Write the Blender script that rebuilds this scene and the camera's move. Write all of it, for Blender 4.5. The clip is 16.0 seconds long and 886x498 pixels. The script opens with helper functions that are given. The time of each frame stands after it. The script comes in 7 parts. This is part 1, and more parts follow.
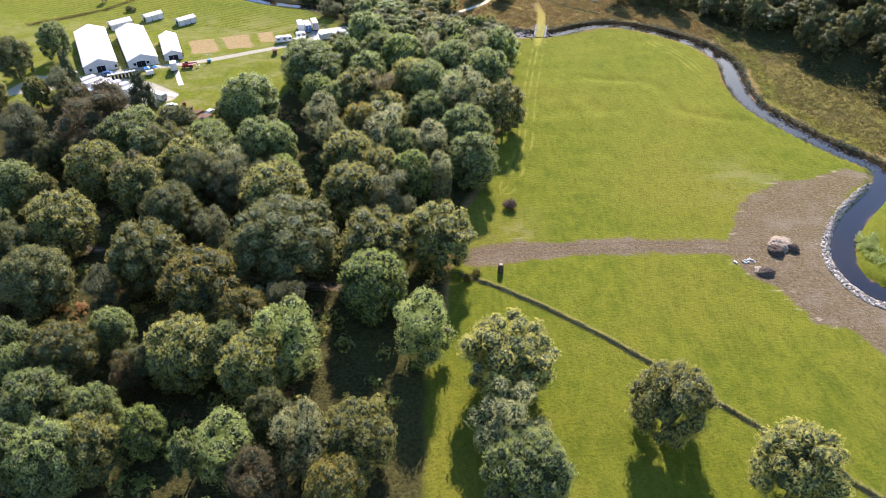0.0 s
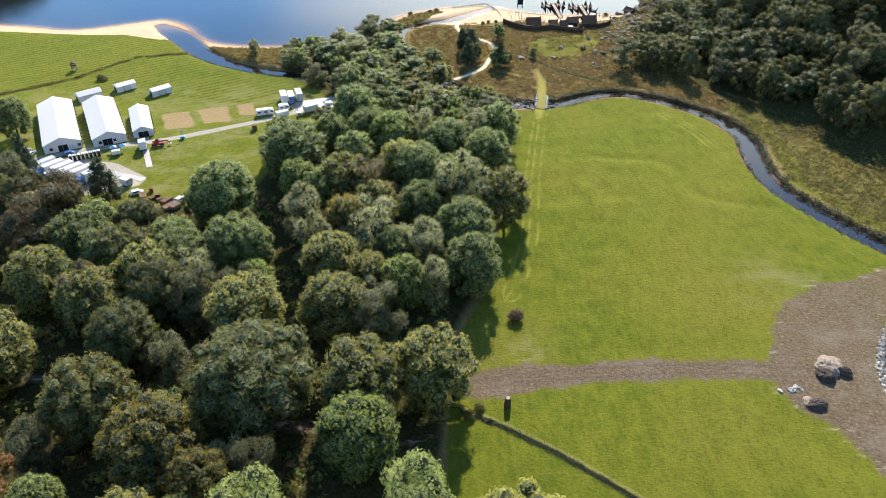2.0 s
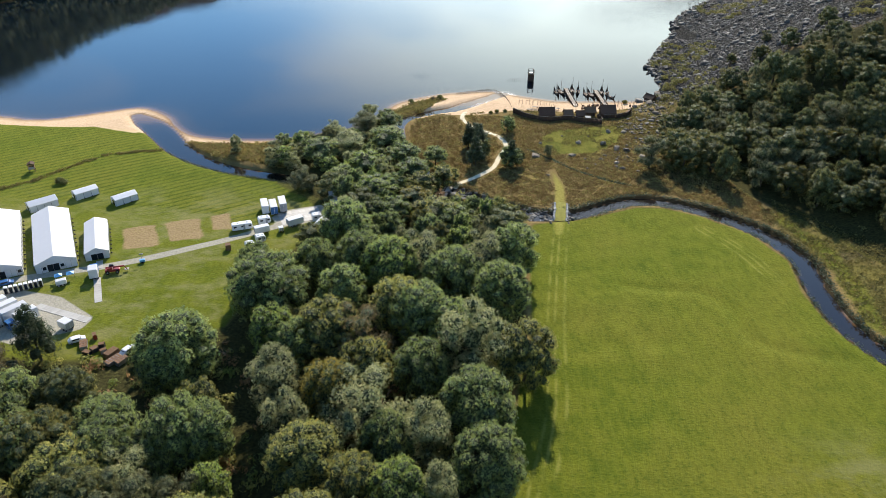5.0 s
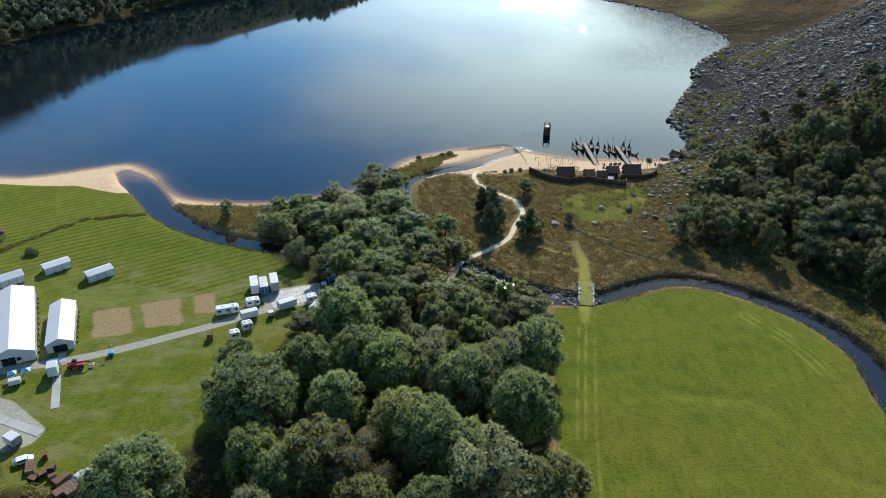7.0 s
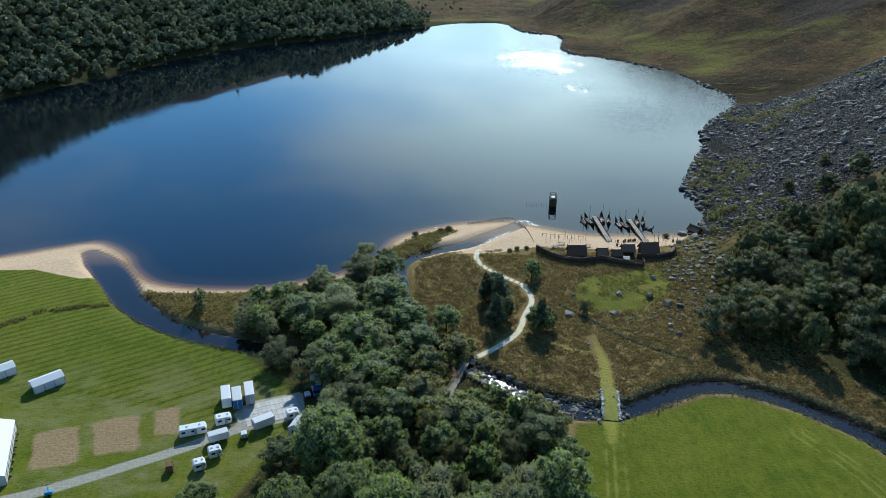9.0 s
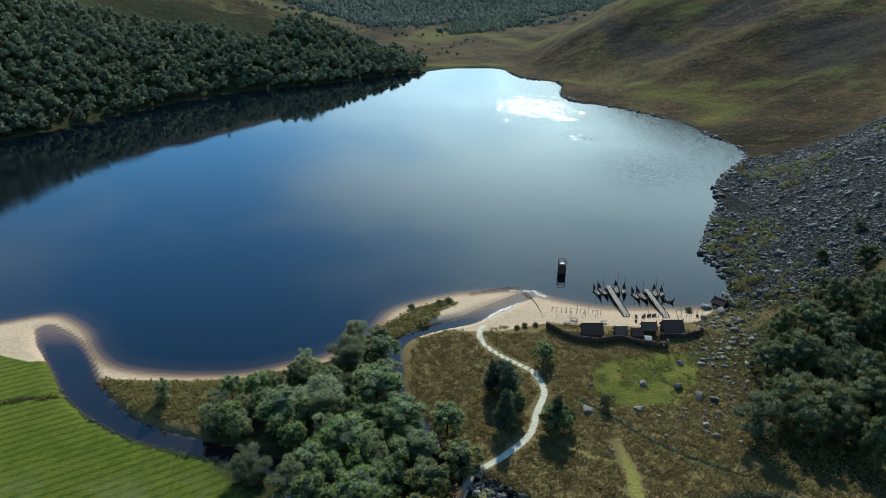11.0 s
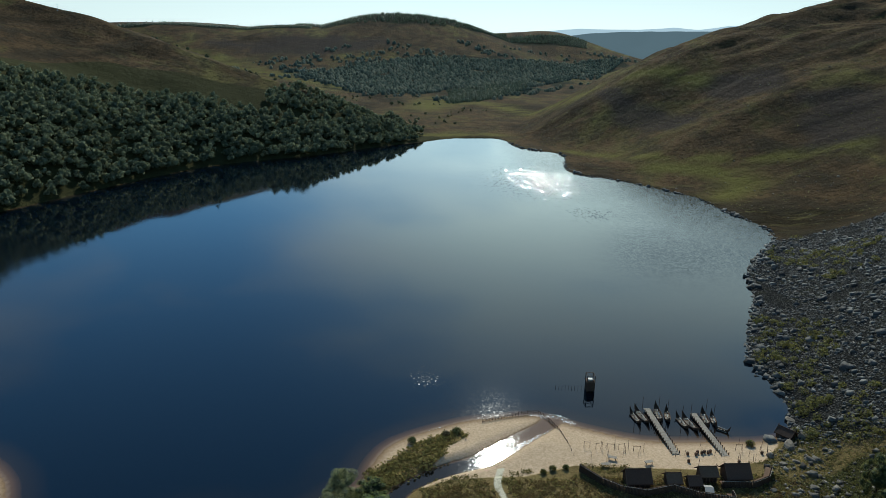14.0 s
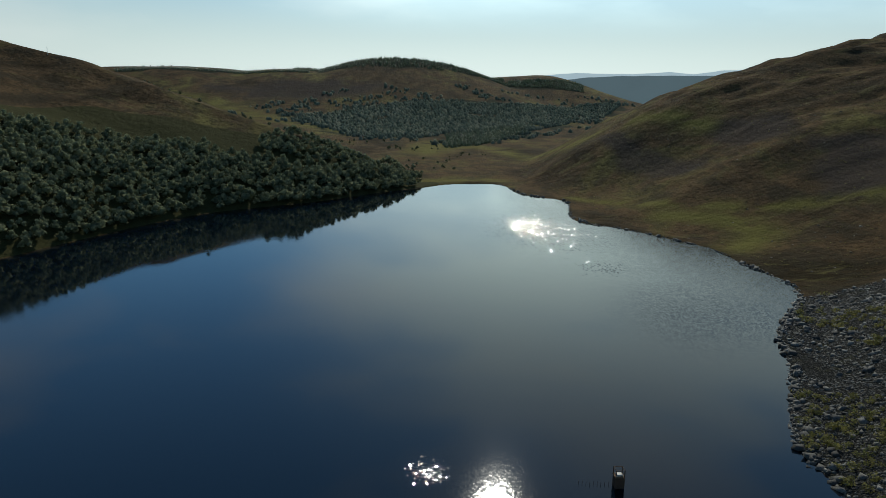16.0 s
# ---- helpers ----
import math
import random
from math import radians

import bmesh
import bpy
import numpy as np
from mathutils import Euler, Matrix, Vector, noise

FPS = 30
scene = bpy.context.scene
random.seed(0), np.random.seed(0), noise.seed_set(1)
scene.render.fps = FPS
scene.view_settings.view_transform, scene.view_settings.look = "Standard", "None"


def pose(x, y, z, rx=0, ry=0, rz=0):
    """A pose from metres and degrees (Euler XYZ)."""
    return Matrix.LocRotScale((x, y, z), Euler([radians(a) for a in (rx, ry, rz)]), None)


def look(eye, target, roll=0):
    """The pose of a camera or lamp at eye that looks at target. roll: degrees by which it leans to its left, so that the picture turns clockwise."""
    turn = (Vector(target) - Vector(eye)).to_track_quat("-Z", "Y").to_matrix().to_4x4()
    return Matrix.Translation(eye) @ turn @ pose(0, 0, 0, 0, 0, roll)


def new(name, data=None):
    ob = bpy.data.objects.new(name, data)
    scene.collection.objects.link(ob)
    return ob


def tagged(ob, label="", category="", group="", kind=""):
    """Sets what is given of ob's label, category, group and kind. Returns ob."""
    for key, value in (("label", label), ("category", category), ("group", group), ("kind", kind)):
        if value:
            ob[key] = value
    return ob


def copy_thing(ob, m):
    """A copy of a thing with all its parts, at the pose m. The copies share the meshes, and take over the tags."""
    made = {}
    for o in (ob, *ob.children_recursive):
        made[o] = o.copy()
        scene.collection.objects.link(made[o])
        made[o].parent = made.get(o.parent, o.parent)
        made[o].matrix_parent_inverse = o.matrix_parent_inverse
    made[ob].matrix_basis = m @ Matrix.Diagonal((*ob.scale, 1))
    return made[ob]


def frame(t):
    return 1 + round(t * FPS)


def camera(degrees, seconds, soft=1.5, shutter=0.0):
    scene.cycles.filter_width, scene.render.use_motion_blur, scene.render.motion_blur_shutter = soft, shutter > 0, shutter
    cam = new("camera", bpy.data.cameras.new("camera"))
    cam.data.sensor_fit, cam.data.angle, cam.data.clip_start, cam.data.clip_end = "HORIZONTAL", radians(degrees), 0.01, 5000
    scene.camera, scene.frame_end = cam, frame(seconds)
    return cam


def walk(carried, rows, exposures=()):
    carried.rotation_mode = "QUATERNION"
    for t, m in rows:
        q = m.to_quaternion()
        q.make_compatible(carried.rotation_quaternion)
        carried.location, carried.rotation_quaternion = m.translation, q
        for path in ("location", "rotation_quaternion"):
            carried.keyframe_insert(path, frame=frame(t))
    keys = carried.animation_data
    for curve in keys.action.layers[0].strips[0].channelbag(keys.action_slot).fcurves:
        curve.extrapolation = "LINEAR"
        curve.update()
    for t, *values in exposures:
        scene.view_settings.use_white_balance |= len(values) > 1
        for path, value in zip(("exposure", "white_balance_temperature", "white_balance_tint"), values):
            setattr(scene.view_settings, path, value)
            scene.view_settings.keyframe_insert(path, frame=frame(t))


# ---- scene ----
cam = camera(63.4, 16.0, soft=0.5)
PATH = [
    (0, (1.849, 1.701, 119.28), (1.897, 3.275, 118.047), 0.2),
    (0.5, (1.977, 9.677, 119.294), (2.03, 11.267, 118.082), 0.2),
    (1, (2.058, 17.691, 119.315), (2.117, 19.297, 118.125), 0.2),
    (1.5, (2.094, 25.712, 119.336), (2.158, 27.333, 118.167), 0.2),
    (2, (2.091, 33.735, 119.328), (2.16, 35.372, 118.181), 0.3),
    (2.5, (2.164, 41.741, 119.309), (2.238, 43.392, 118.184), 0.3),
    (3, (2.396, 49.714, 119.31), (2.471, 51.379, 118.205), 0.3),
    (3.5, (2.701, 57.654, 119.326), (2.775, 59.333, 118.241), 0.3),
    (4, (2.873, 65.671, 119.376), (2.947, 67.364, 118.313), 0.3),
    (6.5, (2.621, 105.898, 120.274), (2.673, 107.648, 119.307), 0.3),
    (7, (2.412, 113.962, 120.32), (2.464, 115.723, 119.374), 0.4),
    (7.5, (2.059, 121.951, 120.358), (2.116, 123.728, 119.442), 0.4),
    (8, (1.651, 130.014, 120.395), (1.713, 131.806, 119.509), 0.4),
    (8.5, (1.291, 138.202, 120.447), (1.357, 140.008, 119.59), 0.3),
    (9, (1.053, 146.41, 120.486), (1.124, 148.23, 119.659), 0.4),
    (11.5, (-0.073, 186.828, 120.876), (0.017, 188.698, 120.173), 0.9),
    (12, (-0.403, 194.831, 120.915), (-0.312, 196.711, 120.239), 0.9),
    (12.5, (-0.816, 202.867, 120.954), (-0.721, 204.756, 120.305), 1.0),
    (13, (-1.239, 210.929, 121.005), (-1.14, 212.828, 120.385), 1.0),
    (13.5, (-1.6, 219.199, 121.087), (-1.499, 221.107, 120.496), 0.9),
    (14, (-1.89, 227.641, 121.17), (-1.786, 229.557, 120.606), 1.0),
    (14.5, (-2.109, 236.196, 121.241), (-2.003, 238.12, 120.704), 1.0),
    (15, (-2.251, 244.812, 121.293), (-2.144, 246.743, 120.783), 1.0),
    (15.5, (-2.347, 253.496, 121.332), (-2.238, 255.434, 120.85), 1.0),
    (16, (-2.465, 262.277, 121.38), (-2.353, 264.222, 120.927), 1.0),
]
EXPOSURE = [(0.0, 1.26, 6750, 26), (1.5, 1.07, 6700, 19), (3.5, 0.84, 6850, 16), (7.0, 0.26, 6150, 8), (9.0, 0.02, 5600, 3), (12.5, -0.18, 5700, -1), (16.0, -0.80, 6400, 4)]
walk(cam, [(t, look(eye, target, roll)) for t, eye, target, roll in PATH], EXPOSURE)

# ---- light ----
SUN_AZ, SUN_EL = 8.2, 33.0
world = bpy.data.worlds.new("sky")
scene.world = world
world.use_nodes = True
wn, wl_ = world.node_tree.nodes, world.node_tree.links
wn.clear()
w_out = wn.new("ShaderNodeOutputWorld")
w_bg = wn.new("ShaderNodeBackground")
w_sky = wn.new("ShaderNodeTexSky")
w_sky.sky_type = "NISHITA"
w_sky.sun_disc = False
w_sky.sun_elevation, w_sky.sun_rotation = radians(SUN_EL), radians(SUN_AZ)
w_sky.altitude, w_sky.air_density, w_sky.dust_density, w_sky.ozone_density = 250, 1.0, 0.06, 1.4
w_bg.inputs["Strength"].default_value = 0.14
# thin broken cloud over the whole sky
w_tc = wn.new("ShaderNodeTexCoord")
w_map = wn.new("ShaderNodeMapping")
w_map.inputs["Scale"].default_value = (1.3, 1.3, 4.5)
w_map.inputs["Location"].default_value = (3.1, 0.4, 0.3)
w_noise = wn.new("ShaderNodeTexNoise")
w_noise.inputs["Scale"].default_value, w_noise.inputs["Detail"].default_value = 1.6, 7
w_ramp = wn.new("ShaderNodeValToRGB")
w_ramp.color_ramp.elements[0].position, w_ramp.color_ramp.elements[1].position = 0.50, 0.93
w_mul = wn.new("ShaderNodeMixRGB")
w_mul.blend_type = "MIX"
w_bright = wn.new("ShaderNodeMixRGB")
w_bright.blend_type, w_bright.inputs["Fac"].default_value = "MULTIPLY", 1.0
w_bw = wn.new("ShaderNodeRGBToBW")
w_cloud = wn.new("ShaderNodeMixRGB")
w_cloud.blend_type, w_cloud.inputs["Fac"].default_value = "MULTIPLY", 1.0
w_cloud.inputs["Color2"].default_value = (1.8, 1.8, 1.78, 1)
wl_.new(w_tc.outputs["Generated"], w_map.inputs["Vector"])
wl_.new(w_map.outputs["Vector"], w_noise.inputs["Vector"])
wl_.new(w_noise.outputs["Fac"], w_ramp.inputs["Fac"])
wl_.new(w_sky.outputs["Color"], w_bw.inputs["Color"])
wl_.new(w_bw.outputs["Val"], w_cloud.inputs["Color1"])
wl_.new(w_ramp.outputs["Color"], w_mul.inputs["Fac"])
w_clear = wn.new("ShaderNodeMixRGB")
w_clear.blend_type, w_clear.inputs["Fac"].default_value = "MULTIPLY", 1.0
w_clear.inputs["Color2"].default_value = (0.64, 0.96, 1.16, 1)
wl_.new(w_sky.outputs["Color"], w_clear.inputs["Color1"])
wl_.new(w_clear.outputs["Color"], w_mul.inputs["Color1"])
wl_.new(w_cloud.outputs["Color"], w_mul.inputs["Color2"])
w_haze = wn.new("ShaderNodeMixRGB")
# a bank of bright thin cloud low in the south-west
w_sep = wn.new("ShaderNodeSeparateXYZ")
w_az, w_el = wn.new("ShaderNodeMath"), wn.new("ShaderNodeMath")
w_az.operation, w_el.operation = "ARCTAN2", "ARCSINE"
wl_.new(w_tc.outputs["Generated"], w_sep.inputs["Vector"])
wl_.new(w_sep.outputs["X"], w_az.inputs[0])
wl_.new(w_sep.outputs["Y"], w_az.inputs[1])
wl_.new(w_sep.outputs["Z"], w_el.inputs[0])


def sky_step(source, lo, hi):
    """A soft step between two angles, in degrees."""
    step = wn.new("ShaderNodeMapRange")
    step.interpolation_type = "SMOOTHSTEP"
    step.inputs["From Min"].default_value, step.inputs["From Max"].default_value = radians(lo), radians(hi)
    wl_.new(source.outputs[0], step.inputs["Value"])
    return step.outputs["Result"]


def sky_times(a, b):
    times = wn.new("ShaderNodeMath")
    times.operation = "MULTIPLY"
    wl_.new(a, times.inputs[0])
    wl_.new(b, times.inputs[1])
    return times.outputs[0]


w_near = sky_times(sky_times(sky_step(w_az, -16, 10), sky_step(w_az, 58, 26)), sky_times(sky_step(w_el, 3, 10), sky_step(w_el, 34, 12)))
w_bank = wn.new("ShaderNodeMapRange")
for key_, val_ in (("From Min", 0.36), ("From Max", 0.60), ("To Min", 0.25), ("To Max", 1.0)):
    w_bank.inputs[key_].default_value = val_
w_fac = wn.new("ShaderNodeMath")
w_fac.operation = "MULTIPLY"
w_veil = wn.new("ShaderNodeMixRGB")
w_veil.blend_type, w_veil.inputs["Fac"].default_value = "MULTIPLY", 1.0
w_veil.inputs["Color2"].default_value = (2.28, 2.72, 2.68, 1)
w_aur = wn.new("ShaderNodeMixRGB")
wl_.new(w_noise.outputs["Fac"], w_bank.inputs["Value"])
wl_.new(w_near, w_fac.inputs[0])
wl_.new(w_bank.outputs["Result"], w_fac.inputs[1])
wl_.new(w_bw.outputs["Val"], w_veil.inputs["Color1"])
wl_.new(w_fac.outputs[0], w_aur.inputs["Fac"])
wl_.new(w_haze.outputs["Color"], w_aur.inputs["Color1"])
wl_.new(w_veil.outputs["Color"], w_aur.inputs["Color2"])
# pale haze low over the horizon
w_low = wn.new("ShaderNodeMapRange")
w_low.interpolation_type = "SMOOTHSTEP"
for key_, val_ in (("From Min", 0.24), ("From Max", 0.0), ("To Min", 0.0), ("To Max", 0.95)):
    w_low.inputs[key_].default_value = val_
w_pale = wn.new("ShaderNodeMixRGB")
w_pale.blend_type, w_pale.inputs["Fac"].default_value = "MULTIPLY", 1.0
w_pale.inputs["Color2"].default_value = (0.76, 0.84, 0.83, 1)
wl_.new(w_sep.outputs["Z"], w_low.inputs["Value"])
wl_.new(w_bw.outputs["Val"], w_pale.inputs["Color1"])
wl_.new(w_low.outputs["Result"], w_haze.inputs["Fac"])
wl_.new(w_mul.outputs["Color"], w_haze.inputs["Color1"])
wl_.new(w_pale.outputs["Color"], w_haze.inputs["Color2"])
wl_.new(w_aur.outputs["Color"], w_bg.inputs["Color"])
wl_.new(w_bg.outputs["Background"], w_out.inputs["Surface"])

sun_data = bpy.data.lights.new("sun", "SUN")
sun_data.energy, sun_data.angle, sun_data.color = 5.0, radians(0.53), (1.0, 0.95, 0.86)
sun = new("sun", sun_data)
sun_dir = Vector((math.sin(radians(SUN_AZ)) * math.cos(radians(SUN_EL)), math.cos(radians(SUN_AZ)) * math.cos(radians(SUN_EL)), math.sin(radians(SUN_EL))))
sun.matrix_world = look(sun_dir * 900, (0, 0, 0))


# ---- materials ----
class Nodes:
    """A short way to wire a material."""

    def __init__(self, name):
        self.m = bpy.data.materials.new(name)
        self.m.use_nodes = True
        self.t = self.m.node_tree
        self.b = self.t.nodes["Principled BSDF"]
        self.out = self.t.nodes["Material Output"]

    def n(self, kind, **sets):
        node = self.t.nodes.new(kind)
        for k, v in sets.items():
            node.inputs[k.replace("_", " ")].default_value = v
        return node

    def link(self, a, b):
        self.t.links.new(a, b)

    def coords(self, scale=(1, 1, 1), kind="Object"):
        tc = self.n("ShaderNodeTexCoord")
        mp = self.n("ShaderNodeMapping")
        mp.inputs["Scale"].default_value = scale
        self.link(tc.outputs[kind], mp.inputs["Vector"])
        return mp.outputs["Vector"]

    def noise(self, scale, detail=4, vec=None, rough=0.55, dist=0.0):
        nd = self.n("ShaderNodeTexNoise", Scale=scale, Detail=detail, Roughness=rough, Distortion=dist)
        self.link(vec if vec is not None else self.coords(), nd.inputs["Vector"])
        return nd.outputs["Fac"]

    def ramp(self, fac, stops):
        r = self.n("ShaderNodeValToRGB")
        els = r.color_ramp.elements
        while len(els) < len(stops):
            els.new(0.5)
        for e, (p, c) in zip(els, stops):
            e.position, e.color = p, (*c, 1)
        self.link(fac, r.inputs["Fac"])
        return r.outputs["Color"]

    def mix(self, fac, a, b, mode="MIX"):
        r = self.n("ShaderNodeMixRGB")
        r.blend_type = mode
        for sock, v in ((r.inputs["Fac"], fac), (r.inputs["Color1"], a), (r.inputs["Color2"], b)):
            if isinstance(v, (int, float)):
                sock.default_value = v
            elif isinstance(v, tuple):
                sock.default_value = (*v, 1)
            else:
                self.link(v, sock)
        return r.outputs["Color"]

    def math(self, op, a, b=0.0):
        r = self.n("ShaderNodeMath")
        r.operation = op
        for sock, v in ((r.inputs[0], a), (r.inputs[1], b)):
            if isinstance(v, (int, float)):
                sock.default_value = v
            else:
                self.link(v, sock)
        return r.outputs[0]

    def smooth(self, v, lo, hi):
        r = self.n("ShaderNodeMapRange")
        r.interpolation_type = "SMOOTHSTEP"
        r.inputs["From Min"].default_value, r.inputs["From Max"].default_value = lo, hi
        self.link(v, r.inputs["Value"])
        return r.outputs["Result"]

    def attr(self, name):
        r = self.n("ShaderNodeAttribute")
        r.attribute_name = name
        return r.outputs["Fac"]

    def bump(self, height, strength, dist=0.1):
        r = self.n("ShaderNodeBump", Strength=strength, Distance=dist)
        self.link(height, r.inputs["Height"])
        self.link(r.outputs["Normal"], self.b.inputs["Normal"])
        return r

    def done(self, colour, rough=0.7, metal=0.0, spec=0.5):
        for sock, v in ((self.b.inputs["Base Color"], colour), (self.b.inputs["Roughness"], rough)):
            if isinstance(v, (int, float)):
                sock.default_value = v
            elif isinstance(v, tuple):
                sock.default_value = (*v, 1)
            else:
                self.link(v, sock)
        self.b.inputs["Metallic"].default_value = metal
        self.b.inputs["Specular IOR Level"].default_value = spec
        return self.m


def plain(name, colour, rough=0.6, metal=0.0, vary=0.25, scale=1.5, bump=0.15):
    """A painted, wooden or metal surface with grain and stains at two scales."""
    k = Nodes(name)
    fine, broad = k.noise(scale * 9, 4), k.noise(scale, 3)
    info = k.n("ShaderNodeObjectInfo")
    dark = tuple(c * (1 - vary) for c in colour)
    lite = tuple(min(1, c * (1 + vary * 0.5)) for c in colour)
    c = k.mix(broad, dark, lite)
    c = k.mix(k.math("MULTIPLY", fine, 0.35), c, tuple(c_ * 0.6 for c_ in colour))
    v = k.math("ADD", k.math("MULTIPLY", info.outputs["Random"], 0.2), 0.88)
    c = k.mix(1.0, c, v, "MULTIPLY")
    k.bump(fine, bump, 0.02)
    return k.done(c, rough, metal, 0.15 if rough > 0.7 else 0.5)


def leaf_material(name, dark, light, tint, gloss=0.4, through_=0.42, ragged=True):
    """Leaves: each tuft its own shade, each tree its own tone, some light coming through."""
    k = Nodes(name)
    geo = k.n("ShaderNodeNewGeometry")
    info = k.n("ShaderNodeObjectInfo")
    c = k.ramp(geo.outputs["Random Per Island"], [(0.0, dark), (0.6, light), (1.0, tint)])
    c = k.mix(k.math("MULTIPLY", k.noise(0.35, 2), 0.4), c, tuple(a * 0.7 for a in dark))
    leafy = k.noise(6.5, 3, None, 0.65)
    c = k.mix(k.math("MULTIPLY", k.smooth(leafy, 0.48, 0.66), 0.4), c, tuple(a * 0.55 for a in dark))
    tone = k.math("ADD", k.math("MULTIPLY", info.outputs["Random"], 0.5), 0.75)
    c = k.mix(1.0, c, tone, "MULTIPLY")
    k.bump(leafy, 0.9, 0.4)
    k.done(c, 0.5, 0.0, gloss)
    tr = k.n("ShaderNodeBsdfTranslucent")
    k.link(c, tr.inputs["Color"])
    mx = k.n("ShaderNodeMixShader", Fac=through_)
    k.link(k.b.outputs[0], mx.inputs[1])
    k.link(tr.outputs[0], mx.inputs[2])
    top = mx.outputs[0]
    if ragged:
        # sprays of leaves with gaps between them
        gap = k.n("ShaderNodeBsdfTransparent")
        cut = k.n("ShaderNodeMixShader")
        k.link(k.smooth(k.noise(9.0, 2, None, 0.6), 0.46, 0.50), cut.inputs[0])
        k.link(gap.outputs[0], cut.inputs[1])
        k.link(top, cut.inputs[2])
        top = cut.outputs[0]
    k.link(top, k.out.inputs["Surface"])
    return k.m


LEAF = {
    "d": leaf_material("leaf_dark_green", (0.217, 0.298, 0.106), (0.405, 0.482, 0.136), (0.517, 0.538, 0.151)),
    "m": leaf_material("leaf_mid_green", (0.240, 0.340, 0.085), (0.461, 0.571, 0.128), (0.607, 0.616, 0.148)),
    "o": leaf_material("leaf_olive", (0.283, 0.311, 0.086), (0.522, 0.504, 0.130), (0.679, 0.558, 0.146)),
    "l": leaf_material("leaf_light_green", (0.290, 0.393, 0.111), (0.571, 0.663, 0.202), (0.704, 0.720, 0.245)),
    "s": leaf_material("leaf_grey_green", (0.299, 0.339, 0.149), (0.553, 0.555, 0.241), (0.704, 0.647, 0.314)),
    "g": leaf_material("leaf_turning_gold", (0.230, 0.218, 0.055), (0.436, 0.364, 0.074), (0.576, 0.433, 0.087)),
    "r": leaf_material("leaf_russet", (0.135, 0.116, 0.051), (0.244, 0.191, 0.083), (0.312, 0.219, 0.097)),
    "c": leaf_material("leaf_pine", (0.053, 0.085, 0.048), (0.097, 0.137, 0.068), (0.125, 0.153, 0.082)),
    "b": leaf_material("leaf_bracken", (0.241, 0.147, 0.067), (0.487, 0.263, 0.118), (0.579, 0.347, 0.153)),
}
HEATH = leaf_material("heath_brown", (0.262, 0.184, 0.079), (0.354, 0.248, 0.103), (0.432, 0.316, 0.128), 0.0, 0.45, False)
HEATH_GREEN = leaf_material("heath_green", (0.255, 0.220, 0.080), (0.360, 0.305, 0.106), (0.465, 0.391, 0.136), 0.0, 0.45, False)
# darker, greyer leaf copy: hillside shade and distance haze are in its colour
HILL_LEAF = leaf_material("leaf_hillside_hazed", (0.119, 0.139, 0.082), (0.243, 0.268, 0.155), (0.399, 0.393, 0.219), 0.0, 0.45, False)
# slope leaves are darker copies; part of the slope's shade is in their colour
SLOPE_DARK = leaf_material("leaf_slope_dark", (0.117, 0.127, 0.046), (0.243, 0.251, 0.085), (0.392, 0.362, 0.131), 0.12, 0.38)
SLOPE_GREY = leaf_material("leaf_slope_birch", (0.132, 0.144, 0.073), (0.267, 0.273, 0.131), (0.424, 0.408, 0.208), 0.12, 0.38)
SLOPE_OLIVE = leaf_material("leaf_slope_oak", (0.113, 0.113, 0.035), (0.240, 0.224, 0.065), (0.378, 0.323, 0.101), 0.12, 0.38)
LEAF.update({"k": SLOPE_DARK, "n": SLOPE_GREY, "q": SLOPE_OLIVE})
# far leaves lifted and greyed, putting distance haze into their colour
FAR_LEAF = leaf_material("leaf_far_hazed", (0.107, 0.126, 0.088), (0.219, 0.229, 0.146), (0.377, 0.344, 0.216), 0.0, 0.1, False)
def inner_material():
    """The inside of a crown: leaves between dark gaps, shade painted into the colour."""
    k = Nodes("inner_leaves_and_shade")
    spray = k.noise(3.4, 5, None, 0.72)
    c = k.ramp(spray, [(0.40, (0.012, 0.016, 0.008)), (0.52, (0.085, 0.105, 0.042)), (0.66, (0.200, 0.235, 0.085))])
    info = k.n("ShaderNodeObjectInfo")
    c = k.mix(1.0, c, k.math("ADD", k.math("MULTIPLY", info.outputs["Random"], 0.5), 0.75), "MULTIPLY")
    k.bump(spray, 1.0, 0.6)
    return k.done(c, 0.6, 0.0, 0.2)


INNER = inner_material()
BARK = plain("bark", (0.09, 0.07, 0.05), 0.9, 0, 0.4, 2.0, 0.6)
def fabric(name, colour, through_):
    """Coated cloth: some of the light behind it comes through."""
    m = plain(name, colour, 0.5, 0, 0.05, 0.4, 0.1)
    nodes, links = m.node_tree.nodes, m.node_tree.links
    tr, mx = nodes.new("ShaderNodeBsdfTranslucent"), nodes.new("ShaderNodeMixShader")
    tr.inputs["Color"].default_value = (*colour, 1)
    mx.inputs["Fac"].default_value = through_
    links.new(nodes["Principled BSDF"].outputs[0], mx.inputs[1])
    links.new(tr.outputs[0], mx.inputs[2])
    links.new(mx.outputs[0], nodes["Material Output"].inputs["Surface"])
    return m


WHITE_PVC = fabric("white_tent_fabric", (0.86, 0.86, 0.85), 0.3)
WHITE_PAINT = plain("white_coachwork", (0.78, 0.78, 0.76), 0.3, 0, 0.1, 0.8, 0.05)
GREY_PAINT = plain("grey_coachwork", (0.35, 0.36, 0.37), 0.4, 0, 0.2, 0.8, 0.05)
BLUE_PAINT = plain("blue_coachwork", (0.03, 0.13, 0.32), 0.35, 0, 0.2, 0.8, 0.05)
SKY_BLUE = plain("light_blue_sheet", (0.10, 0.36, 0.62), 0.5, 0, 0.2, 0.8, 0.1)
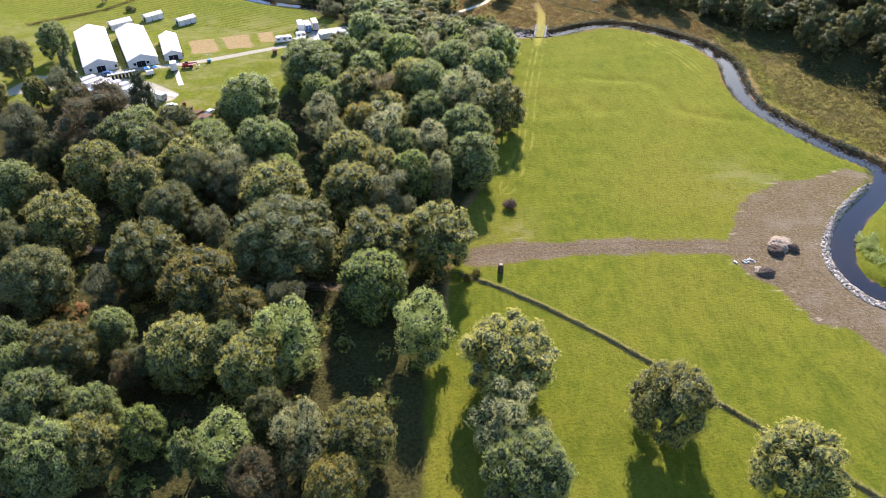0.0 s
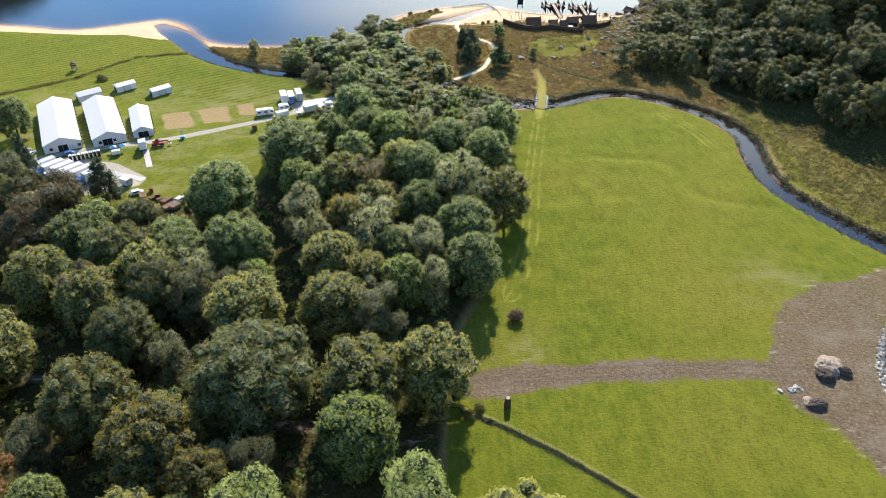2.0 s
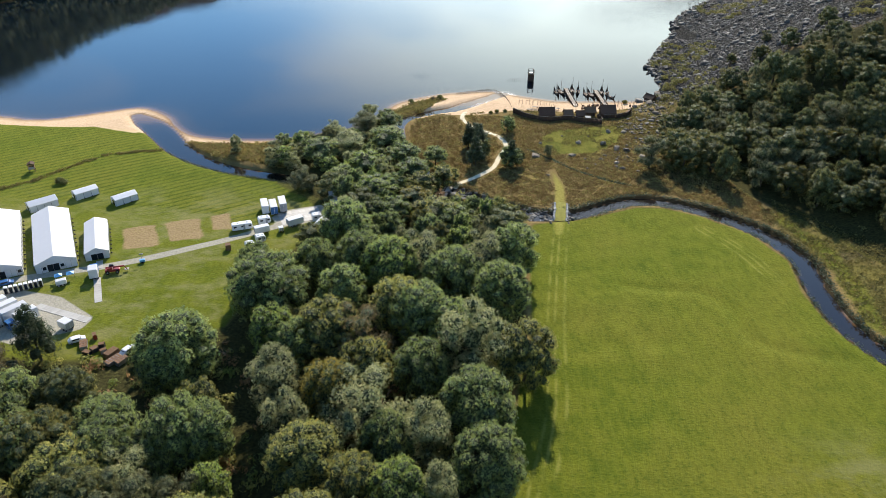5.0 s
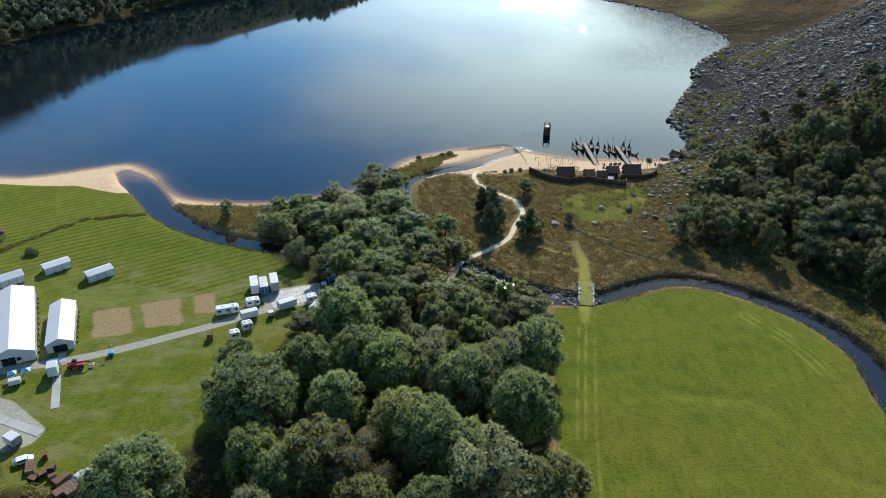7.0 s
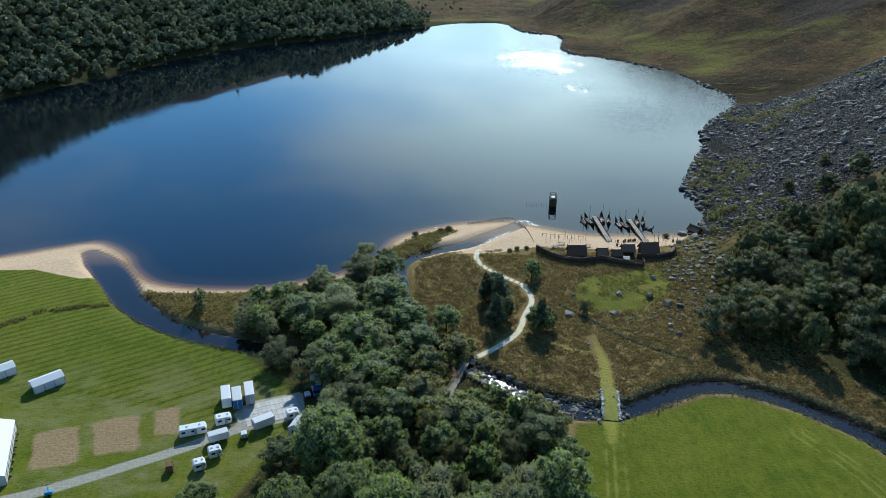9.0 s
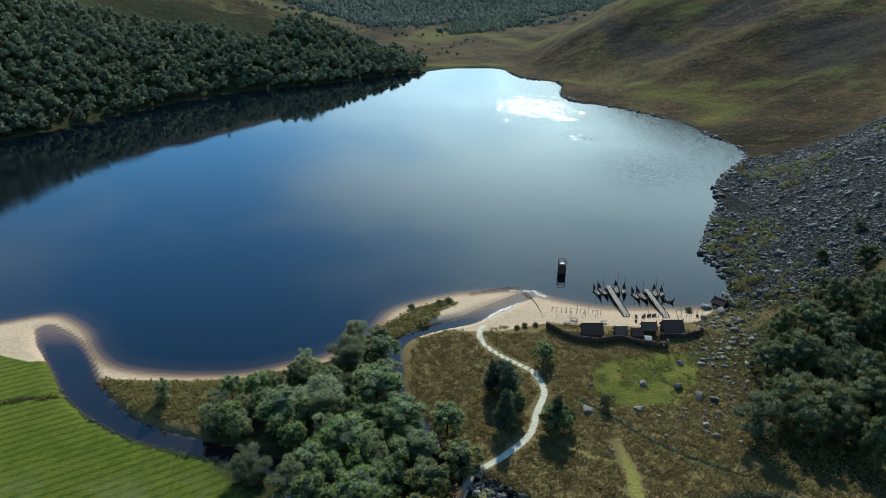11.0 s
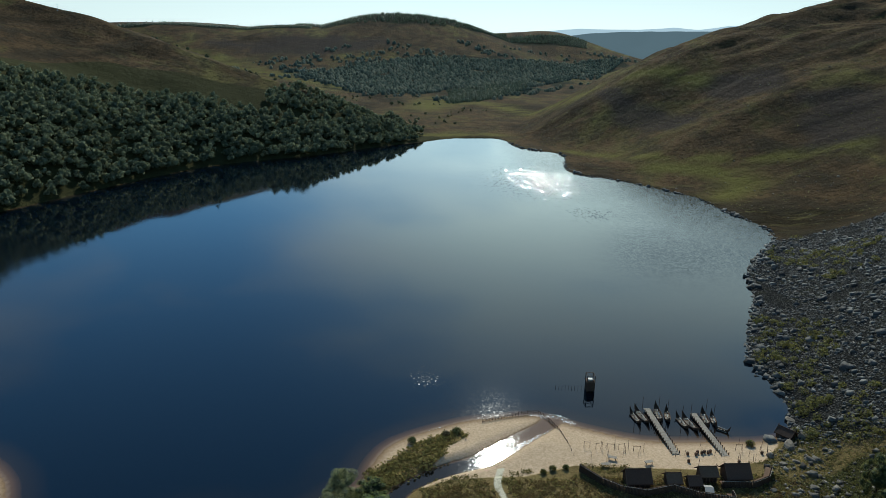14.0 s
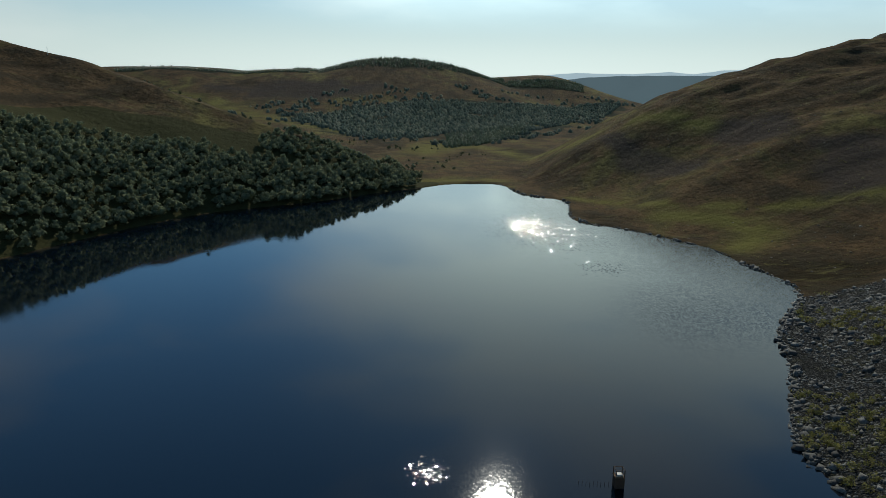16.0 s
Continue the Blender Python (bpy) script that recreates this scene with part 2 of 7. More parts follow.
RED_PAINT = plain("red_machine_paint", (0.33, 0.03, 0.02), 0.4, 0, 0.3, 1.0, 0.1)
DARK_METAL = plain("dark_metal", (0.04, 0.04, 0.045), 0.5, 0.4, 0.3, 2.0, 0.1)
STEEL = plain("galvanised_steel", (0.45, 0.46, 0.47), 0.45, 0.7, 0.2, 2.0, 0.1)
RUBBER = plain("tyre_rubber", (0.02, 0.02, 0.02), 0.85, 0, 0.2, 3.0, 0.2)
DARK_WOOD = plain("tarred_timber", (0.120, 0.074, 0.047), 0.85, 0, 0.45, 1.5, 0.6)
BROWN_WOOD = plain("weathered_brown_timber", (0.22, 0.13, 0.075), 0.85, 0, 0.4, 1.5, 0.5)
PALE_WOOD = plain("bleached_timber", (0.42, 0.35, 0.26), 0.8, 0, 0.3, 1.5, 0.5)
THATCH = plain("dark_thatch", (0.160, 0.088, 0.055), 0.95, 0, 0.4, 2.5, 0.9)
TRACKWAY = plain("aluminium_trackway", (0.43, 0.41, 0.36), 0.6, 0.1, 0.25, 0.6, 0.3)
CONCRETE = plain("pale_concrete", (0.38, 0.35, 0.30), 0.85, 0, 0.25, 0.6, 0.3)
STONE_GREY = plain("granite", (0.27, 0.225, 0.165), 0.9, 0, 0.55, 0.9, 0.9)
STONE_PALE = plain("pale_quarried_stone", (0.5, 0.48, 0.43), 0.85, 0, 0.4, 1.2, 0.8)
CANVAS = fabric("canvas", (0.55, 0.51, 0.42), 0.2)


def glass_material():
    k = Nodes("dark_window_glass")
    return k.done((0.015, 0.018, 0.022), 0.05)


GLASS = glass_material()


def ground_material():
    k = Nodes("valley_ground")
    pos = k.coords()
    big, mid, fine = k.noise(0.018, 4, pos), k.noise(0.14, 5, pos), k.noise(1.4, 4, pos)
    grit = k.noise(5.0, 3, pos)
    edge = k.math("ADD", k.math("MULTIPLY", k.math("SUBTRACT", mid, 0.5), 5.0), k.math("MULTIPLY", k.math("SUBTRACT", fine, 0.5), 2.2))

    def mask(name, soft=0.5, ragged=0.3):
        return k.smooth(k.math("ADD", k.attr(name), k.math("MULTIPLY", edge, ragged)), -soft, soft)

    def band(name, centre, half, soft):
        """A strip beside a line whose signed distance is kept on the ground."""
        off = k.math("ABSOLUTE", k.math("SUBTRACT", k.math("ADD", k.attr(name), k.math("MULTIPLY", edge, 0.12)), centre))
        return k.smooth(off, half + soft, half - soft * 0.4)

    # moor: heather, bracken and rough grass
    moor = k.ramp(mid, [(0.3, (0.154, 0.112, 0.044)), (0.5, (0.218, 0.152, 0.060)), (0.72, (0.270, 0.203, 0.076))])
    # far browns carry some blue, distance haze mixed into the colour
    moor_far = k.ramp(k.noise(0.009, 8, k.coords((0.900, 0.567, 0.900)), 0.68, 0.6), [(0.36, (0.021, 0.014, 0.006)), (0.44, (0.072, 0.045, 0.022)), (0.51, (0.117, 0.070, 0.032)), (0.57, (0.111, 0.083, 0.030)), (0.66, (0.175, 0.149, 0.045))])
    speck = k.noise(0.22, 5, pos, 0.7)
    moor_far = k.mix(k.math("MULTIPLY", k.smooth(speck, 0.5, 0.68), 0.75), moor_far, (0.014, 0.014, 0.006))
    patch = k.noise(0.028, 8, k.coords((1.0, 0.6, 1.0)), 0.75)
    moor_far = k.mix(k.math("MULTIPLY", k.smooth(patch, 0.46, 0.58), 0.65), moor_far, (0.034, 0.028, 0.017))
    streak = k.noise(0.05, 7, k.coords((0.35, 1.0, 0.35)), 0.75)
    moor_far = k.mix(k.math("MULTIPLY", k.smooth(streak, 0.54, 0.68), 0.55), moor_far, (0.155, 0.135, 0.045))
    # near-black ground under far woods paints in the shade between the trees
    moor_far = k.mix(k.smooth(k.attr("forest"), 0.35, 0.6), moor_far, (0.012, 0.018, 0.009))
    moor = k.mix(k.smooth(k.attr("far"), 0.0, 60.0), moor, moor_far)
    moor = k.mix(k.math("MULTIPLY", k.smooth(fine, 0.45, 0.75), 0.45), moor, (0.10, 0.078, 0.032))
    # pasture
    grass = k.ramp(mid, [(0.28, (0.078, 0.092, 0.007)), (0.52, (0.116, 0.120, 0.009)), (0.75, (0.159, 0.141, 0.014))])
    grass = k.mix(k.smooth(big, 0.42, 0.68), grass, (0.165, 0.136, 0.015))
    grass = k.mix(k.math("MULTIPLY", k.smooth(fine, 0.45, 0.75), 0.7), grass, (0.048, 0.066, 0.006))
    grass = k.mix(k.math("MULTIPLY", k.smooth(k.noise(2.6, 4, pos, 0.75), 0.46, 0.66), 0.45), grass, (0.045, 0.058, 0.008))
    rows = k.n("ShaderNodeTexWave", Scale=0.105, Distortion=1.4, Detail=2.0)
    rows.bands_direction = "Y"
    rows.inputs["Detail Scale"].default_value = 0.09
    swath = k.n("ShaderNodeMapping")
    swath.inputs["Rotation"].default_value = (0, 0, radians(-31))
    k.link(pos, swath.inputs["Vector"])
    k.link(swath.outputs["Vector"], rows.inputs["Vector"])
    stripe = k.math("MULTIPLY", k.smooth(rows.outputs["Fac"], 0.45, 0.95), k.mix(mask("mown", 4.0, 0.6), (0, 0, 0), (0.85, 0.85, 0.85)))
    grass = k.mix(stripe, grass, (0.038, 0.058, 0.007))
    faint = k.n("ShaderNodeTexWave", Scale=0.16, Distortion=2.5, Detail=3.0)
    k.link(pos, faint.inputs["Vector"])
    grass = k.mix(k.math("MULTIPLY", faint.outputs["Fac"], 0.07), grass, (0.2, 0.195, 0.035))
    mottle = k.noise(0.42, 5, k.coords((1.0, 0.55, 1.0)), 0.7)
    grass = k.mix(k.math("MULTIPLY", k.smooth(mottle, 0.42, 0.72), 0.38), grass, (0.193, 0.173, 0.015))
    grass = k.mix(k.math("MULTIPLY", k.smooth(mottle, 0.5, 0.3), 0.32), grass, (0.05, 0.072, 0.006))
    worn = k.math("MULTIPLY", k.attr("worn"), k.smooth(k.noise(0.11, 5, k.coords((0.7, 1.0, 1.0)), 0.7), 0.42, 0.66))
    grass = k.mix(k.math("MULTIPLY", worn, 0.75), grass, k.mix(fine, (0.16, 0.135, 0.035), (0.27, 0.22, 0.08)))
    meadow = k.math("MULTIPLY", k.attr("meadow"), k.smooth(k.noise(0.03, 6, k.coords((0.6, 1, 1)), 0.65), 0.36, 0.54))
    moor = k.mix(k.math("MULTIPLY", k.attr("heather"), 0.8), moor, k.mix(fine, (0.030, 0.024, 0.020), (0.066, 0.052, 0.040)))
    moor = k.mix(meadow, moor, k.mix(fine, (0.098, 0.090, 0.022), (0.185, 0.158, 0.042)))
    grass = k.mix(1.0, grass, (0.855, 0.965, 1.25), "MULTIPLY")
    c = k.mix(mask("grass", 0.7, 0.35), moor, grass)
    turf = k.ramp(mid, [(0.3, (0.07, 0.088, 0.014)), (0.5, (0.125, 0.135, 0.018)), (0.7, (0.18, 0.165, 0.03))])
    turf = k.mix(k.math("MULTIPLY", k.smooth(fine, 0.48, 0.7), 0.6), turf, (0.05, 0.055, 0.012))
    c = k.mix(k.math("MULTIPLY", mask("lush", 1.2, 1.5), 0.85), c, turf)
    c = k.mix(k.math("MULTIPLY", mask("tread", 0.9, 0.3), 0.7), c, k.mix(fine, (0.200, 0.198, 0.034), (0.350, 0.306, 0.072)))
    # brown-green woodland floor, also kept dark to paint shade under the trees
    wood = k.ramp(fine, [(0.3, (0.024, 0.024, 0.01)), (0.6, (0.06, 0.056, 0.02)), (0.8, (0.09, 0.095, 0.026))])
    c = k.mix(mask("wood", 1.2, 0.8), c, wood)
    dirt = k.ramp(fine, [(0.25, (0.066, 0.048, 0.030)), (0.5, (0.118, 0.086, 0.056)), (0.8, (0.205, 0.155, 0.105))])
    dirt = k.mix(k.smooth(mid, 0.45, 0.75), dirt, (0.16, 0.128, 0.098))
    dirt = k.mix(k.math("MULTIPLY", k.smooth(k.noise(2.2, 5, k.coords((0.6, 1.3, 1.0)), 0.75), 0.5, 0.68), 0.7), dirt, (0.046, 0.036, 0.026))
    spill = k.math("MULTIPLY", mask("dirt", 3.0, 0.9), k.smooth(k.noise(0.33, 4, k.coords((0.7, 1.4, 1)), 0.6), 0.58, 0.66))
    c = k.mix(mask("dirt", 0.8, 1.1), c, dirt)
    c = k.mix(k.math("MULTIPLY", spill, k.math("MULTIPLY", k.smooth(k.attr("dirt"), 3.5, -0.5), k.math("SUBTRACT", 1.0, k.attr("track_near")))), c, (0.40, 0.34, 0.26))
    rut = k.ramp(fine, [(0.3, (0.07, 0.052, 0.04)), (0.7, (0.13, 0.10, 0.078))])
    wheel = k.math("ADD", band("track_side", 1.5, 0.35, 0.3), band("track_side", -1.4, 0.3, 0.3))
    c = k.mix(k.math("MULTIPLY", k.math("MINIMUM", wheel, 1.0), k.math("MULTIPLY", k.attr("track_near"), 0.75)), c, rut)
    tyre = k.math("MINIMUM", k.math("ADD", k.math("ADD", band("tyre_side", 1.0, 0.2, 0.5), band("tyre_side", -1.0, 0.2, 0.5)), band("tyre_side", -3.6, 0.2, 0.6)), 1.0)
    c = k.mix(k.math("MULTIPLY", k.math("MULTIPLY", tyre, k.attr("tyre_near")), k.math("MULTIPLY", k.smooth(mid, 0.35, 0.65), 0.45)), c, (0.27, 0.255, 0.06))
    c = k.mix(k.math("MULTIPLY", band("ditch_side", 0.0, 0.4, 0.35), k.math("MULTIPLY", k.attr("ditch_near"), 0.9)), c, (0.022, 0.024, 0.012))
    c = k.mix(k.math("MULTIPLY", band("ditch_side", 1.0, 0.3, 0.4), k.math("MULTIPLY", fine, k.attr("ditch_near"))), c, (0.22, 0.19, 0.07))
    bare = k.ramp(fine, [(0.25, (0.190, 0.120, 0.064)), (0.6, (0.320, 0.215, 0.125)), (0.85, (0.270, 0.215, 0.085))])
    c = k.mix(k.math("MULTIPLY", mask("bare", 0.6, 0.4), 0.88), c, bare)
    scree = k.ramp(fine, [(0.3, (0.010, 0.010, 0.009)), (0.5, (0.034, 0.034, 0.030)), (0.7, (0.090, 0.090, 0.082))])
    scree = k.mix(k.smooth(mid, 0.52, 0.66), scree, (0.06, 0.06, 0.025))
    cell = k.n("ShaderNodeTexVoronoi", Scale=1.25)
    k.link(pos, cell.inputs["Vector"])
    lit = k.n("ShaderNodeRGBToBW")
    k.link(cell.outputs["Color"], lit.inputs["Color"])
    stones_ = k.ramp(lit.outputs["Val"], [(0.2, (0.022, 0.020, 0.017)), (0.55, (0.061, 0.057, 0.049)), (0.85, (0.122, 0.115, 0.099))])
    stones_ = k.mix(k.smooth(cell.outputs["Distance"], 0.35, 0.62), stones_, (0.012, 0.012, 0.01))
    scree = k.mix(0.75, scree, stones_)
    c = k.mix(mask("scree", 6.0, 2.0), c, scree)
    # river banks darkened in colour, painting the shadow on the cut bank
    c = k.mix(k.math("MULTIPLY", mask("bank_shade", 0.6, 0.3), 0.9), c, k.mix(fine, (0.018, 0.014, 0.009), (0.050, 0.040, 0.022)))
    sand = k.ramp(fine, [(0.25, (0.462, 0.316, 0.179)), (0.6, (0.628, 0.451, 0.283)), (0.85, (0.702, 0.541, 0.368))])
    sand = k.mix(k.smooth(k.attr("wet"), 0.35, -0.05), sand, (0.20, 0.12, 0.06))
    c = k.mix(mask("sand", 0.5, 0.25), c, sand)
    gravel = k.ramp(fine, [(0.25, (0.258, 0.238, 0.192)), (0.6, (0.344, 0.316, 0.259)), (0.85, (0.430, 0.394, 0.326))])
    c = k.mix(mask("gravel", 0.3, 0.08), c, gravel)
    c = k.mix(mask("chalk", 0.25, 0.08), c, k.mix(fine, (0.58, 0.50, 0.34), (0.76, 0.68, 0.48)))
    rough = k.math("MULTIPLY", k.mix(mask("sand", 0.5, 0.25), (1, 1, 1), (0.22, 0.22, 0.22)), k.math("ADD", k.math("MULTIPLY", k.mix(mask("grass", 0.7, 0.35), (1, 1, 1), (0.5, 0.5, 0.5)), fine), k.math("MULTIPLY", grit, 0.25)))
    heather = k.math("MULTIPLY", k.smooth(k.attr("far"), 0.0, 80.0), k.math("ADD", k.math("MULTIPLY", k.noise(0.05, 6, pos, 0.7), 9.0), k.math("MULTIPLY", mid, 2.5)))
    pile = k.math("MULTIPLY", k.math("MULTIPLY", mask("scree", 6.0, 2.0), k.math("SUBTRACT", 0.8, cell.outputs["Distance"])), k.math("ADD", k.math("MULTIPLY", lit.outputs["Val"], 2.4), 1.2))
    k.bump(k.math("ADD", k.math("ADD", rough, heather), pile), 0.8, 0.5)
    k.link(k.math("MULTIPLY", mask("grass", 0.7, 0.35), 0.25), k.b.inputs["Sheen Weight"])
    k.b.inputs["Sheen Roughness"].default_value, k.b.inputs["Sheen Tint"].default_value = 0.4, (0.80, 0.90, 0.15, 1)
    return k.done(c, 0.95, 0, 0.02)


def water_material():
    k = Nodes("lake_water")
    pos = k.coords()
    depth = k.attr("depth")
    body = k.ramp(k.math("MULTIPLY", depth, 0.16), [(0.0, (0.30, 0.19, 0.10)), (0.10, (0.14, 0.075, 0.034)), (0.35, (0.024, 0.017, 0.011)), (1.0, (0.002, 0.005, 0.009))])
    churn = k.noise(0.6, 6, pos, 0.72)
    # white for foam, which also paints in sun glints on the rapids
    foam = k.math("MULTIPLY", k.attr("foam"), k.smooth(churn, 0.645, 0.675))
    froth = k.math("MULTIPLY", k.smooth(k.attr("froth"), 0.15, 0.7), k.smooth(k.noise(1.6, 4, pos, 0.7), 0.54, 0.6))
    foam = k.math("MAXIMUM", foam, froth)
    body = k.mix(foam, body, (0.75, 0.76, 0.74))
    breeze = k.smooth(k.noise(0.006, 3, pos), 0.46, 0.62)
    ripple = k.noise(0.9, 5, k.coords((1.0, 0.55, 1.0)), 0.6)
    swell = k.noise(0.09, 3, pos)
    h = k.math("ADD", k.math("MULTIPLY", ripple, k.math("ADD", k.math("MULTIPLY", breeze, 0.10), 0.018)), k.math("MULTIPLY", swell, 0.05))
    h = k.math("ADD", h, k.math("MULTIPLY", k.attr("foam"), k.math("MULTIPLY", k.noise(1.1, 4, pos), 0.13)))
    face = k.bump(h, 0.35, 0.6).outputs["Normal"]

    def wavelets(normal, grain, centre, lean, amount):
        """Small facets of water, leaning at random about a chosen tilt."""
        cells_ = k.n("ShaderNodeTexVoronoi", Scale=1.0)
        k.link(k.coords(grain), cells_.inputs["Vector"])
        parts = []
        for op, a, b in (("SUBTRACT", cells_.outputs["Color"], centre), ("MULTIPLY", None, lean), ("SCALE", None, None), ("ADD", None, normal), ("NORMALIZE", None, None)):
            v = k.n("ShaderNodeVectorMath")
            v.operation = op
            k.link(a if a is not None else parts[-1].outputs[0], v.inputs[0])
            if isinstance(b, tuple):
                v.inputs[1].default_value = b
            elif b is not None:
                k.link(b, v.inputs[1])
            if op == "SCALE":
                k.link(amount(cells_), v.inputs["Scale"])
            parts.append(v)
        return parts[-1].outputs[0]

    def gusts(name):
        """Facets lean only here and there, more of them where the breeze is stronger."""
        def amount(cells_):
            shade = k.n("ShaderNodeSeparateColor")
            k.link(cells_.outputs["Color"], shade.inputs[0])
            return k.smooth(k.math("SUBTRACT", k.attr(name), shade.outputs[2]), 0.0, 0.05)
        return amount

    # tilts chosen to turn sun and bright sky towards the camera's path
    face = wavelets(face, (1.3, 0.7, 1.0), (0.78, 3.36, 0.5), (0.36, 0.07, 0.0), gusts("ruffle"))
    face = wavelets(face, (1.6, 0.8, 1.0), (0.5, 1.0, 0.5), (0.06, 0.085, 0.0), lambda cells_: k.attr("breezy"))
    face = wavelets(face, (1.9, 1.2, 1.0), (0.5, 0.5, 0.5), (0.16, 0.16, 0.0), lambda cells_: k.attr("glint"))
    face = wavelets(face, (2.2, 1.5, 1.0), (-0.6, 0.9, 0.5), (0.08, 0.05, 0.0), gusts("flash"))
    k.link(face, k.b.inputs["Normal"])
    k.b.inputs["IOR"].default_value = 1.4
    # a breeze breaks the mirror into glittering facets
    dull = k.math("ADD", k.math("MULTIPLY", k.attr("ruffle"), 0.10), k.math("MULTIPLY", k.attr("breezy"), 0.12))
    return k.done(body, k.math("ADD", k.math("ADD", dull, k.math("MULTIPLY", k.attr("glint"), 0.05)), k.math("ADD", k.math("MULTIPLY", foam, 0.6), 0.035)))


GROUND, WATER = ground_material(), water_material()


# ---- the valley: lines of the plan, in metres ----
NEAR_SHORE = [(-202, 413), (-171, 406), (-148, 415), (-132, 421), (-122, 416), (-113, 407), (-107, 396), (-97, 385), (-84, 380), (-68, 378), (-52, 379), (-38, 385), (-28, 389),
              (-14, 404), (-12, 413), (-5, 426), (15, 437), (25, 439.5), (42, 441), (56, 433), (74, 425), (94, 424), (114, 424), (125, 432), (133, 453), (135, 479), (142, 500), (158, 530)]
FAR_SHORE = [(171, 554), (184, 590), (197, 611), (231, 656), (244, 690), (238, 730), (234, 786), (219, 815), (187, 865), (164, 882), (154, 917), (171, 1010), (131, 1053), (116, 1134), (57, 1136),
             (22, 1103), (-24, 1065), (-91, 995), (-146, 955), (-189, 917), (-224, 859), (-254, 794), (-274, 748), (-320, 650), (-335, 560), (-290, 470), (-240, 425)]
LAKE = NEAR_SHORE + FAR_SHORE
INLET = [(-129, 410, 4.2), (-122.5, 403, 6.6), (-116, 395, 6.6), (-108.5, 384, 6.0), (-99, 369.8, 5.4), (-85, 355.6, 4.1), (-69.8, 346.2, 3.5), (-52.6, 339.8, 3.3), (-38, 334, 3), (-8, 324, 3)]
OUTLET = [(47, 438, 4.4), (42.7, 433.5, 4.2), (34.7, 426.8, 4.4), (27, 420.3, 4.6), (20, 414.5, 3.6), (12, 411, 3.1), (2.2, 405.2, 2.6), (-4.4, 398, 2.5), (-5.4, 390, 2.3), (-5, 380, 2.3), (-4.4, 371, 2.2), (-2, 360, 2.2), (3, 350, 2.4), (9, 331, 3)]
RIVER = [(175, 109, 4.5), (130, 121, 4.2), (113, 131.5, 3.6), (110.5, 142, 3.4), (114.5, 152, 3.4), (123, 163, 3.2), (135, 174.5, 3), (143, 187, 2.8), (135.2, 200.6, 3.2), (127, 215.6, 3.3), (120.3, 233, 3.3),
         (120.5, 252, 3.3), (123.8, 271, 3.4), (119, 288.5, 3.3), (106, 303.5, 3), (92, 312.5, 3), (81, 313.5, 3), (70, 309.5, 2.8), (58, 303.7, 2.8), (46, 303.5, 4), (36, 308, 4), (27, 314.5, 3.4), (19, 322, 3), (9, 331, 3)]
RIGHT_FOOT = [(300, -400), (235, 0), (190, 120), (160, 240), (132, 330), (119, 385), (125, 430), (146, 474), (165, 515), (190, 562), (206, 600), (240, 655), (251, 700), (240, 790), (192, 868), (172, 905),
              (182, 1020), (150, 1080), (135, 1160), (190, 1420), (290, 1620), (470, 1780), (800, 1930), (1500, 2120), (3000, 2400)]
LEFT_FOOT = [(-460, -400), (-420, 300), (-395, 430), (-350, 560), (-330, 650), (-280, 748), (-258, 794), (-192, 919), (-94, 998), (-26, 1068), (8, 1112), (-20, 1190), (-110, 1400), (-350, 1660), (-900, 1980), (-2500, 2400)]
TRACK = [(14, 146.5), (23, 148.4), (38, 149.6), (54, 150.1), (69, 149.8), (82, 148.8), (92, 147)]
DIRT = [(80, 147), (83, 153), (92, 170), (107, 181.5), (116, 181.5), (132, 188), (138.5, 183), (126, 173.5), (115, 161), (107, 148), (105, 137), (107, 129), (112, 124), (128, 112), (104, 108), (98, 117.5), (91.5, 120), (89, 130), (83, 137)]
DITCH = [(11, 139), (19.2, 134.2), (29.4, 126.7), (40.9, 116.9), (50.2, 107.9), (59.4, 98.1), (69.6, 87.9), (78, 79.3), (90, 67)]
EAST_FIELD = [(-2, 40), (6, 116), (8, 140), (12, 165), (19, 180), (27, 215), (33, 235), (39, 285), (42, 297), (56, 298.5), (71, 304), (81, 308), (91, 307), (103, 299), (114, 287), (119, 270), (115, 252), (115, 233),
              (122, 216), (130, 201), (138, 188), (170, 130), (175, 100), (140, 20)]
WEST_FIELD = [(-420, 180), (-430, 400), (-202, 402), (-171, 397), (-143, 394), (-124, 389), (-113, 385), (-104, 371), (-88, 353), (-68, 343), (-50, 337), (-33, 318), (-28, 300), (-44, 268), (-50, 240), (-66, 226), (-96, 226), (-128, 236), (-160, 236), (-230, 200)]
GLADE = [(-19, 122), (-10, 102), (-5, 78), (6, 70), (9, 115), (0, 112), (-8, 120)]
ROAD = [(-175, 232), (-150, 247), (-140, 254), (-130, 260), (-115, 267), (-90, 274.3), (-67.6, 285), (-58, 290.3), (-50, 295.2), (-43, 299)]
LOT = [(-132, 255), (-118, 262), (-100, 256), (-87, 245.5), (-88.5, 240), (-104, 234), (-124, 243)]
YARD = [(-152, 250), (-147, 264), (-133, 262), (-130, 255), (-140, 246)]
BEACH_PATH = [(14.5, 325), (19, 330), (23.5, 333.4), (32.6, 343.1), (36.5, 353.9), (40.8, 366), (39, 376.4), (36, 380.5), (31, 386), (26.1, 393.2), (24, 401), (26, 409)]
WOOD_PATH = [(-124, 196), (-117, 185), (-118, 172), (-111, 163.5), (-100, 157), (-80, 151), (-61, 146.5), (-40, 140), (-22, 135.5), (0, 131)]
STRIP = [(50, 290, 1.2), (52.1, 300, 1.9), (54.3, 311.7, 2.0), (56.4, 324.8, 1.7), (56.7, 330.4, 1.3), (55.6, 340, 0.5)]
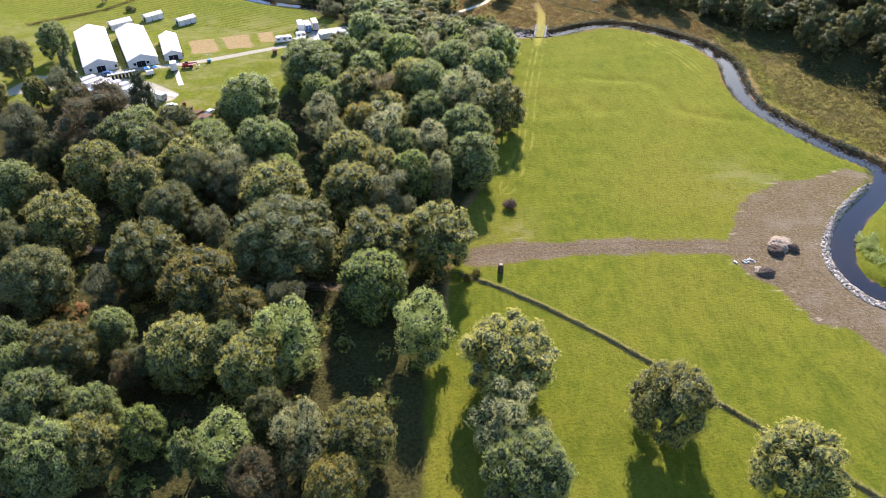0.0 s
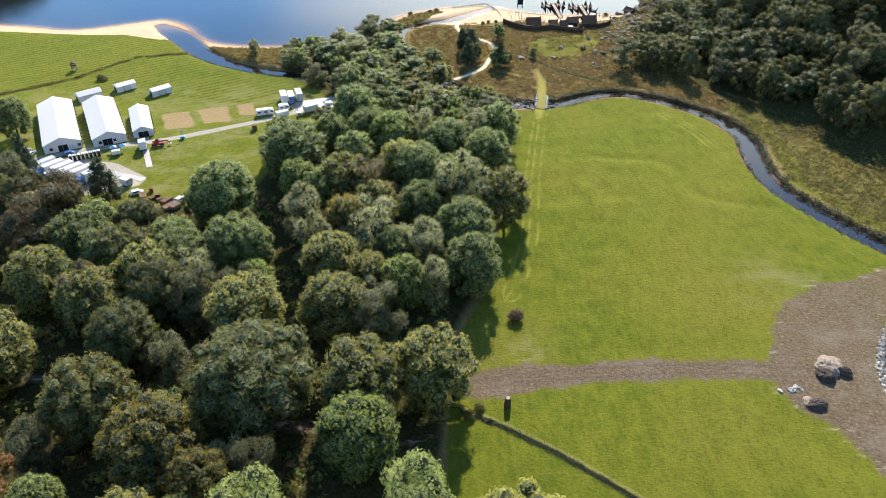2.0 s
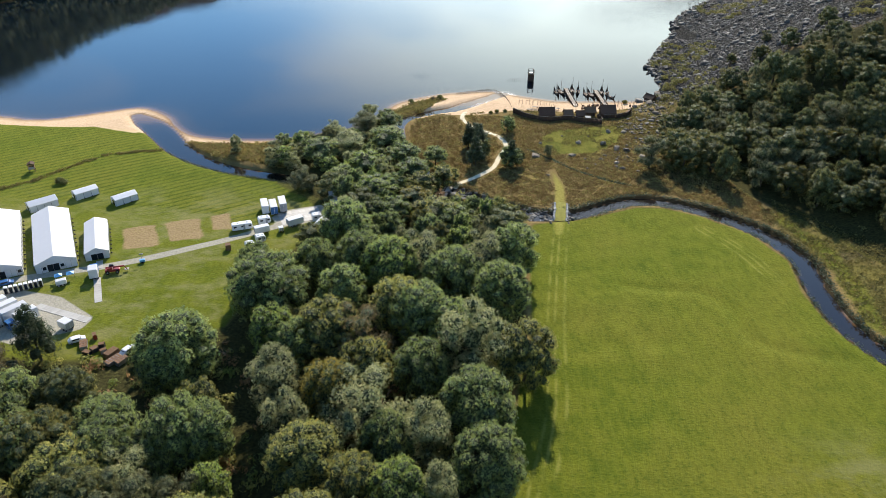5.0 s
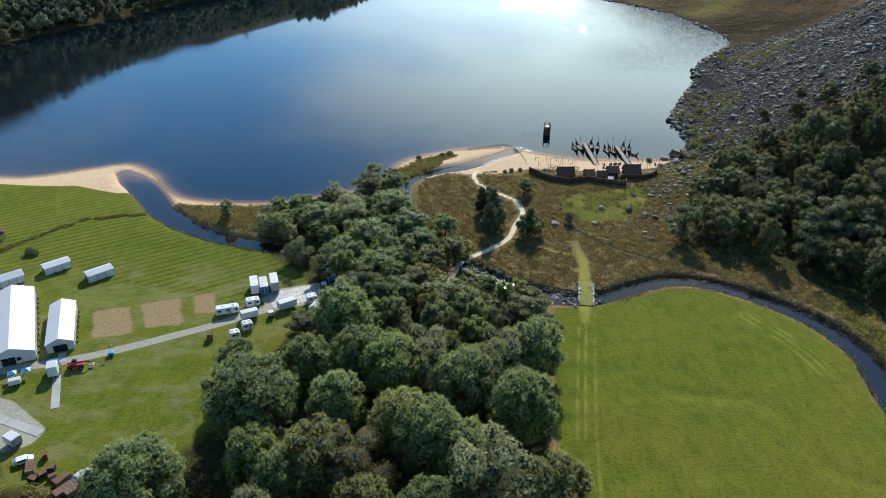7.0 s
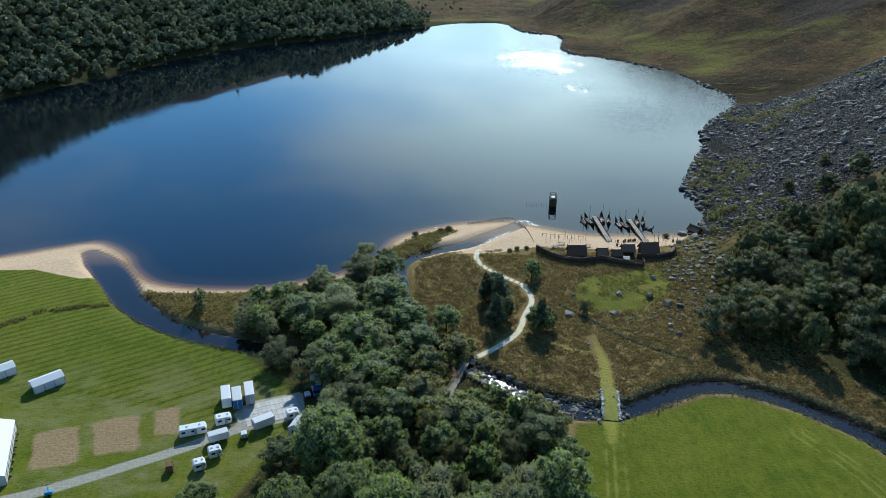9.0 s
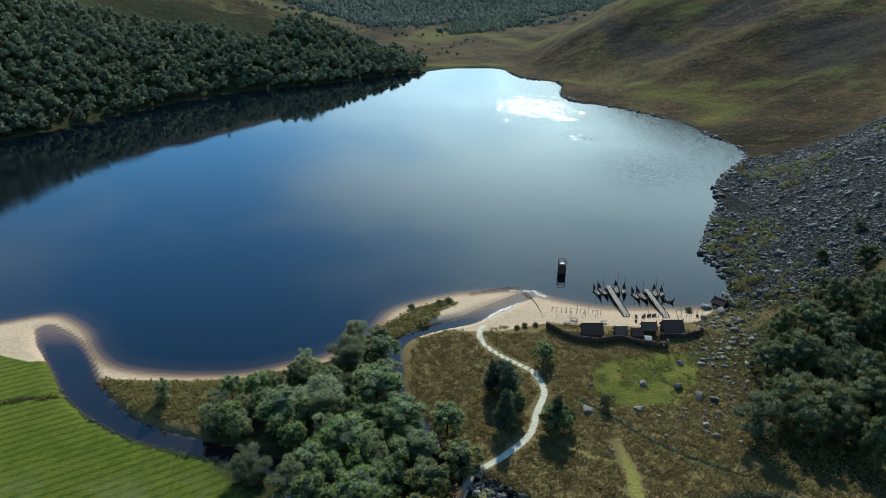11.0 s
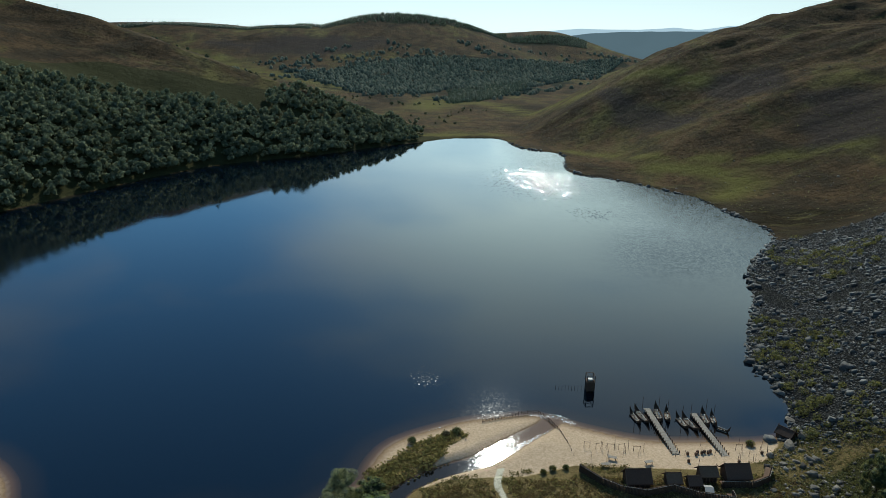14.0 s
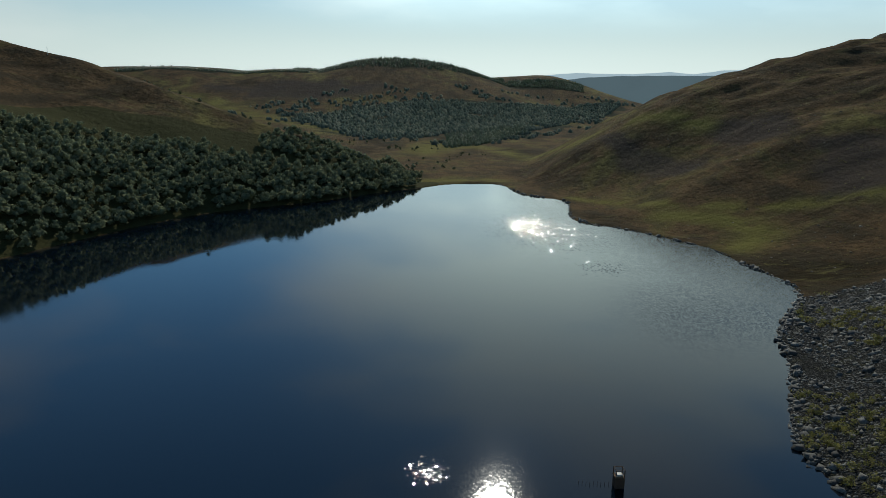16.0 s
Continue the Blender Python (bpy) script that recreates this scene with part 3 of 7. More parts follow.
MOOR_PATH = [(56.7, 330.4), (47.5, 334), (42.1, 339.2), (36, 345)]
MOOR_DITCH = [(49.5, 362), (58.6, 350.7), (65.6, 340.4), (74.4, 332.4), (83.8, 325.6)]
SLOPE_WOOD = [(-60, 2473), (248, 2479), (529, 2643), (763, 2796), (582, 2414), (304, 1992), (232, 1869), (106, 1879), (-18, 1706), (-91, 1820), (-210, 2011), (-329, 2253), (-183, 2325)]
CONIFERS = [(92, 1847), (292, 2088), (283, 1947), (144, 1634), (77, 1583)]
SHOULDER = [(238, 2985), (687, 3090), (650, 2890), (385, 2930)]
RIDGE_TREES = [(-930, 2760), (-739, 2850), (-550, 2900), (-358, 2880)]
HEATHER = [[(-692, 2645), (-290, 2717), (-28, 2638), (-131, 2522), (-457, 2528)], [(-316, 2174), (-236, 2242), (-115, 2233), (-52, 2139), (-205, 1971)], [(388, 931), (448, 917), (470, 830), (377, 802), (344, 836)], [(346, 1082), (419, 1035), (394, 965), (345, 1003)], [(250, 1180), (285, 1090), (310, 1000), (285, 990), (245, 1080)]]
GREENER = [([(60, 1572), (100, 1590), (142, 1604), (178, 1560)], 24), ([(287, 1168), (317, 1133), (345, 1078)], 14), ([(157, 1559), (215, 1376), (254, 1231)], 24), ([(180, 1028), (232, 925), (288, 868), (340, 829), (377, 802)], 9), ([(234, 885), (271, 852), (284, 805), (255, 785)], 17), ([(-648, 2486), (-467, 2337), (-276, 2099), (-120, 1886)], 32), ([(330, 2138), (456, 2235)], 26), ([(-20, 1150), (110, 1160)], 22), ([(40, 1500), (70, 1700)], 40)]
TYRES = [[(25, 180), (33, 205), (38, 235), (44.5, 268), (51, 298)], [(27.2, 180), (35.2, 205), (40.2, 235), (46.7, 268), (52.2, 298)], [(36, 200), (43, 236), (48.5, 268), (53, 296)], [(101, 292), (108, 276), (111, 262)], [(104, 292), (110, 278), (113.5, 262)]]
SPIT_SAND = [(-240, 422), (-202, 416), (-171, 409), (-148, 418), (-132, 424), (-112, 411), (-108, 400), (-113, 392), (-121, 385.5), (-126, 387), (-143, 394), (-155, 393.5), (-172, 397), (-202, 401), (-240, 405)]
BANK_SAND = [(-116, 410), (-112, 408), (-106, 397), (-96, 387), (-84, 382), (-68, 380), (-52, 381), (-38, 387), (-27, 391), (-20, 399), (-17, 396), (-27, 386), (-38, 382), (-51, 376.8), (-67, 375), (-81, 375.4), (-98, 376.3), (-107, 388), (-116, 405)]
BEACH = [(-14, 406), (-12, 414), (-5, 427), (15, 439), (25, 442), (45, 444), (57, 436), (74, 428), (94, 427), (118, 427), (114.5, 420), (106, 411), (88, 407), (60, 409), (48, 410), (32, 405), (24, 405), (11, 404), (3, 400), (-6, 402)]
ISLET = [(-13.5, 409.4), (-7.9, 413.4), (1.3, 424.2), (6.5, 427.6), (11.2, 431.1), (17.5, 429.8), (16, 425.2), (10.8, 421.8), (10, 416.3), (5.5, 411.1), (-0.9, 406), (-5.5, 402.4), (-9, 399.7), (-13.3, 404.4)]
# lines of white froth where the stream runs out over the sand
FROTH = [[(27.3, 414.6), (29.9, 417.4), (33.2, 421.8), (39, 426.3), (46.8, 431.4), (50, 429.7), (55.3, 427.2)], [(40, 441.3), (49.5, 440.3), (53, 435.5)], [(0.5, 426.4), (6, 431.4), (10.7, 433.8)]]
LAWN = [(60, 356), (54, 366), (58, 377), (65, 386), (86, 388.5), (98, 389), (95, 378), (89, 366), (76, 356.5)]
WEST_WOOD = [(-430, 30), (-430, 190), (-230, 200), (-160, 238), (-128, 236), (-96, 227), (-66, 227), (-50, 241), (-44, 268), (-28, 302), (-36, 316), (-52, 332), (-40, 341), (-22, 338), (-8, 365), (6, 345), (14, 325), (26, 309), (36, 300), (38, 288), (31, 236), (24, 212), (17, 180), (10, 165), (7, 146), (5, 118), (2, 108), (0, 70), (-4, 40)]
SHORE_WOOD = [(-52, 341), (-62, 352), (-40, 374), (-28, 388), (-12, 404), (-6, 392), (-6, 372), (-2, 345), (-18, 338)]
RIGHT_WOOD = [(100, 335), (112, 372), (118, 392), (132, 398), (150, 392), (185, 400), (230, 400), (300, 330), (330, 200), (290, 60), (235, 60), (196, 150), (170, 235), (150, 290), (132, 322)]
LEFT_BELT = [(-600, 600), (-600, 980), (-330, 1060), (-40, 1130), (30, 1130), (5, 1085), (-90, 990), (-185, 915), (-255, 790), (-330, 640), (-345, 600)]
SCREE = [(116, 426), (124, 452), (127, 480), (148, 532), (162, 556), (176, 592), (190, 614), (228, 657), (262, 664), (330, 640), (420, 560), (420, 440), (300, 405), (225, 405), (180, 415), (150, 405)]
# breeze-ruffled places, set where the camera sees glints: centre, half widths, force
RUFFLED = [(113, 852, 34, 62, 0.27), (132, 728, 16, 16, 0.22)]
BOG = [(124, 296), (129, 262), (126, 240), (133, 218), (142, 202), (152, 190), (190, 120), (200, 150), (170, 240), (150, 285), (132, 312)]
PLOTS = [[(-92, 283.6), (-97.3, 298), (-87, 300), (-81.1, 285.2)], [(-78.7, 288.2), (-84, 301.5), (-73.3, 304.2), (-68.3, 290.6)], [(-66.5, 296), (-69.5, 306.1), (-64, 308.1), (-60.4, 296.9)]]
PAD = [(-48, 304.5), (-46, 300.5), (-41, 298.2), (-29.5, 302.6), (-31.6, 313.2), (-44, 309.3)]


# ---- height of the ground ----
_table = np.random.RandomState(7).rand(256, 256)


def vnoise(x, y, size, seed=0):
    """Smooth value noise between 0 and 1."""
    u, v = np.asarray(x) / size + seed * 17.3, np.asarray(y) / size + seed * 5.7
    i, j = np.floor(u).astype(int), np.floor(v).astype(int)
    a, b = u - i, v - j
    a, b = a * a * (3 - 2 * a), b * b * (3 - 2 * b)
    p = lambda di, dj: _table[(i + di) % 256, (j + dj) % 256]
    return (p(0, 0) * (1 - a) + p(1, 0) * a) * (1 - b) + (p(0, 1) * (1 - a) + p(1, 1) * a) * b


def line_distance(x, y, line, closed=False):
    """Distance to a polyline, and the width carried along it where its points have one."""
    best, width = np.full(np.shape(x), 1e9), np.zeros(np.shape(x))
    pts = list(line) + ([line[0]] if closed else [])
    for p, q in zip(pts, pts[1:]):
        dx, dy = q[0] - p[0], q[1] - p[1]
        f = np.clip(((x - p[0]) * dx + (y - p[1]) * dy) / (dx * dx + dy * dy), 0, 1)
        d = np.hypot(x - p[0] - f * dx, y - p[1] - f * dy)
        near = d < best
        best = np.where(near, d, best)
        if len(p) > 2:
            width = np.where(near, p[2] + f * (q[2] - p[2]), width)
    return best, width


def inside(x, y, poly):
    """Distance to a polygon's edge, positive inside."""
    d, _ = line_distance(x, y, poly, True)
    odd = np.zeros(np.shape(x), bool)
    for p, q in zip(poly, poly[1:] + poly[:1]):
        if p[1] == q[1]:
            continue
        cross = ((p[1] > y) != (q[1] > y)) & (x < (q[0] - p[0]) * (y - p[1]) / (q[1] - p[1]) + p[0])
        odd ^= cross
    return np.where(odd, d, -d)


def beside(x, y, lines):
    """Signed distance to the nearest of some lines, positive on their left."""
    best, out = np.full(np.shape(x), 1e9), np.full(np.shape(x), 9.0)
    for line in lines:
        for p, q in zip(line, line[1:]):
            dx, dy = q[0] - p[0], q[1] - p[1]
            f = np.clip(((x - p[0]) * dx + (y - p[1]) * dy) / (dx * dx + dy * dy), 0, 1)
            d = np.hypot(x - p[0] - f * dx, y - p[1] - f * dy)
            s = np.sign(dx * (y - p[1]) - dy * (x - p[0])) * d
            out = np.where(d < best, s, out)
            best = np.minimum(best, d)
    return np.clip(out, -9, 9)


def rounded(line, steps=5):
    """The same line with its corners eased (Catmull-Rom)."""
    out = []
    n = len(line)
    for i in range(n - 1):
        p0, p1, p2, p3 = (np.array(line[min(max(j, 0), n - 1)], float) for j in (i - 1, i, i + 1, i + 2))
        for s in range(steps):
            t = s / steps
            out.append(tuple(0.5 * (2 * p1 + (p2 - p0) * t + (2 * p0 - 5 * p1 + 4 * p2 - p3) * t * t + (3 * p1 - p0 - 3 * p2 + p3) * t ** 3)))
    return out + [tuple(map(float, line[-1]))]


def smooth01(v, lo, hi):
    t = np.clip((v - lo) / (hi - lo), 0, 1)
    return t * t * (3 - 2 * t)


LAKE_S = rounded(LAKE + LAKE[:1], 3)[:-1]
RIVER_S, INLET_S, OUTLET_S = rounded(RIVER, 4), rounded(INLET, 4), rounded(OUTLET, 4)
RIGHT_HILL = RIGHT_FOOT + [(7000, 2600), (7000, -400)]
LEFT_HILL = LEFT_FOOT + [(-7000, 2500), (-7000, -400)]


def river_level(y):
    return 0.12 + 0.012 * np.clip(290 - y, 0, 190)


def height(x, y):
    x, y = np.asarray(x, float), np.asarray(y, float)
    z = 1.25 + 0.012 * np.clip(290 - y, 0, 190)
    z = z + 0.5 * (vnoise(x, y, 38, 1) - 0.5) + 0.16 * (vnoise(x, y, 9, 2) - 0.5)
    # old channels and humps in the eastern pasture
    swale, _ = line_distance(x, y, [(64, 257), (76.5, 254.8), (86.4, 253.7), (91, 243.9), (90.9, 229.7), (94.5, 227.2), (103, 223.5), (112, 221)])
    z = z - 0.45 * np.exp(-(swale / 2.0) ** 2)
    ridge, _ = line_distance(x, y, [(72, 249), (85, 246), (85.5, 228), (98, 219)])
    z = z + 0.15 * np.exp(-(ridge / 5.0) ** 2)
    z = z + 0.75 * (vnoise(x, y, 5.5, 22) - 0.5) * np.exp(-((x - 58) / 16) ** 2 - ((y - 232) / 14) ** 2)
    # hills on both sides
    s = np.maximum(inside(x, y, RIGHT_HILL), 0)
    k = np.interp(y, [0, 250, 380, 440, 600, 690, 780, 1000, 1250, 1600, 2600], [0.4, 0.42, 0.5, 0.62, 0.6, 0.52, 0.54, 0.60, 0.78, 0.70, 0.5])
    top = np.interp(y, [0, 600, 1100, 1700, 2600], [320, 335, 258, 258, 255])
    apron = np.interp(y, [0, 560, 640, 720, 900, 1060, 1200, 1500], [4, 4, 18, 62, 70, 46, 26, 26])
    se = s - apron * (1 - np.exp(-s / apron))
    rough = 1 + 0.14 * (vnoise(x, y, 150, 3) - 0.5) + 0.09 * (vnoise(x, y, 45, 4) - 0.5) + 0.05 * (vnoise(x * 0.5 + y * 0.2, y * 1.6, 22, 14) - 0.5)
    right = top * (1 - np.exp(-se * k / top)) * rough
    s = np.maximum(inside(x, y, LEFT_HILL), 0)
    k = np.interp(y, [0, 500, 800, 1000, 1400, 2200], [0.4, 0.74, 0.72, 0.5, 0.5, 0.4])
    top = np.interp(y, [0, 900, 1150, 1600, 2600], [340, 380, 380, 380, 300])
    rough = 1 + 0.16 * (vnoise(x, y, 150, 5) - 0.5) + 0.08 * (vnoise(x, y, 45, 6) - 0.5)
    left = top * (1 - np.exp(-s * k / top)) * rough
    # the middle range and the far range
    range_ = np.zeros_like(x)
    for cx, cy, h, sx, sy in ((-20, 3150, 182, 540, 640), (-900, 3000, 150, 800, 560), (470, 3250, 138, 420, 520), (-420, 3050, 142, 500, 560), (-1900, 3000, 170, 800, 700)):
        range_ = np.maximum(range_, h * np.exp(-np.abs((x - cx) / sx) ** 2.2 - np.abs((y - cy) / sy) ** 2.2))
    range_ = range_ * (1 + 0.16 * (vnoise(x, y, 240, 8) - 0.5))
    z = z + right + left + range_ + np.clip(y - 1200, 0, 1e9) * 0.008
    # lake basin
    d = inside(x, y, LAKE_S) + 1.6 * (vnoise(x, y, 7, 9) - 0.5) * smooth01(np.abs(x - 0), 100, 160)
    steep = (x > 122) | (y > 520)
    shelf = np.where(d > 0, -np.where(steep, 0.5, 0.24) * d - 0.02, 0.03)
    shelf = np.maximum(shelf, -9)
    bank = np.where(steep, 0.5, 0.07) * np.clip(-d, 0, None) + 0.03
    z = np.where(d > 0, shelf, np.where(-d < 30, np.minimum(z, bank + smooth01(-d, 14, 30) * 40), z))
    # streams
    for line, open_ in ((INLET_S, smooth01(409 - y, 0, 24)), (OUTLET_S, smooth01(426 - y, 0, 22))):
        r, w = line_distance(x, y, line)
        deep = 0.9 * open_
        base = -0.22 - 0.63 * open_
        bed = base - deep + (0.85 - base + deep) * smooth01(r, w * 0.55, w + 1.2) + np.clip(r - w - 1, 0, 60) * 0.6
        z = np.where(r < w + 25, np.minimum(z, bed), z)
    r, w = line_distance(x, y, RIVER_S)
    bed = river_level(y) - 0.8 + 1.9 * smooth01(r, w * 0.75, w + 0.9) + np.clip(r - w - 0.8, 0, 60) * 0.8
    z = np.where(r < w + 25, np.minimum(z, bed), z)
    return z


def ground_z(x, y):
    return float(height(np.array([x]), np.array([y]))[0])


def spaced(lo, hi, fine, grow, mid, mid_lo, mid_hi, grow_out, end_lo, end_hi):
    """Grid lines: fine in the middle, wider outside, without a jump."""
    core = list(np.arange(lo, hi + 0.01, fine))
    step, v = fine, core[-1]
    while v < end_hi:
        step = min(step * grow, mid) if v < mid_hi else step * grow_out
        v += step
        core.append(v)
    step, v = fine, core[0]
    while v > end_lo:
        step = min(step * grow, mid) if v > mid_lo else step * grow_out
        v -= step
        core.insert(0, v)
    return np.array(core)


gx = spaced(-150, 172, 1.75, 1.05, 7.0, -450, 460, 1.06, -4600, 4600)
gy = spaced(66, 446, 1.75, 1.05, 6.5, -60, 1260, 1.05, -1200, 4950)
GX, GY = np.meshgrid(gx, gy)
GZ = height(GX, GY)
NX, NY = len(gx), len(gy)


def sheet(name, X, Y, Z, keep, material, attributes):
    """A mesh over the grid, of those cells that are kept."""
    idx = np.arange(NX * NY).reshape(NY, NX)
    quads = np.stack([idx[:-1, :-1], idx[:-1, 1:], idx[1:, 1:], idx[1:, :-1]], -1)[keep]
    used = np.unique(quads)
    remap = np.zeros(NX * NY, int)
    remap[used] = np.arange(len(used))
    me = bpy.data.meshes.new(name)
    co = np.stack([X.ravel(), Y.ravel(), Z.ravel()], -1)[used]
    me.vertices.add(len(used))
    me.vertices.foreach_set("co", co.ravel())
    q = remap[quads].reshape(-1, 4)
    me.loops.add(q.size)
    me.loops.foreach_set("vertex_index", q.ravel().astype(np.int32))
    me.polygons.add(len(q))
    me.polygons.foreach_set("loop_start", (np.arange(len(q)) * 4).astype(np.int32))
    me.update(calc_edges=True)
    me.polygons.foreach_set("use_smooth", np.ones(len(q), bool))
    for key, values in attributes.items():
        me.attributes.new(key, "FLOAT", "POINT").data.foreach_set("value", values.ravel()[used].astype(np.float32))
    me.materials.append(material)
    me.update()
    return new(name, me)


def clip9(v):
    return np.clip(v, -9, 9)


def around(line, half):
    d, w = line_distance(GX, GY, line)
    return clip9((w if len(line[0]) > 2 else half) - d)


grass_zone = np.maximum(inside(GX, GY, EAST_FIELD), np.maximum(inside(GX, GY, WEST_FIELD), inside(GX, GY, GLADE)))
around_ = lambda line, half: half - line_distance(GX, GY, rounded(line))[0]
track_d, _ = line_distance(GX, GY, rounded(TRACK))
dirt_zone = np.maximum(inside(GX, GY, DIRT), np.maximum(3.3 + 1.6 * np.exp(-((GX - 22) / 9) ** 2) - track_d, around_(WOOD_PATH, 1.0)))
sand_zone = np.maximum.reduce([inside(GX, GY, p) for p in (SPIT_SAND, BANK_SAND, BEACH)])
sand_zone = np.minimum(sand_zone, -inside(GX, GY, ISLET))
lake_d = inside(GX, GY, LAKE_S)
sand_zone = np.where((lake_d > 0) & (GY < 460) & (GX < 125), np.maximum(sand_zone, 4), sand_zone)


def forest(x, y):
    """Where plantations and woods cover the far hills, from 0 to 1."""
    edge = 20 + 150 * (vnoise(x, y, 110, 14) - 0.5) + 50 * (vnoise(x, y, 40, 15) - 0.5)
    f = smooth01(inside(x, y, SLOPE_WOOD) + edge, -15, 25) * (0.35 + 0.65 * smooth01(vnoise(x, y, 75, 16), 0.25, 0.45))
    return np.maximum(f, plantation(x, y))


def plantation(x, y):
    """Blocks of conifers: the dome's cap, the ridge's edge, the shoulder and the valley floor."""
    cap = smooth01(1 - np.hypot((x + 20) / 430, (y - 3130) / 300), 0.0, 0.12)
    blocks = [smooth01(inside(x, y, p) + 16 * (vnoise(x, y, 30, 17) - 0.5), -6, 8) for p in (CONIFERS, SHOULDER)]
    ridge = smooth01(26 - line_distance(x, y, RIDGE_TREES)[0], -4, 6)
    return np.maximum.reduce([cap, ridge] + blocks)


zones = {
    "grass": clip9(grass_zone),
    "mown": clip9(np.minimum(inside(GX, GY, WEST_FIELD), GY - 312 + 0.25 * (GX + 100))),
    "lush": clip9(np.maximum.reduce([inside(GX, GY, LAWN) - 0.5, 3.0 - line_distance(GX, GY, [(129, 300), (134, 276), (131, 250), (128, 236), (137, 214), (146, 200)])[0], 4 - line_distance(GX, GY, [(136, 308), (148, 280), (158, 250)])[0]])),
    "meadow": np.maximum.reduce([np.exp(-(line_distance(GX, GY, ln)[0] / wd) ** 2) for ln, wd in GREENER] + [0.9 * np.clip(inside(GX, GY, BOG) / 4, 0, 1)]),
    "heather": np.maximum.reduce([np.clip(inside(GX, GY, p) / 12 + 0.6 + 1.6 * (vnoise(GX, GY, 26, 23) - 0.5), 0, 1) for p in HEATHER] + [1.0 * np.clip(inside(GX, GY, BOG) / 6, 0, 1) * smooth01(vnoise(GX, GY, 13, 24), 0.3, 0.6)]),
    "bank_shade": np.where(GY > 188, clip9(1.2 - (line_distance(GX, GY, RIVER_S)[0] - line_distance(GX, GY, RIVER_S)[1])), -9),
    "tread": np.maximum.reduce([around(STRIP, 1.0), around(MOOR_PATH, 0.6)]),
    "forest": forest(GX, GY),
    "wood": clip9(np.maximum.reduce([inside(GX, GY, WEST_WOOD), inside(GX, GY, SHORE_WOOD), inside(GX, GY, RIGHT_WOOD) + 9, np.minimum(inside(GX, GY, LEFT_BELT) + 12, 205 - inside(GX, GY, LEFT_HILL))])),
    "dirt": clip9(dirt_zone),
    "worn": np.maximum.reduce([smooth01(inside(GX, GY, WEST_FIELD), 0, 6) * smooth01(338 - GY, 0, 30), 1.2 * np.exp(-((GX - 25) / 8) ** 2 - ((GY - 158) / 8) ** 2), 0.9 * np.exp(-((GX - 97) / 14) ** 2 - ((GY - 182) / 10) ** 2)]),
    "track_near": smooth01(7 - line_distance(GX, GY, rounded(TRACK))[0], 0, 2),
    "tyre_near": smooth01(7 - np.minimum(line_distance(GX, GY, rounded(TYRES[0]))[0], line_distance(GX, GY, rounded(TYRES[3]))[0]), 0, 2),
    "ditch_near": smooth01(7 - np.minimum(line_distance(GX, GY, rounded(DITCH))[0], line_distance(GX, GY, rounded(MOOR_DITCH))[0]), 0, 2),
    "track_side": beside(GX, GY, [rounded(TRACK)]),
    "tyre_side": beside(GX, GY, [rounded(TYRES[0]), rounded(TYRES[3])]),
    "ditch_side": beside(GX, GY, [rounded(DITCH), rounded(MOOR_DITCH)]),
    "bare": clip9(np.maximum.reduce([inside(GX, GY, p) for p in PLOTS])),
    "scree": clip9(inside(GX, GY, SCREE)),
    "sand": clip9(sand_zone),
    "wet": clip9(GZ),
    "gravel": clip9(np.maximum.reduce([around(rounded(ROAD), 1.7), inside(GX, GY, LOT), inside(GX, GY, YARD), inside(GX, GY, PAD) + 0.4])),
    "chalk": around(rounded(BEACH_PATH), 1.0),
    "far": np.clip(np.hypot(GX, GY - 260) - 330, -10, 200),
}
everywhere = np.ones((NY - 1, NX - 1), bool)
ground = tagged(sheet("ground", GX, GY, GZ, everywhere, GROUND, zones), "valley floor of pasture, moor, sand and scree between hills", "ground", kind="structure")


def cells(mask):
    return mask[:-1, :-1] | mask[1:, :-1] | mask[:-1, 1:] | mask[1:, 1:]


ruffle = np.zeros_like(GX)
for cx, cy, sx, sy, much in RUFFLED:
    ruffle = np.maximum(ruffle, much * np.exp(-((GX - cx) / sx) ** 2 - ((GY - cy) / sy) ** 2))
glint = 0.18 * smooth01(480 - GY, 0, 30) * np.exp(-((GX - 26) / 16) ** 2)
flash = 0.75 * np.exp(-((GX - 5.5) / 4.5) ** 2 - ((GY - 470) / 6) ** 2)
froth = np.exp(-(np.minimum.reduce([line_distance(GX, GY, ln)[0] for ln in FROTH]) / 1.0) ** 2)
breezy = 0.8 * smooth01(130 - lake_d, 0, 95) * smooth01(GX, 85, 150) * smooth01(GY, 540, 640)
wet = (GZ < 0.25) & (GY > 318) & (GY < 1300) & (np.abs(GX) < 420)
tagged(sheet("lake_water", GX, GY, np.zeros_like(GX), cells(wet), WATER, {"depth": np.clip(-GZ * 2.5 - 0.05, 0, 9) + 4.0 * smooth01(GX + np.clip(GY - 450, 0, 80), 116, 128), "foam": np.zeros_like(GX), "ruffle": ruffle, "breezy": breezy, "glint": glint, "flash": flash, "froth": froth}), "dark still lake with brown shallows along the sand", "lake", kind="structure")
rd, rw = line_distance(GX, GY, RIVER_S)
level = river_level(GY)
rapid = smooth01(60 - GX, 0, 5) * (GY > 296) * (GY < 326)
tagged(sheet("river_water", GX, GY, level, cells((rd < rw + 1.6) & (GY < 331)), WATER, {"depth": np.clip((level - GZ) * 5, 0, 9), "foam": rapid, "ruffle": np.zeros_like(GX), "breezy": np.zeros_like(GX), "glint": np.zeros_like(GX), "flash": np.zeros_like(GX), "froth": np.zeros_like(GX)}), "narrow dark peaty river with white rapids", "river", kind="structure")


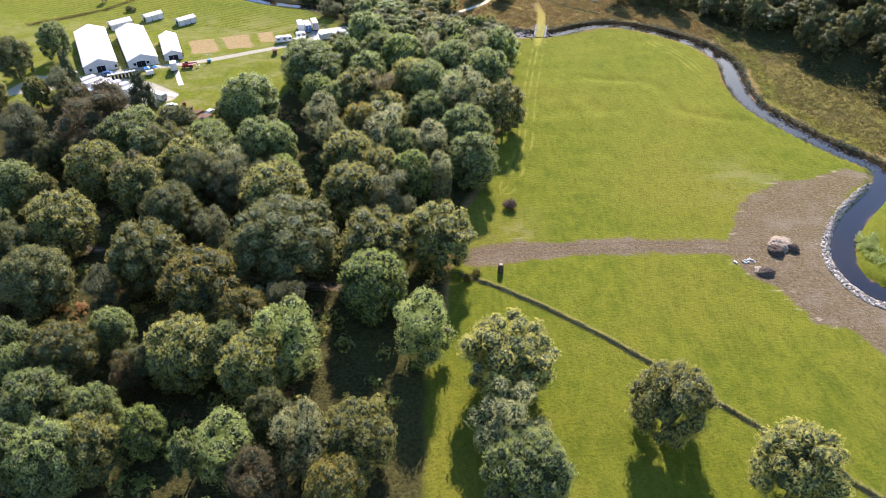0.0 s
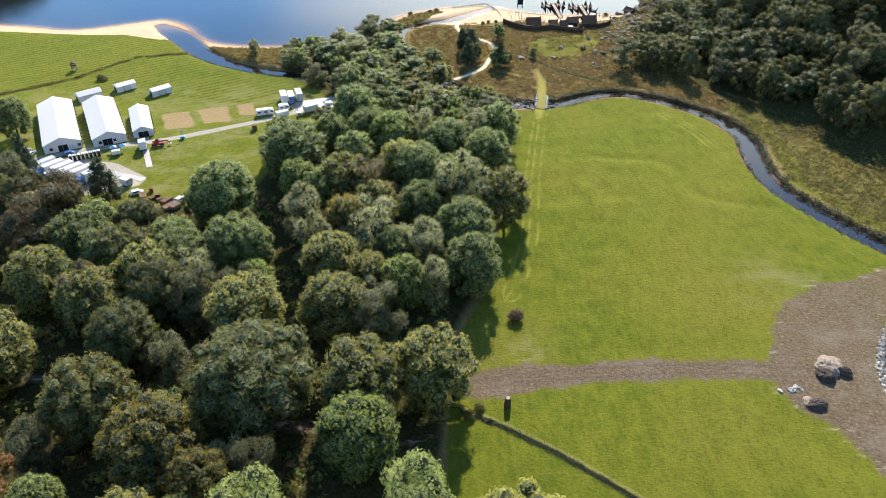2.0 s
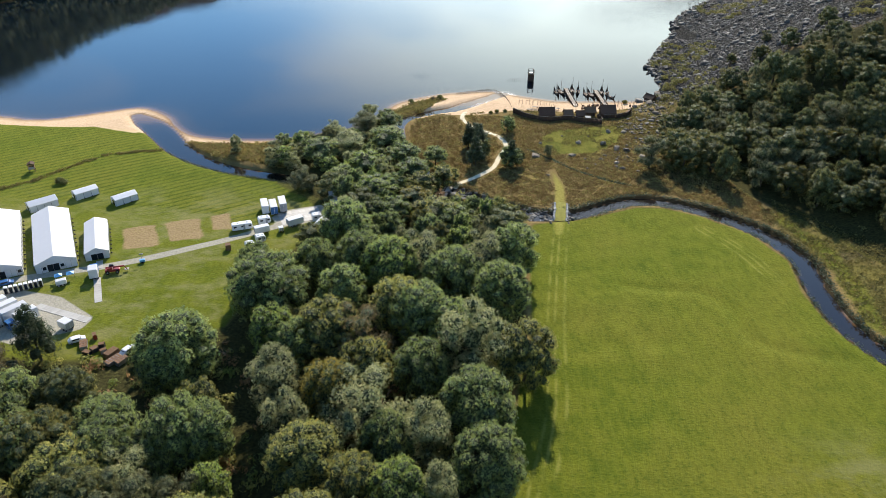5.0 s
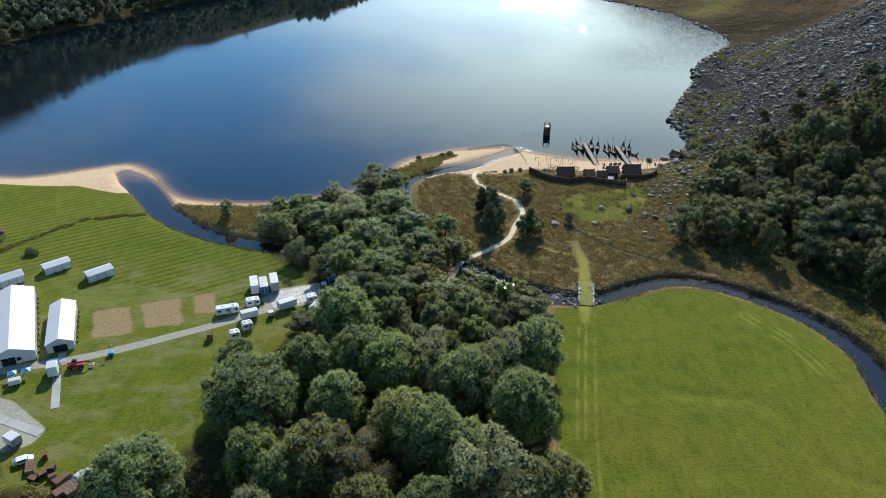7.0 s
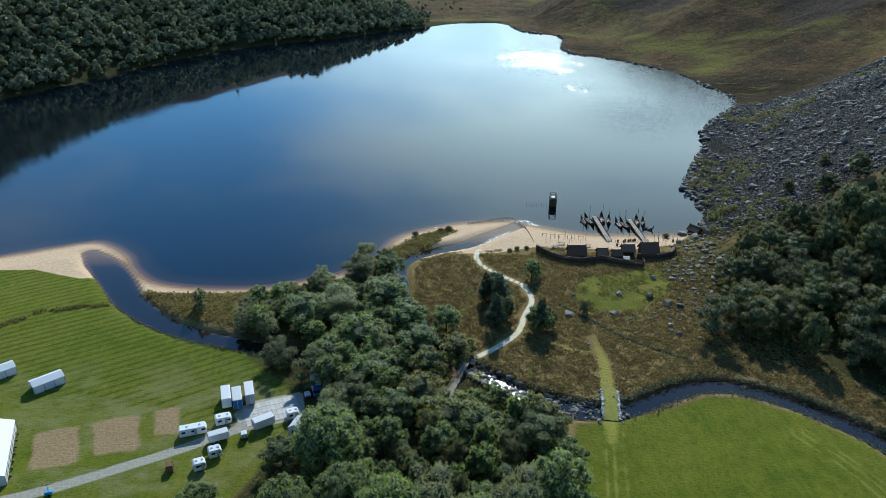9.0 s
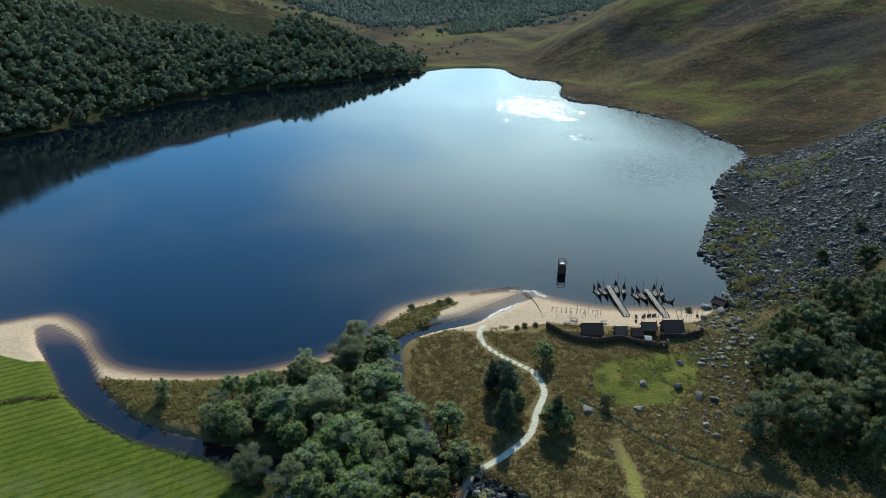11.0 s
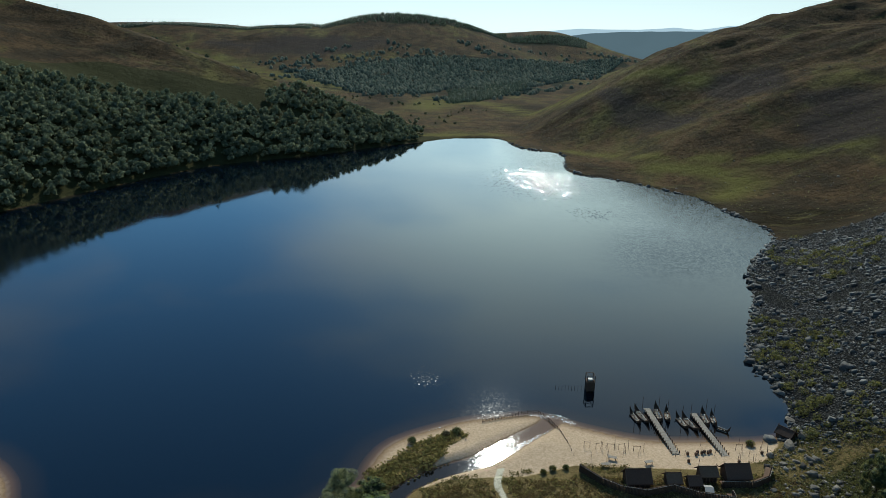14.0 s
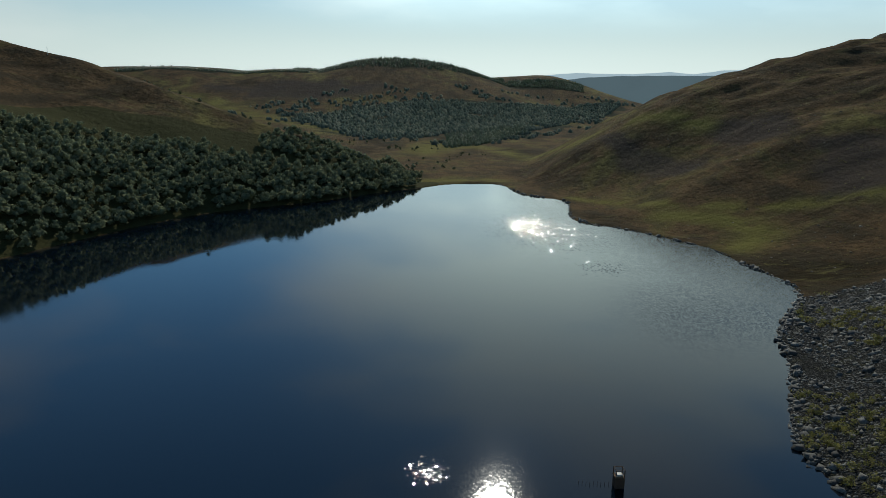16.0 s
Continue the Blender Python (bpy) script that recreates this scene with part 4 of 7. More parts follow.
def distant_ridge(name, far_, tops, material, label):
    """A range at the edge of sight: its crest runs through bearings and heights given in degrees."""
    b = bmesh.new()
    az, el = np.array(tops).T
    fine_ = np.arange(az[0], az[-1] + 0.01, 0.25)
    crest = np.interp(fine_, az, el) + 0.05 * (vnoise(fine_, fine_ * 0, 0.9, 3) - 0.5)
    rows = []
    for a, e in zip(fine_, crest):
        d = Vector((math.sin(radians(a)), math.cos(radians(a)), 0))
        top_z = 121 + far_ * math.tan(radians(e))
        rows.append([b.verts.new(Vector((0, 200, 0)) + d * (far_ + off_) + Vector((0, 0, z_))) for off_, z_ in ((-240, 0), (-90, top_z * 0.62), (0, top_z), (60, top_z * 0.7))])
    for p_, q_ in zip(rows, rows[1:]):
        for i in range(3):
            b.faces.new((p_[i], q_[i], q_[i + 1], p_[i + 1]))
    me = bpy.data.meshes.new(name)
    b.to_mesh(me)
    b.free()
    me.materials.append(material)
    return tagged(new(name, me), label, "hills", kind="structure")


# air haze as a glowing colour: the backdrop ridges emit this tone
def haze_glow_material(name, colour):
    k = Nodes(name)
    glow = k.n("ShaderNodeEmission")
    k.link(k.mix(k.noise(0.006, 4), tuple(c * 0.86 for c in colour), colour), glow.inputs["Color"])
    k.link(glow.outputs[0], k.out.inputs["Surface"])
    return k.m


distant_ridge("backdrop_hills", 4620, [(4, 0.1), (9, 0.35), (11, 0.66), (13, 0.86), (16, 0.82), (18, 0.86), (19.8, 1.0), (21.5, 0.88), (23.5, 1.15), (25.5, 1.3), (30, 1.2), (36, 0.6)], haze_glow_material("pale_haze_glow", (0.66, 0.84, 0.96)), "backdrop range on the horizon, glowing pale blue for haze")
distant_ridge("backdrop_downs", 4250, [(3, -0.6), (9, -0.1), (12, 0.3), (14, 0.55), (16.5, 0.68), (19, 0.72), (22, 0.78), (26, 0.8), (34, 0.4)], haze_glow_material("blue_haze_glow", (0.155, 0.225, 0.265)), "backdrop of wooded downs at the valley's end, glowing blue for haze")


# ---- building blocks ----
def part(name, bm, material, parent=None, label=""):
    me = bpy.data.meshes.new(name)
    bm.to_mesh(me)
    bm.free()
    me.materials.append(material)
    ob = new(name, me)
    ob.parent = parent
    if label:
        ob["label"] = label
    return ob


def thing(name, x, y, turn=0.0, label="", category="", group="", z=None):
    ob = new(name)
    ob.empty_display_size = 0.5
    ob.matrix_world = pose(x, y, ground_z(x, y) if z is None else z, 0, 0, turn)
    return tagged(ob, label, category, group)


def box(sx, sy, sz, x=0.0, y=0.0, z=0.0, bevel=0.0, bm=None, turn=0.0):
    """A box that stands on z, with its edges eased."""
    b = bm or bmesh.new()
    made = bmesh.ops.create_cube(b, size=1.0, matrix=pose(x, y, z + sz / 2, 0, 0, turn) @ Matrix.Diagonal((sx, sy, sz, 1)))
    if bevel:
        edges = list({e for v in made["verts"] for e in v.link_edges})
        bmesh.ops.bevel(b, geom=edges, offset=bevel, segments=2, affect="EDGES", profile=0.5)
    return b


def rod(a, b_, r0, r1=None, sides=8, bm=None):
    """A tapered round bar between two points."""
    bm = bm or bmesh.new()
    a, b_ = Vector(a), Vector(b_)
    d = b_ - a
    m = Matrix.Translation((a + b_) / 2) @ d.to_track_quat("Z", "Y").to_matrix().to_4x4()
    bmesh.ops.create_cone(bm, cap_ends=True, segments=sides, radius1=r0, radius2=r0 if r1 is None else r1, depth=d.length, matrix=m)
    return bm


def prism(profile, length, y0=0.0):
    """A profile in x and z drawn along y."""
    bm = bmesh.new()
    a = [bm.verts.new((x, y0, z)) for x, z in profile]
    b = [bm.verts.new((x, y0 + length, z)) for x, z in profile]
    n = len(profile)
    bm.faces.new(a[::-1] if profile_turn(profile) > 0 else a)
    bm.faces.new(b if profile_turn(profile) > 0 else b[::-1])
    for i in range(n):
        j = (i + 1) % n
        bm.faces.new((a[i], a[j], b[j], b[i]) if profile_turn(profile) > 0 else (a[j], a[i], b[i], b[j]))
    bmesh.ops.recalc_face_normals(bm, faces=bm.faces)
    return bm


def profile_turn(p):
    return sum(a[0] * b[1] - b[0] * a[1] for a, b in zip(p, p[1:] + p[:1]))


def mesh_of(name, verts, faces, material):
    me = bpy.data.meshes.new(name)
    me.from_pydata(verts, [], faces)
    me.materials.append(material)
    me.update()
    return me


# ---- trees ----
def ico(sub):
    b = bmesh.new()
    bmesh.ops.create_icosphere(b, subdivisions=sub, radius=1.0)
    v = np.array([p.co[:] for p in b.verts])
    f = np.array([[p.index for p in q.verts] for q in b.faces])
    b.free()
    return v, f


ICO1, ICO2 = ico(1), ico(2)


def tufts(rng, centre, radius, count, size, squash=0.85, up=0.0):
    """Leaf tufts (bent quads) over a lump of the crown. Returns corner points (count, 4, 3)."""
    n = rng.normal(size=(count, 3))
    n[:, 2] = n[:, 2] * 0.9 + up
    n /= np.linalg.norm(n, axis=1)[:, None]
    p = centre + n * radius * rng.uniform(0.74, 1.2, (count, 1)) * np.array([1, 1, squash])
    d = n + rng.normal(scale=0.42, size=(count, 3))
    d /= np.linalg.norm(d, axis=1)[:, None]
    a = np.cross(d, rng.normal(size=(count, 3)))
    a /= np.linalg.norm(a, axis=1)[:, None]
    b = np.cross(d, a)
    s = size * rng.uniform(0.6, 1.35, (count, 1))
    t = s * rng.uniform(0.55, 0.9, (count, 1))
    droop = -0.25 * s * np.array([0, 0, 1])
    return np.stack([p - a * s * 0.5 - b * t * 0.5 + droop * 0.4, p + a * s * 0.5 - b * t * 0.4, p + a * s * 0.35 + b * t * 0.6 + droop, p - a * s * 0.45 + b * t * 0.5], 1)


def crown_arrays(rng, lobes, per, size, core=0.84, core_ico=ICO1, heart=4.0):
    """Vertices and faces of a crown: pointed leaf tufts first, then the lumps of its heart."""
    V = [tufts(rng, c, r, max(6, int(per * r * r)) if r < heart else 4, size, 0.85, 0.25)[:, :3].reshape(-1, 3) for c, r in lobes]
    base = sum(len(v) for v in V)
    leaves = base // 3
    F = [(3 * i, 3 * i + 1, 3 * i + 2) for i in range(leaves)]
    v, f = core_ico
    for c, r in lobes:
        V.append(v * (core * r) * rng.uniform(0.72, 1.12, (len(v), 1)) * np.array([1, 1, 0.85]) + c)
        F += [tuple(int(k) + base for k in t) for t in f]
        base += len(v)
    return np.concatenate(V), F, leaves


def dome_lobes(rng, r=8.0, h=18.0, n=58, spread=1.0):
    """Lumps set over a broad dome whose skirt hangs low."""
    out = []
    mid = h * 0.50
    for i in range(n):
        t = (i + 0.5) / n
        el = math.asin(1 - 1.88 * t)
        az = i * 2.39996 + rng.uniform(-0.3, 0.3)
        lr = r * rng.uniform(0.17, 0.29)
        rr = (r - lr * 0.75) * rng.uniform(0.86, 1.08) * spread
        ce = math.cos(el) if el > 0 else max(math.cos(el), 0.8)
        out.append((np.array([math.cos(az) * ce * rr, math.sin(az) * ce * rr, mid + math.sin(el) * (h * 0.45 - lr * 0.6) * rng.uniform(0.9, 1.08)]), lr))
    for i in range(5):
        out.append((np.array([*(rng.uniform(-0.3, 0.3, 2) * r), mid + h * rng.uniform(-0.1, 0.22)]), r * 0.56))
    return out


def loose_lobes(rng, r=8.0, h=18.0, n=34):
    """A taller, open crown with ragged ends."""
    out = []
    for i in range(n):
        az, t = i * 2.39996, rng.uniform(0, 1)
        lr = r * rng.uniform(0.20, 0.34)
        wide = math.sin(math.pi * (0.18 + 0.72 * t)) ** 0.7
        rr = (r - lr * 0.6) * wide * rng.uniform(0.55, 1.12)
        out.append((np.array([math.cos(az) * rr, math.sin(az) * rr, h * (0.10 + 0.84 * t)]), lr))
    out.append((np.array([0, 0, h * 0.55]), r * 0.45))
    out.append((np.array([0, 0, h * 0.32]), r * 0.42))
    return out


def scrub_lobes(rng, r=8.0, h=18.0):
    """A small tree of few lumps, wide at the foot."""
    return dome_lobes(rng, r, h, 26)


def birch_lobes(rng, r=8.0, h=18.0):
    """A slight tree with few, ragged lumps."""
    return loose_lobes(rng, r, h, 20)


def pine_lobes(rng, r=8.0, h=18.0, n=22):
    out = []
    for i in range(n):
        t = (i + 0.5) / n
        az = i * 2.39996
        rr = r * (1.0 - 0.82 * t) * rng.uniform(0.45, 0.95)
        out.append((np.array([math.cos(az) * rr, math.sin(az) * rr, h * (0.2 + 0.77 * t)]), r * (0.42 - 0.24 * t)))
    return out


def trunk_mesh(rng, r=8.0, h=18.0, lean=0.6):
    bm = bmesh.new()
    top = Vector((rng.uniform(-lean, lean), rng.uniform(-lean, lean), h * 0.55))
    rod((0, 0, -0.8), top * 0.5, 0.52, 0.36, 8, bm)
    rod(top * 0.5, top, 0.36, 0.24, 8, bm)
    for i in range(6):
        az = i * 1.05 + rng.uniform(-0.3, 0.3)
        s = top * rng.uniform(0.5, 0.95)
        e = Vector((math.cos(az) * r * 0.62, math.sin(az) * r * 0.62, h * rng.uniform(0.5, 0.78)))
        rod(s, e, 0.19, 0.06, 6, bm)
    me = bpy.data.meshes.new("trunk")
    bm.to_mesh(me)
    bm.free()
    me.materials.append(BARK)
    return me


SHAPES = {}
for kind_, maker, amount, per_, size_, core_ in (("dome", dome_lobes, 4, 38, 0.66, 0.84), ("loose", loose_lobes, 3, 42, 0.64, 0.72), ("pine", pine_lobes, 2, 28, 0.72, 0.75), ("scrub", scrub_lobes, 4, 26, 0.80, 0.84), ("birch", birch_lobes, 3, 26, 0.74, 0.72)):
    SHAPES[kind_] = []
    for i_ in range(amount):
        rng_ = np.random.RandomState(len(kind_) * 31 + i_)
        V_, F_, leaves_ = crown_arrays(rng_, maker(rng_), per_, size_, core_)
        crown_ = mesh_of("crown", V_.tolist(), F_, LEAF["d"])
        # heart lumps get the inner colour, darkened for shade inside the crown
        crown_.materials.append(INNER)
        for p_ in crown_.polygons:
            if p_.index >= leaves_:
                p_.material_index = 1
        SHAPES[kind_].append((crown_, trunk_mesh(rng_)))

TREE_LABEL = {
    "d": "broad dark-green broadleaf tree with a dense billowing crown", "m": "full mid-green broadleaf tree in summer leaf", "o": "olive-green oak with a lumpy crown",
    "l": "light-green ash with open feathery foliage", "s": "grey-green willow with a loose crown", "g": "broadleaf tree turning gold at the crown", "r": "thinning russet-brown broadleaf tree",
    "c": "tall dark pine with drooping branches", "k": "very dark broadleaf tree with a dense crown", "n": "grey-green birch with a thin crown", "q": "dull olive oak with a lumpy crown"}
SHAPE_OF = {"k": "dome", "n": "loose", "q": "dome", "d": "dome", "m": "dome", "o": "dome", "g": "dome", "l": "loose", "s": "loose", "r": "loose", "c": "pine"}
tree_protos, tree_count, tree_places = {}, [0], []


def tree(x, y, r, kind, tall, group, z=None):
    """One tree of crown radius r: the first of each kind is built, the others are copied."""
    tree_count[0] += 1
    if group == "trees of the western wood" and x < 0 and tree_count[0] % 5 < 3:
        kind = {"d": "k", "s": "n", "m": "d"}.get(kind, kind)
    if group == "trees of the western wood" and x < -40 and tree_count[0] % 5 > 2:
        kind = {"o": "q", "m": "d", "l": "m"}.get(kind, kind)
    if group == "trees by the streams" and tree_count[0] % 5 < 1:
        kind = {"d": "k", "o": "q", "s": "n"}.get(kind, kind)
    # darker leaf kinds here, standing in for the trees' shaded sides
    if group in ("trees on the eastern slope", "trees by the moor path"):
        kind = {"d": "k", "m": "k", "o": "q", "s": "n", "l": "n"}.get(kind, kind)
    tree_places.append((x, y, r))
    i = tree_count[0]
    shape = SHAPE_OF[kind]
    if tall < 13.5 and shape == "dome":
        shape = "scrub"
    if group == "trees on the eastern slope":
        shape = {"dome": "scrub", "loose": "birch"}.get(shape, shape)
    variant = i % len(SHAPES[shape])
    zz = ground_z(x, y) if z is None else z
    m = Matrix.LocRotScale((x, y, zz), Euler((0, 0, i * 2.1)), (r / 8, r / 8, tall / 18))
    key = (kind, shape, variant)
    if key not in tree_protos:
        t = new("pine_tree" if kind == "c" else "tree")
        for nm, me in zip(("crown", "trunk"), SHAPES[shape][variant]):
            o = new(nm, me)
            o.parent = t
            if nm == "crown":
                o.material_slots[0].link = "OBJECT"
                o.material_slots[0].material = LEAF[kind]
        tagged(t, TREE_LABEL[kind], "tree", group)
        t.matrix_basis = m
        tree_protos[key] = t
        return t
    src = tree_protos[key]
    keep = src.matrix_basis.copy()
    src.matrix_basis = Matrix.Identity(4)
    t = copy_thing(src, m)
    src.matrix_basis = keep
    return tagged(t, group=group)



STANDS = []
WEST_TREES = [(-32, 140, 11.4, "d"), (-10, 140, 8.3, "o"), (5, 143, 8.0, "o"), (-10, 126, 7.1, "m"), (1, 111, 6.6, "l"), (-18, 165, 7.3, "o"), (-8, 163, 6.1, "s"), (-38, 163, 8.0, "o"),
              (-27, 108, 7.1, "l"), (-48, 124, 8.3, "g"), (-38, 116, 5.5, "g"), (-48, 105, 6.6, "o"), (-33, 101, 6.2, "o"), (-64, 136, 8.1, "o"), (-90, 151, 7.8, "o"), (-87, 129, 7.1, "d"),
              (-76, 169, 7.0, "o"), (-72, 105, 6.3, "o"), (-72, 92, 6.4, "m"), (-61, 91, 4.3, "m"), (-59, 83, 5.1, "o"), (-65, 80, 6.0, "m"), (-34, 81, 6.1, "l"), (-21, 83, 5.6, "s"),
              (-11, 83, 6.2, "o"), (-28, 74, 5.3, "r"), (18, 101, 8.6, "o"), (17, 86, 6.3, "s"), (19, 75, 6.9, "d"), (48, 90, 7.0, "o")]
STANDS.append((WEST_TREES, "trees of the western wood", 1.0))
WEST_TREES_2 = [(66, 74, 7.4, "o"), (-14, 73, 4.8, "g"), (-85, 109, 4.7, "d"), (-73, 82, 4.5, "d"), (-71, 125, 4.5, "s"), (-61, 172, 7.0, "d"), (-52, 171, 6.3, "s"), (-73, 187, 7.5, "o"),
                (-87, 194, 7.7, "d"), (-101, 203, 9.7, "r"), (-120, 199, 7.7, "s"), (-75, 203, 6.1, "d"), (-55, 218, 8.8, "d"), (-143, 278, 5.5, "d"), (-151, 261, 6.3, "d"), (-125, 246, 3.4, "c"),
                (-123, 234, 4.9, "s"), (-93, 227, 5.2, "c"), (-60, 187, 6.6, "d"), (-47, 192, 6.8, "m"), (-51, 148, 4.3, "s"), (-59, 101, 2.8, "r"), (-40, 107, 4.7, "d"), (-111, 170, 6.2, "d"),
                (-91, 178, 7.2, "o"), (-64, 156, 6.6, "d"), (-98, 142, 5.5, "d"), (-42, 82, 3.0, "d"), (-51, 87, 3.6, "l"), (-28, 89, 4.2, "d")]
STANDS.append((WEST_TREES_2, "trees of the western wood", 1.0))
MIDDLE_TREES = [(-38, 244, 9.7, "d"), (-34, 227, 5.5, "m"), (-20, 225, 7.8, "o"), (-12, 222, 6.9, "r"), (-30, 207, 6.5, "s"), (-18, 205, 5.7, "g"), (-10, 212, 5.9, "o"), (3, 232, 7.2, "d"),
                (15, 218, 8.8, "s"), (3, 211, 5.9, "d"), (28, 215, 7.2, "o"), (15, 197, 7.6, "d"), (-9, 196, 8.2, "s"), (4, 189, 6.0, "s"), (-26, 194, 5.4, "s"), (-20, 183, 7.0, "o"),
                (-2, 175, 5.6, "m"), (-11, 177, 5.6, "o"), (16, 181, 7.0, "d"), (6, 175, 4.3, "s"), (25, 242, 7.2, "d"), (22, 258, 7.2, "s"), (31, 264, 6.9, "d"), (-5, 256, 7.5, "m"),
                (-14, 262, 6.8, "d"), (-20, 280, 7.7, "d"), (-27, 260, 5.8, "d"), (4, 259, 7.2, "s"), (12, 250, 7.4, "d"), (-3, 237, 6.6, "o")]
STANDS.append((MIDDLE_TREES, "trees of the middle stand", 1.0))
MIDDLE_TREES_2 = [(-18, 244, 6.3, "d"), (-55, 221, 7.2, "d"), (-57, 213, 5.1, "d"), (-44, 259, 5.3, "d"), (-27, 221, 5.4, "d"), (-4, 188, 5.3, "d"), (11, 227, 6.3, "d"), (-77, 187, 7.1, "d"),
                  (-65, 179, 7.4, "o"), (-53, 178, 5.6, "s"), (-86, 202, 6.2, "d"), (-63, 194, 6.0, "d"), (-51, 188, 5.2, "d"), (-42, 192, 5.3, "d"), (-77, 170, 6.5, "r"), (-86, 178, 4.3, "d"),
                  (-98, 212, 8.0, "r"), (-65, 156, 4.4, "d"), (-38, 178, 3.7, "m")]
STANDS.append((MIDDLE_TREES_2, "trees of the middle stand", 1.0))
SHORE_TREES = [(-20, 381, 6.1, "s"), (-9, 383, 5.2, "d"), (-33, 378, 3.6, "s"), (-25, 354, 7.4, "s"), (-35, 350, 7.3, "d"), (-40, 327, 4.5, "s"), (-10, 361, 7.2, "d"), (-16, 336, 7.3, "m"),
               (-3, 346, 6.7, "d"), (-25, 326, 6.2, "d"), (-28, 318, 6.0, "d"), (-13, 314, 7.5, "m"), (1, 330, 6.3, "d"), (13, 330, 5.1, "o"), (-7, 323, 6.1, "d"), (-17, 304, 6.4, "d"),
               (2, 306, 6.1, "g"), (-5, 299, 5.5, "d"), (9, 295, 7.6, "o"), (16, 290, 6.7, "d"), (30, 288, 7.7, "d"), (22, 303, 3.0, "d"), (35, 293, 4.3, "o"), (36, 280, 4.7, "d"),
               (-22, 294, 6.0, "d"), (-31, 281, 5.3, "d"), (-3, 281, 3.3, "s"), (-12, 299, 5.1, "d"), (-72, 361, 2.5, "s"), (10, 345, 4.5, "d")]
STANDS.append((SHORE_TREES, "trees by the streams", 0.62))
SHORE_TREES_2 = [(28, 366, 5.8, "c"), (40, 345, 4.5, "d"), (43, 382, 3.1, "d"), (4, 320, 4.8, "o")]
STANDS.append((SHORE_TREES_2, "trees by the streams", 0.62))
SLOPE_TREES = [(134, 389, 6.0, "d"), (124, 375, 7.4, "d"), (95, 341, 5.9, "s"), (107, 350, 6.0, "o"), (118, 346, 6.9, "o"), (132, 350, 7.1, "d"), (140, 345, 7.0, "m"),
               (147, 336, 6.7, "d"), (154, 332, 6.6, "o")]
STANDS.append((SLOPE_TREES, "trees on the eastern slope", 0.8))
for rows_, group_, tall_ in STANDS:
    for x_, y_, r_, k_ in rows_:
        full = min(23, 9.5 + 1.25 * r_) if k_ != "c" else 17.0
        tree(x_, y_, r_ * 1.12, k_, full * tall_, group_)


# ---- scattered growth and stone ----
def strewn(name, shapes, pos, scale, turn, material, label, category):
    """Many small pieces in one mesh: shapes are (vertices, faces), each face of the same length."""
    V, F, base = [], [], 0
    c, s = np.cos(turn), np.sin(turn)
    pick = np.arange(len(pos)) % len(shapes)
    for k, (v, f) in enumerate(shapes):
        sel = np.where(pick == k)[0]
        if not len(sel):
            continue
        v, f = np.asarray(v, float), np.asarray(f, int)
        sc = scale[sel][:, None, :] * v[None]
        x = sc[..., 0] * c[sel][:, None] - sc[..., 1] * s[sel][:, None]
        y = sc[..., 0] * s[sel][:, None] + sc[..., 1] * c[sel][:, None]
        V.append((np.stack([x, y, sc[..., 2]], -1) + pos[sel][:, None, :]).reshape(-1, 3))
        F.append((f[None] + base + (np.arange(len(sel)) * len(v))[:, None, None]).reshape(-1, f.shape[1]))
        base += len(sel) * len(v)
    V = np.concatenate(V)
    me = bpy.data.meshes.new(name)
    me.vertices.add(len(V))
    me.vertices.foreach_set("co", V.ravel())
    F = np.concatenate(F)
    me.loops.add(F.size)
    me.loops.foreach_set("vertex_index", F.ravel().astype(np.int32))
    me.polygons.add(len(F))
    me.polygons.foreach_set("loop_start", (np.arange(len(F)) * F.shape[1]).astype(np.int32))
    me.update(calc_edges=True)
    me.materials.append(material)
    return tagged(new(name, me), label, category, kind="stuff")


def sample(rng, poly, count, keep=None):
    """Random places inside a polygon."""
    p = np.array(poly)
    lo, hi = p.min(0), p.max(0)
    out = np.zeros((0, 2))
    for _ in range(40):
        q = rng.uniform(lo, hi, (count * 2, 2))
        ok = inside(q[:, 0], q[:, 1], [tuple(a) for a in poly]) > 0
        if keep is not None:
            ok &= keep(q[:, 0], q[:, 1])
        out = np.concatenate([out, q[ok]])
        if len(out) >= count:
            break
    return out[:count]


def spaced_out(pts, gap):
    """Drops places closer together than gap."""
    kept, grid = [], {}
    for x, y in pts:
        i, j = int(x // gap), int(y // gap)
        if all((x - a) ** 2 + (y - b) ** 2 > gap * gap for di in (-1, 0, 1) for dj in (-1, 0, 1) for a, b in grid.get((i + di, j + dj), ())):
            grid.setdefault((i, j), []).append((x, y))
            kept.append((x, y))
    return np.array(kept)


def on_ground(p, sink=0.0):
    return np.column_stack([p, height(p[:, 0], p[:, 1]) - sink])


def quads_only(rng, lobes, per, size):
    V = np.concatenate([tufts(rng, np.array(c), r, per, size, 0.85, 0.35).reshape(-1, 3) for c, r in lobes])
    return V, np.arange(len(V)).reshape(-1, 4)


def quad_ball():
    b = bmesh.new()
    bmesh.ops.create_cube(b, size=2.0)
    bmesh.ops.subdivide_edges(b, edges=list(b.edges), cuts=1, use_grid_fill=True)
    v = np.array([p.co.normalized()[:] for p in b.verts])
    f = np.array([[p.index for p in q.verts] for q in b.faces])
    b.free()
    return v, f


QUAD_BALL = quad_ball()


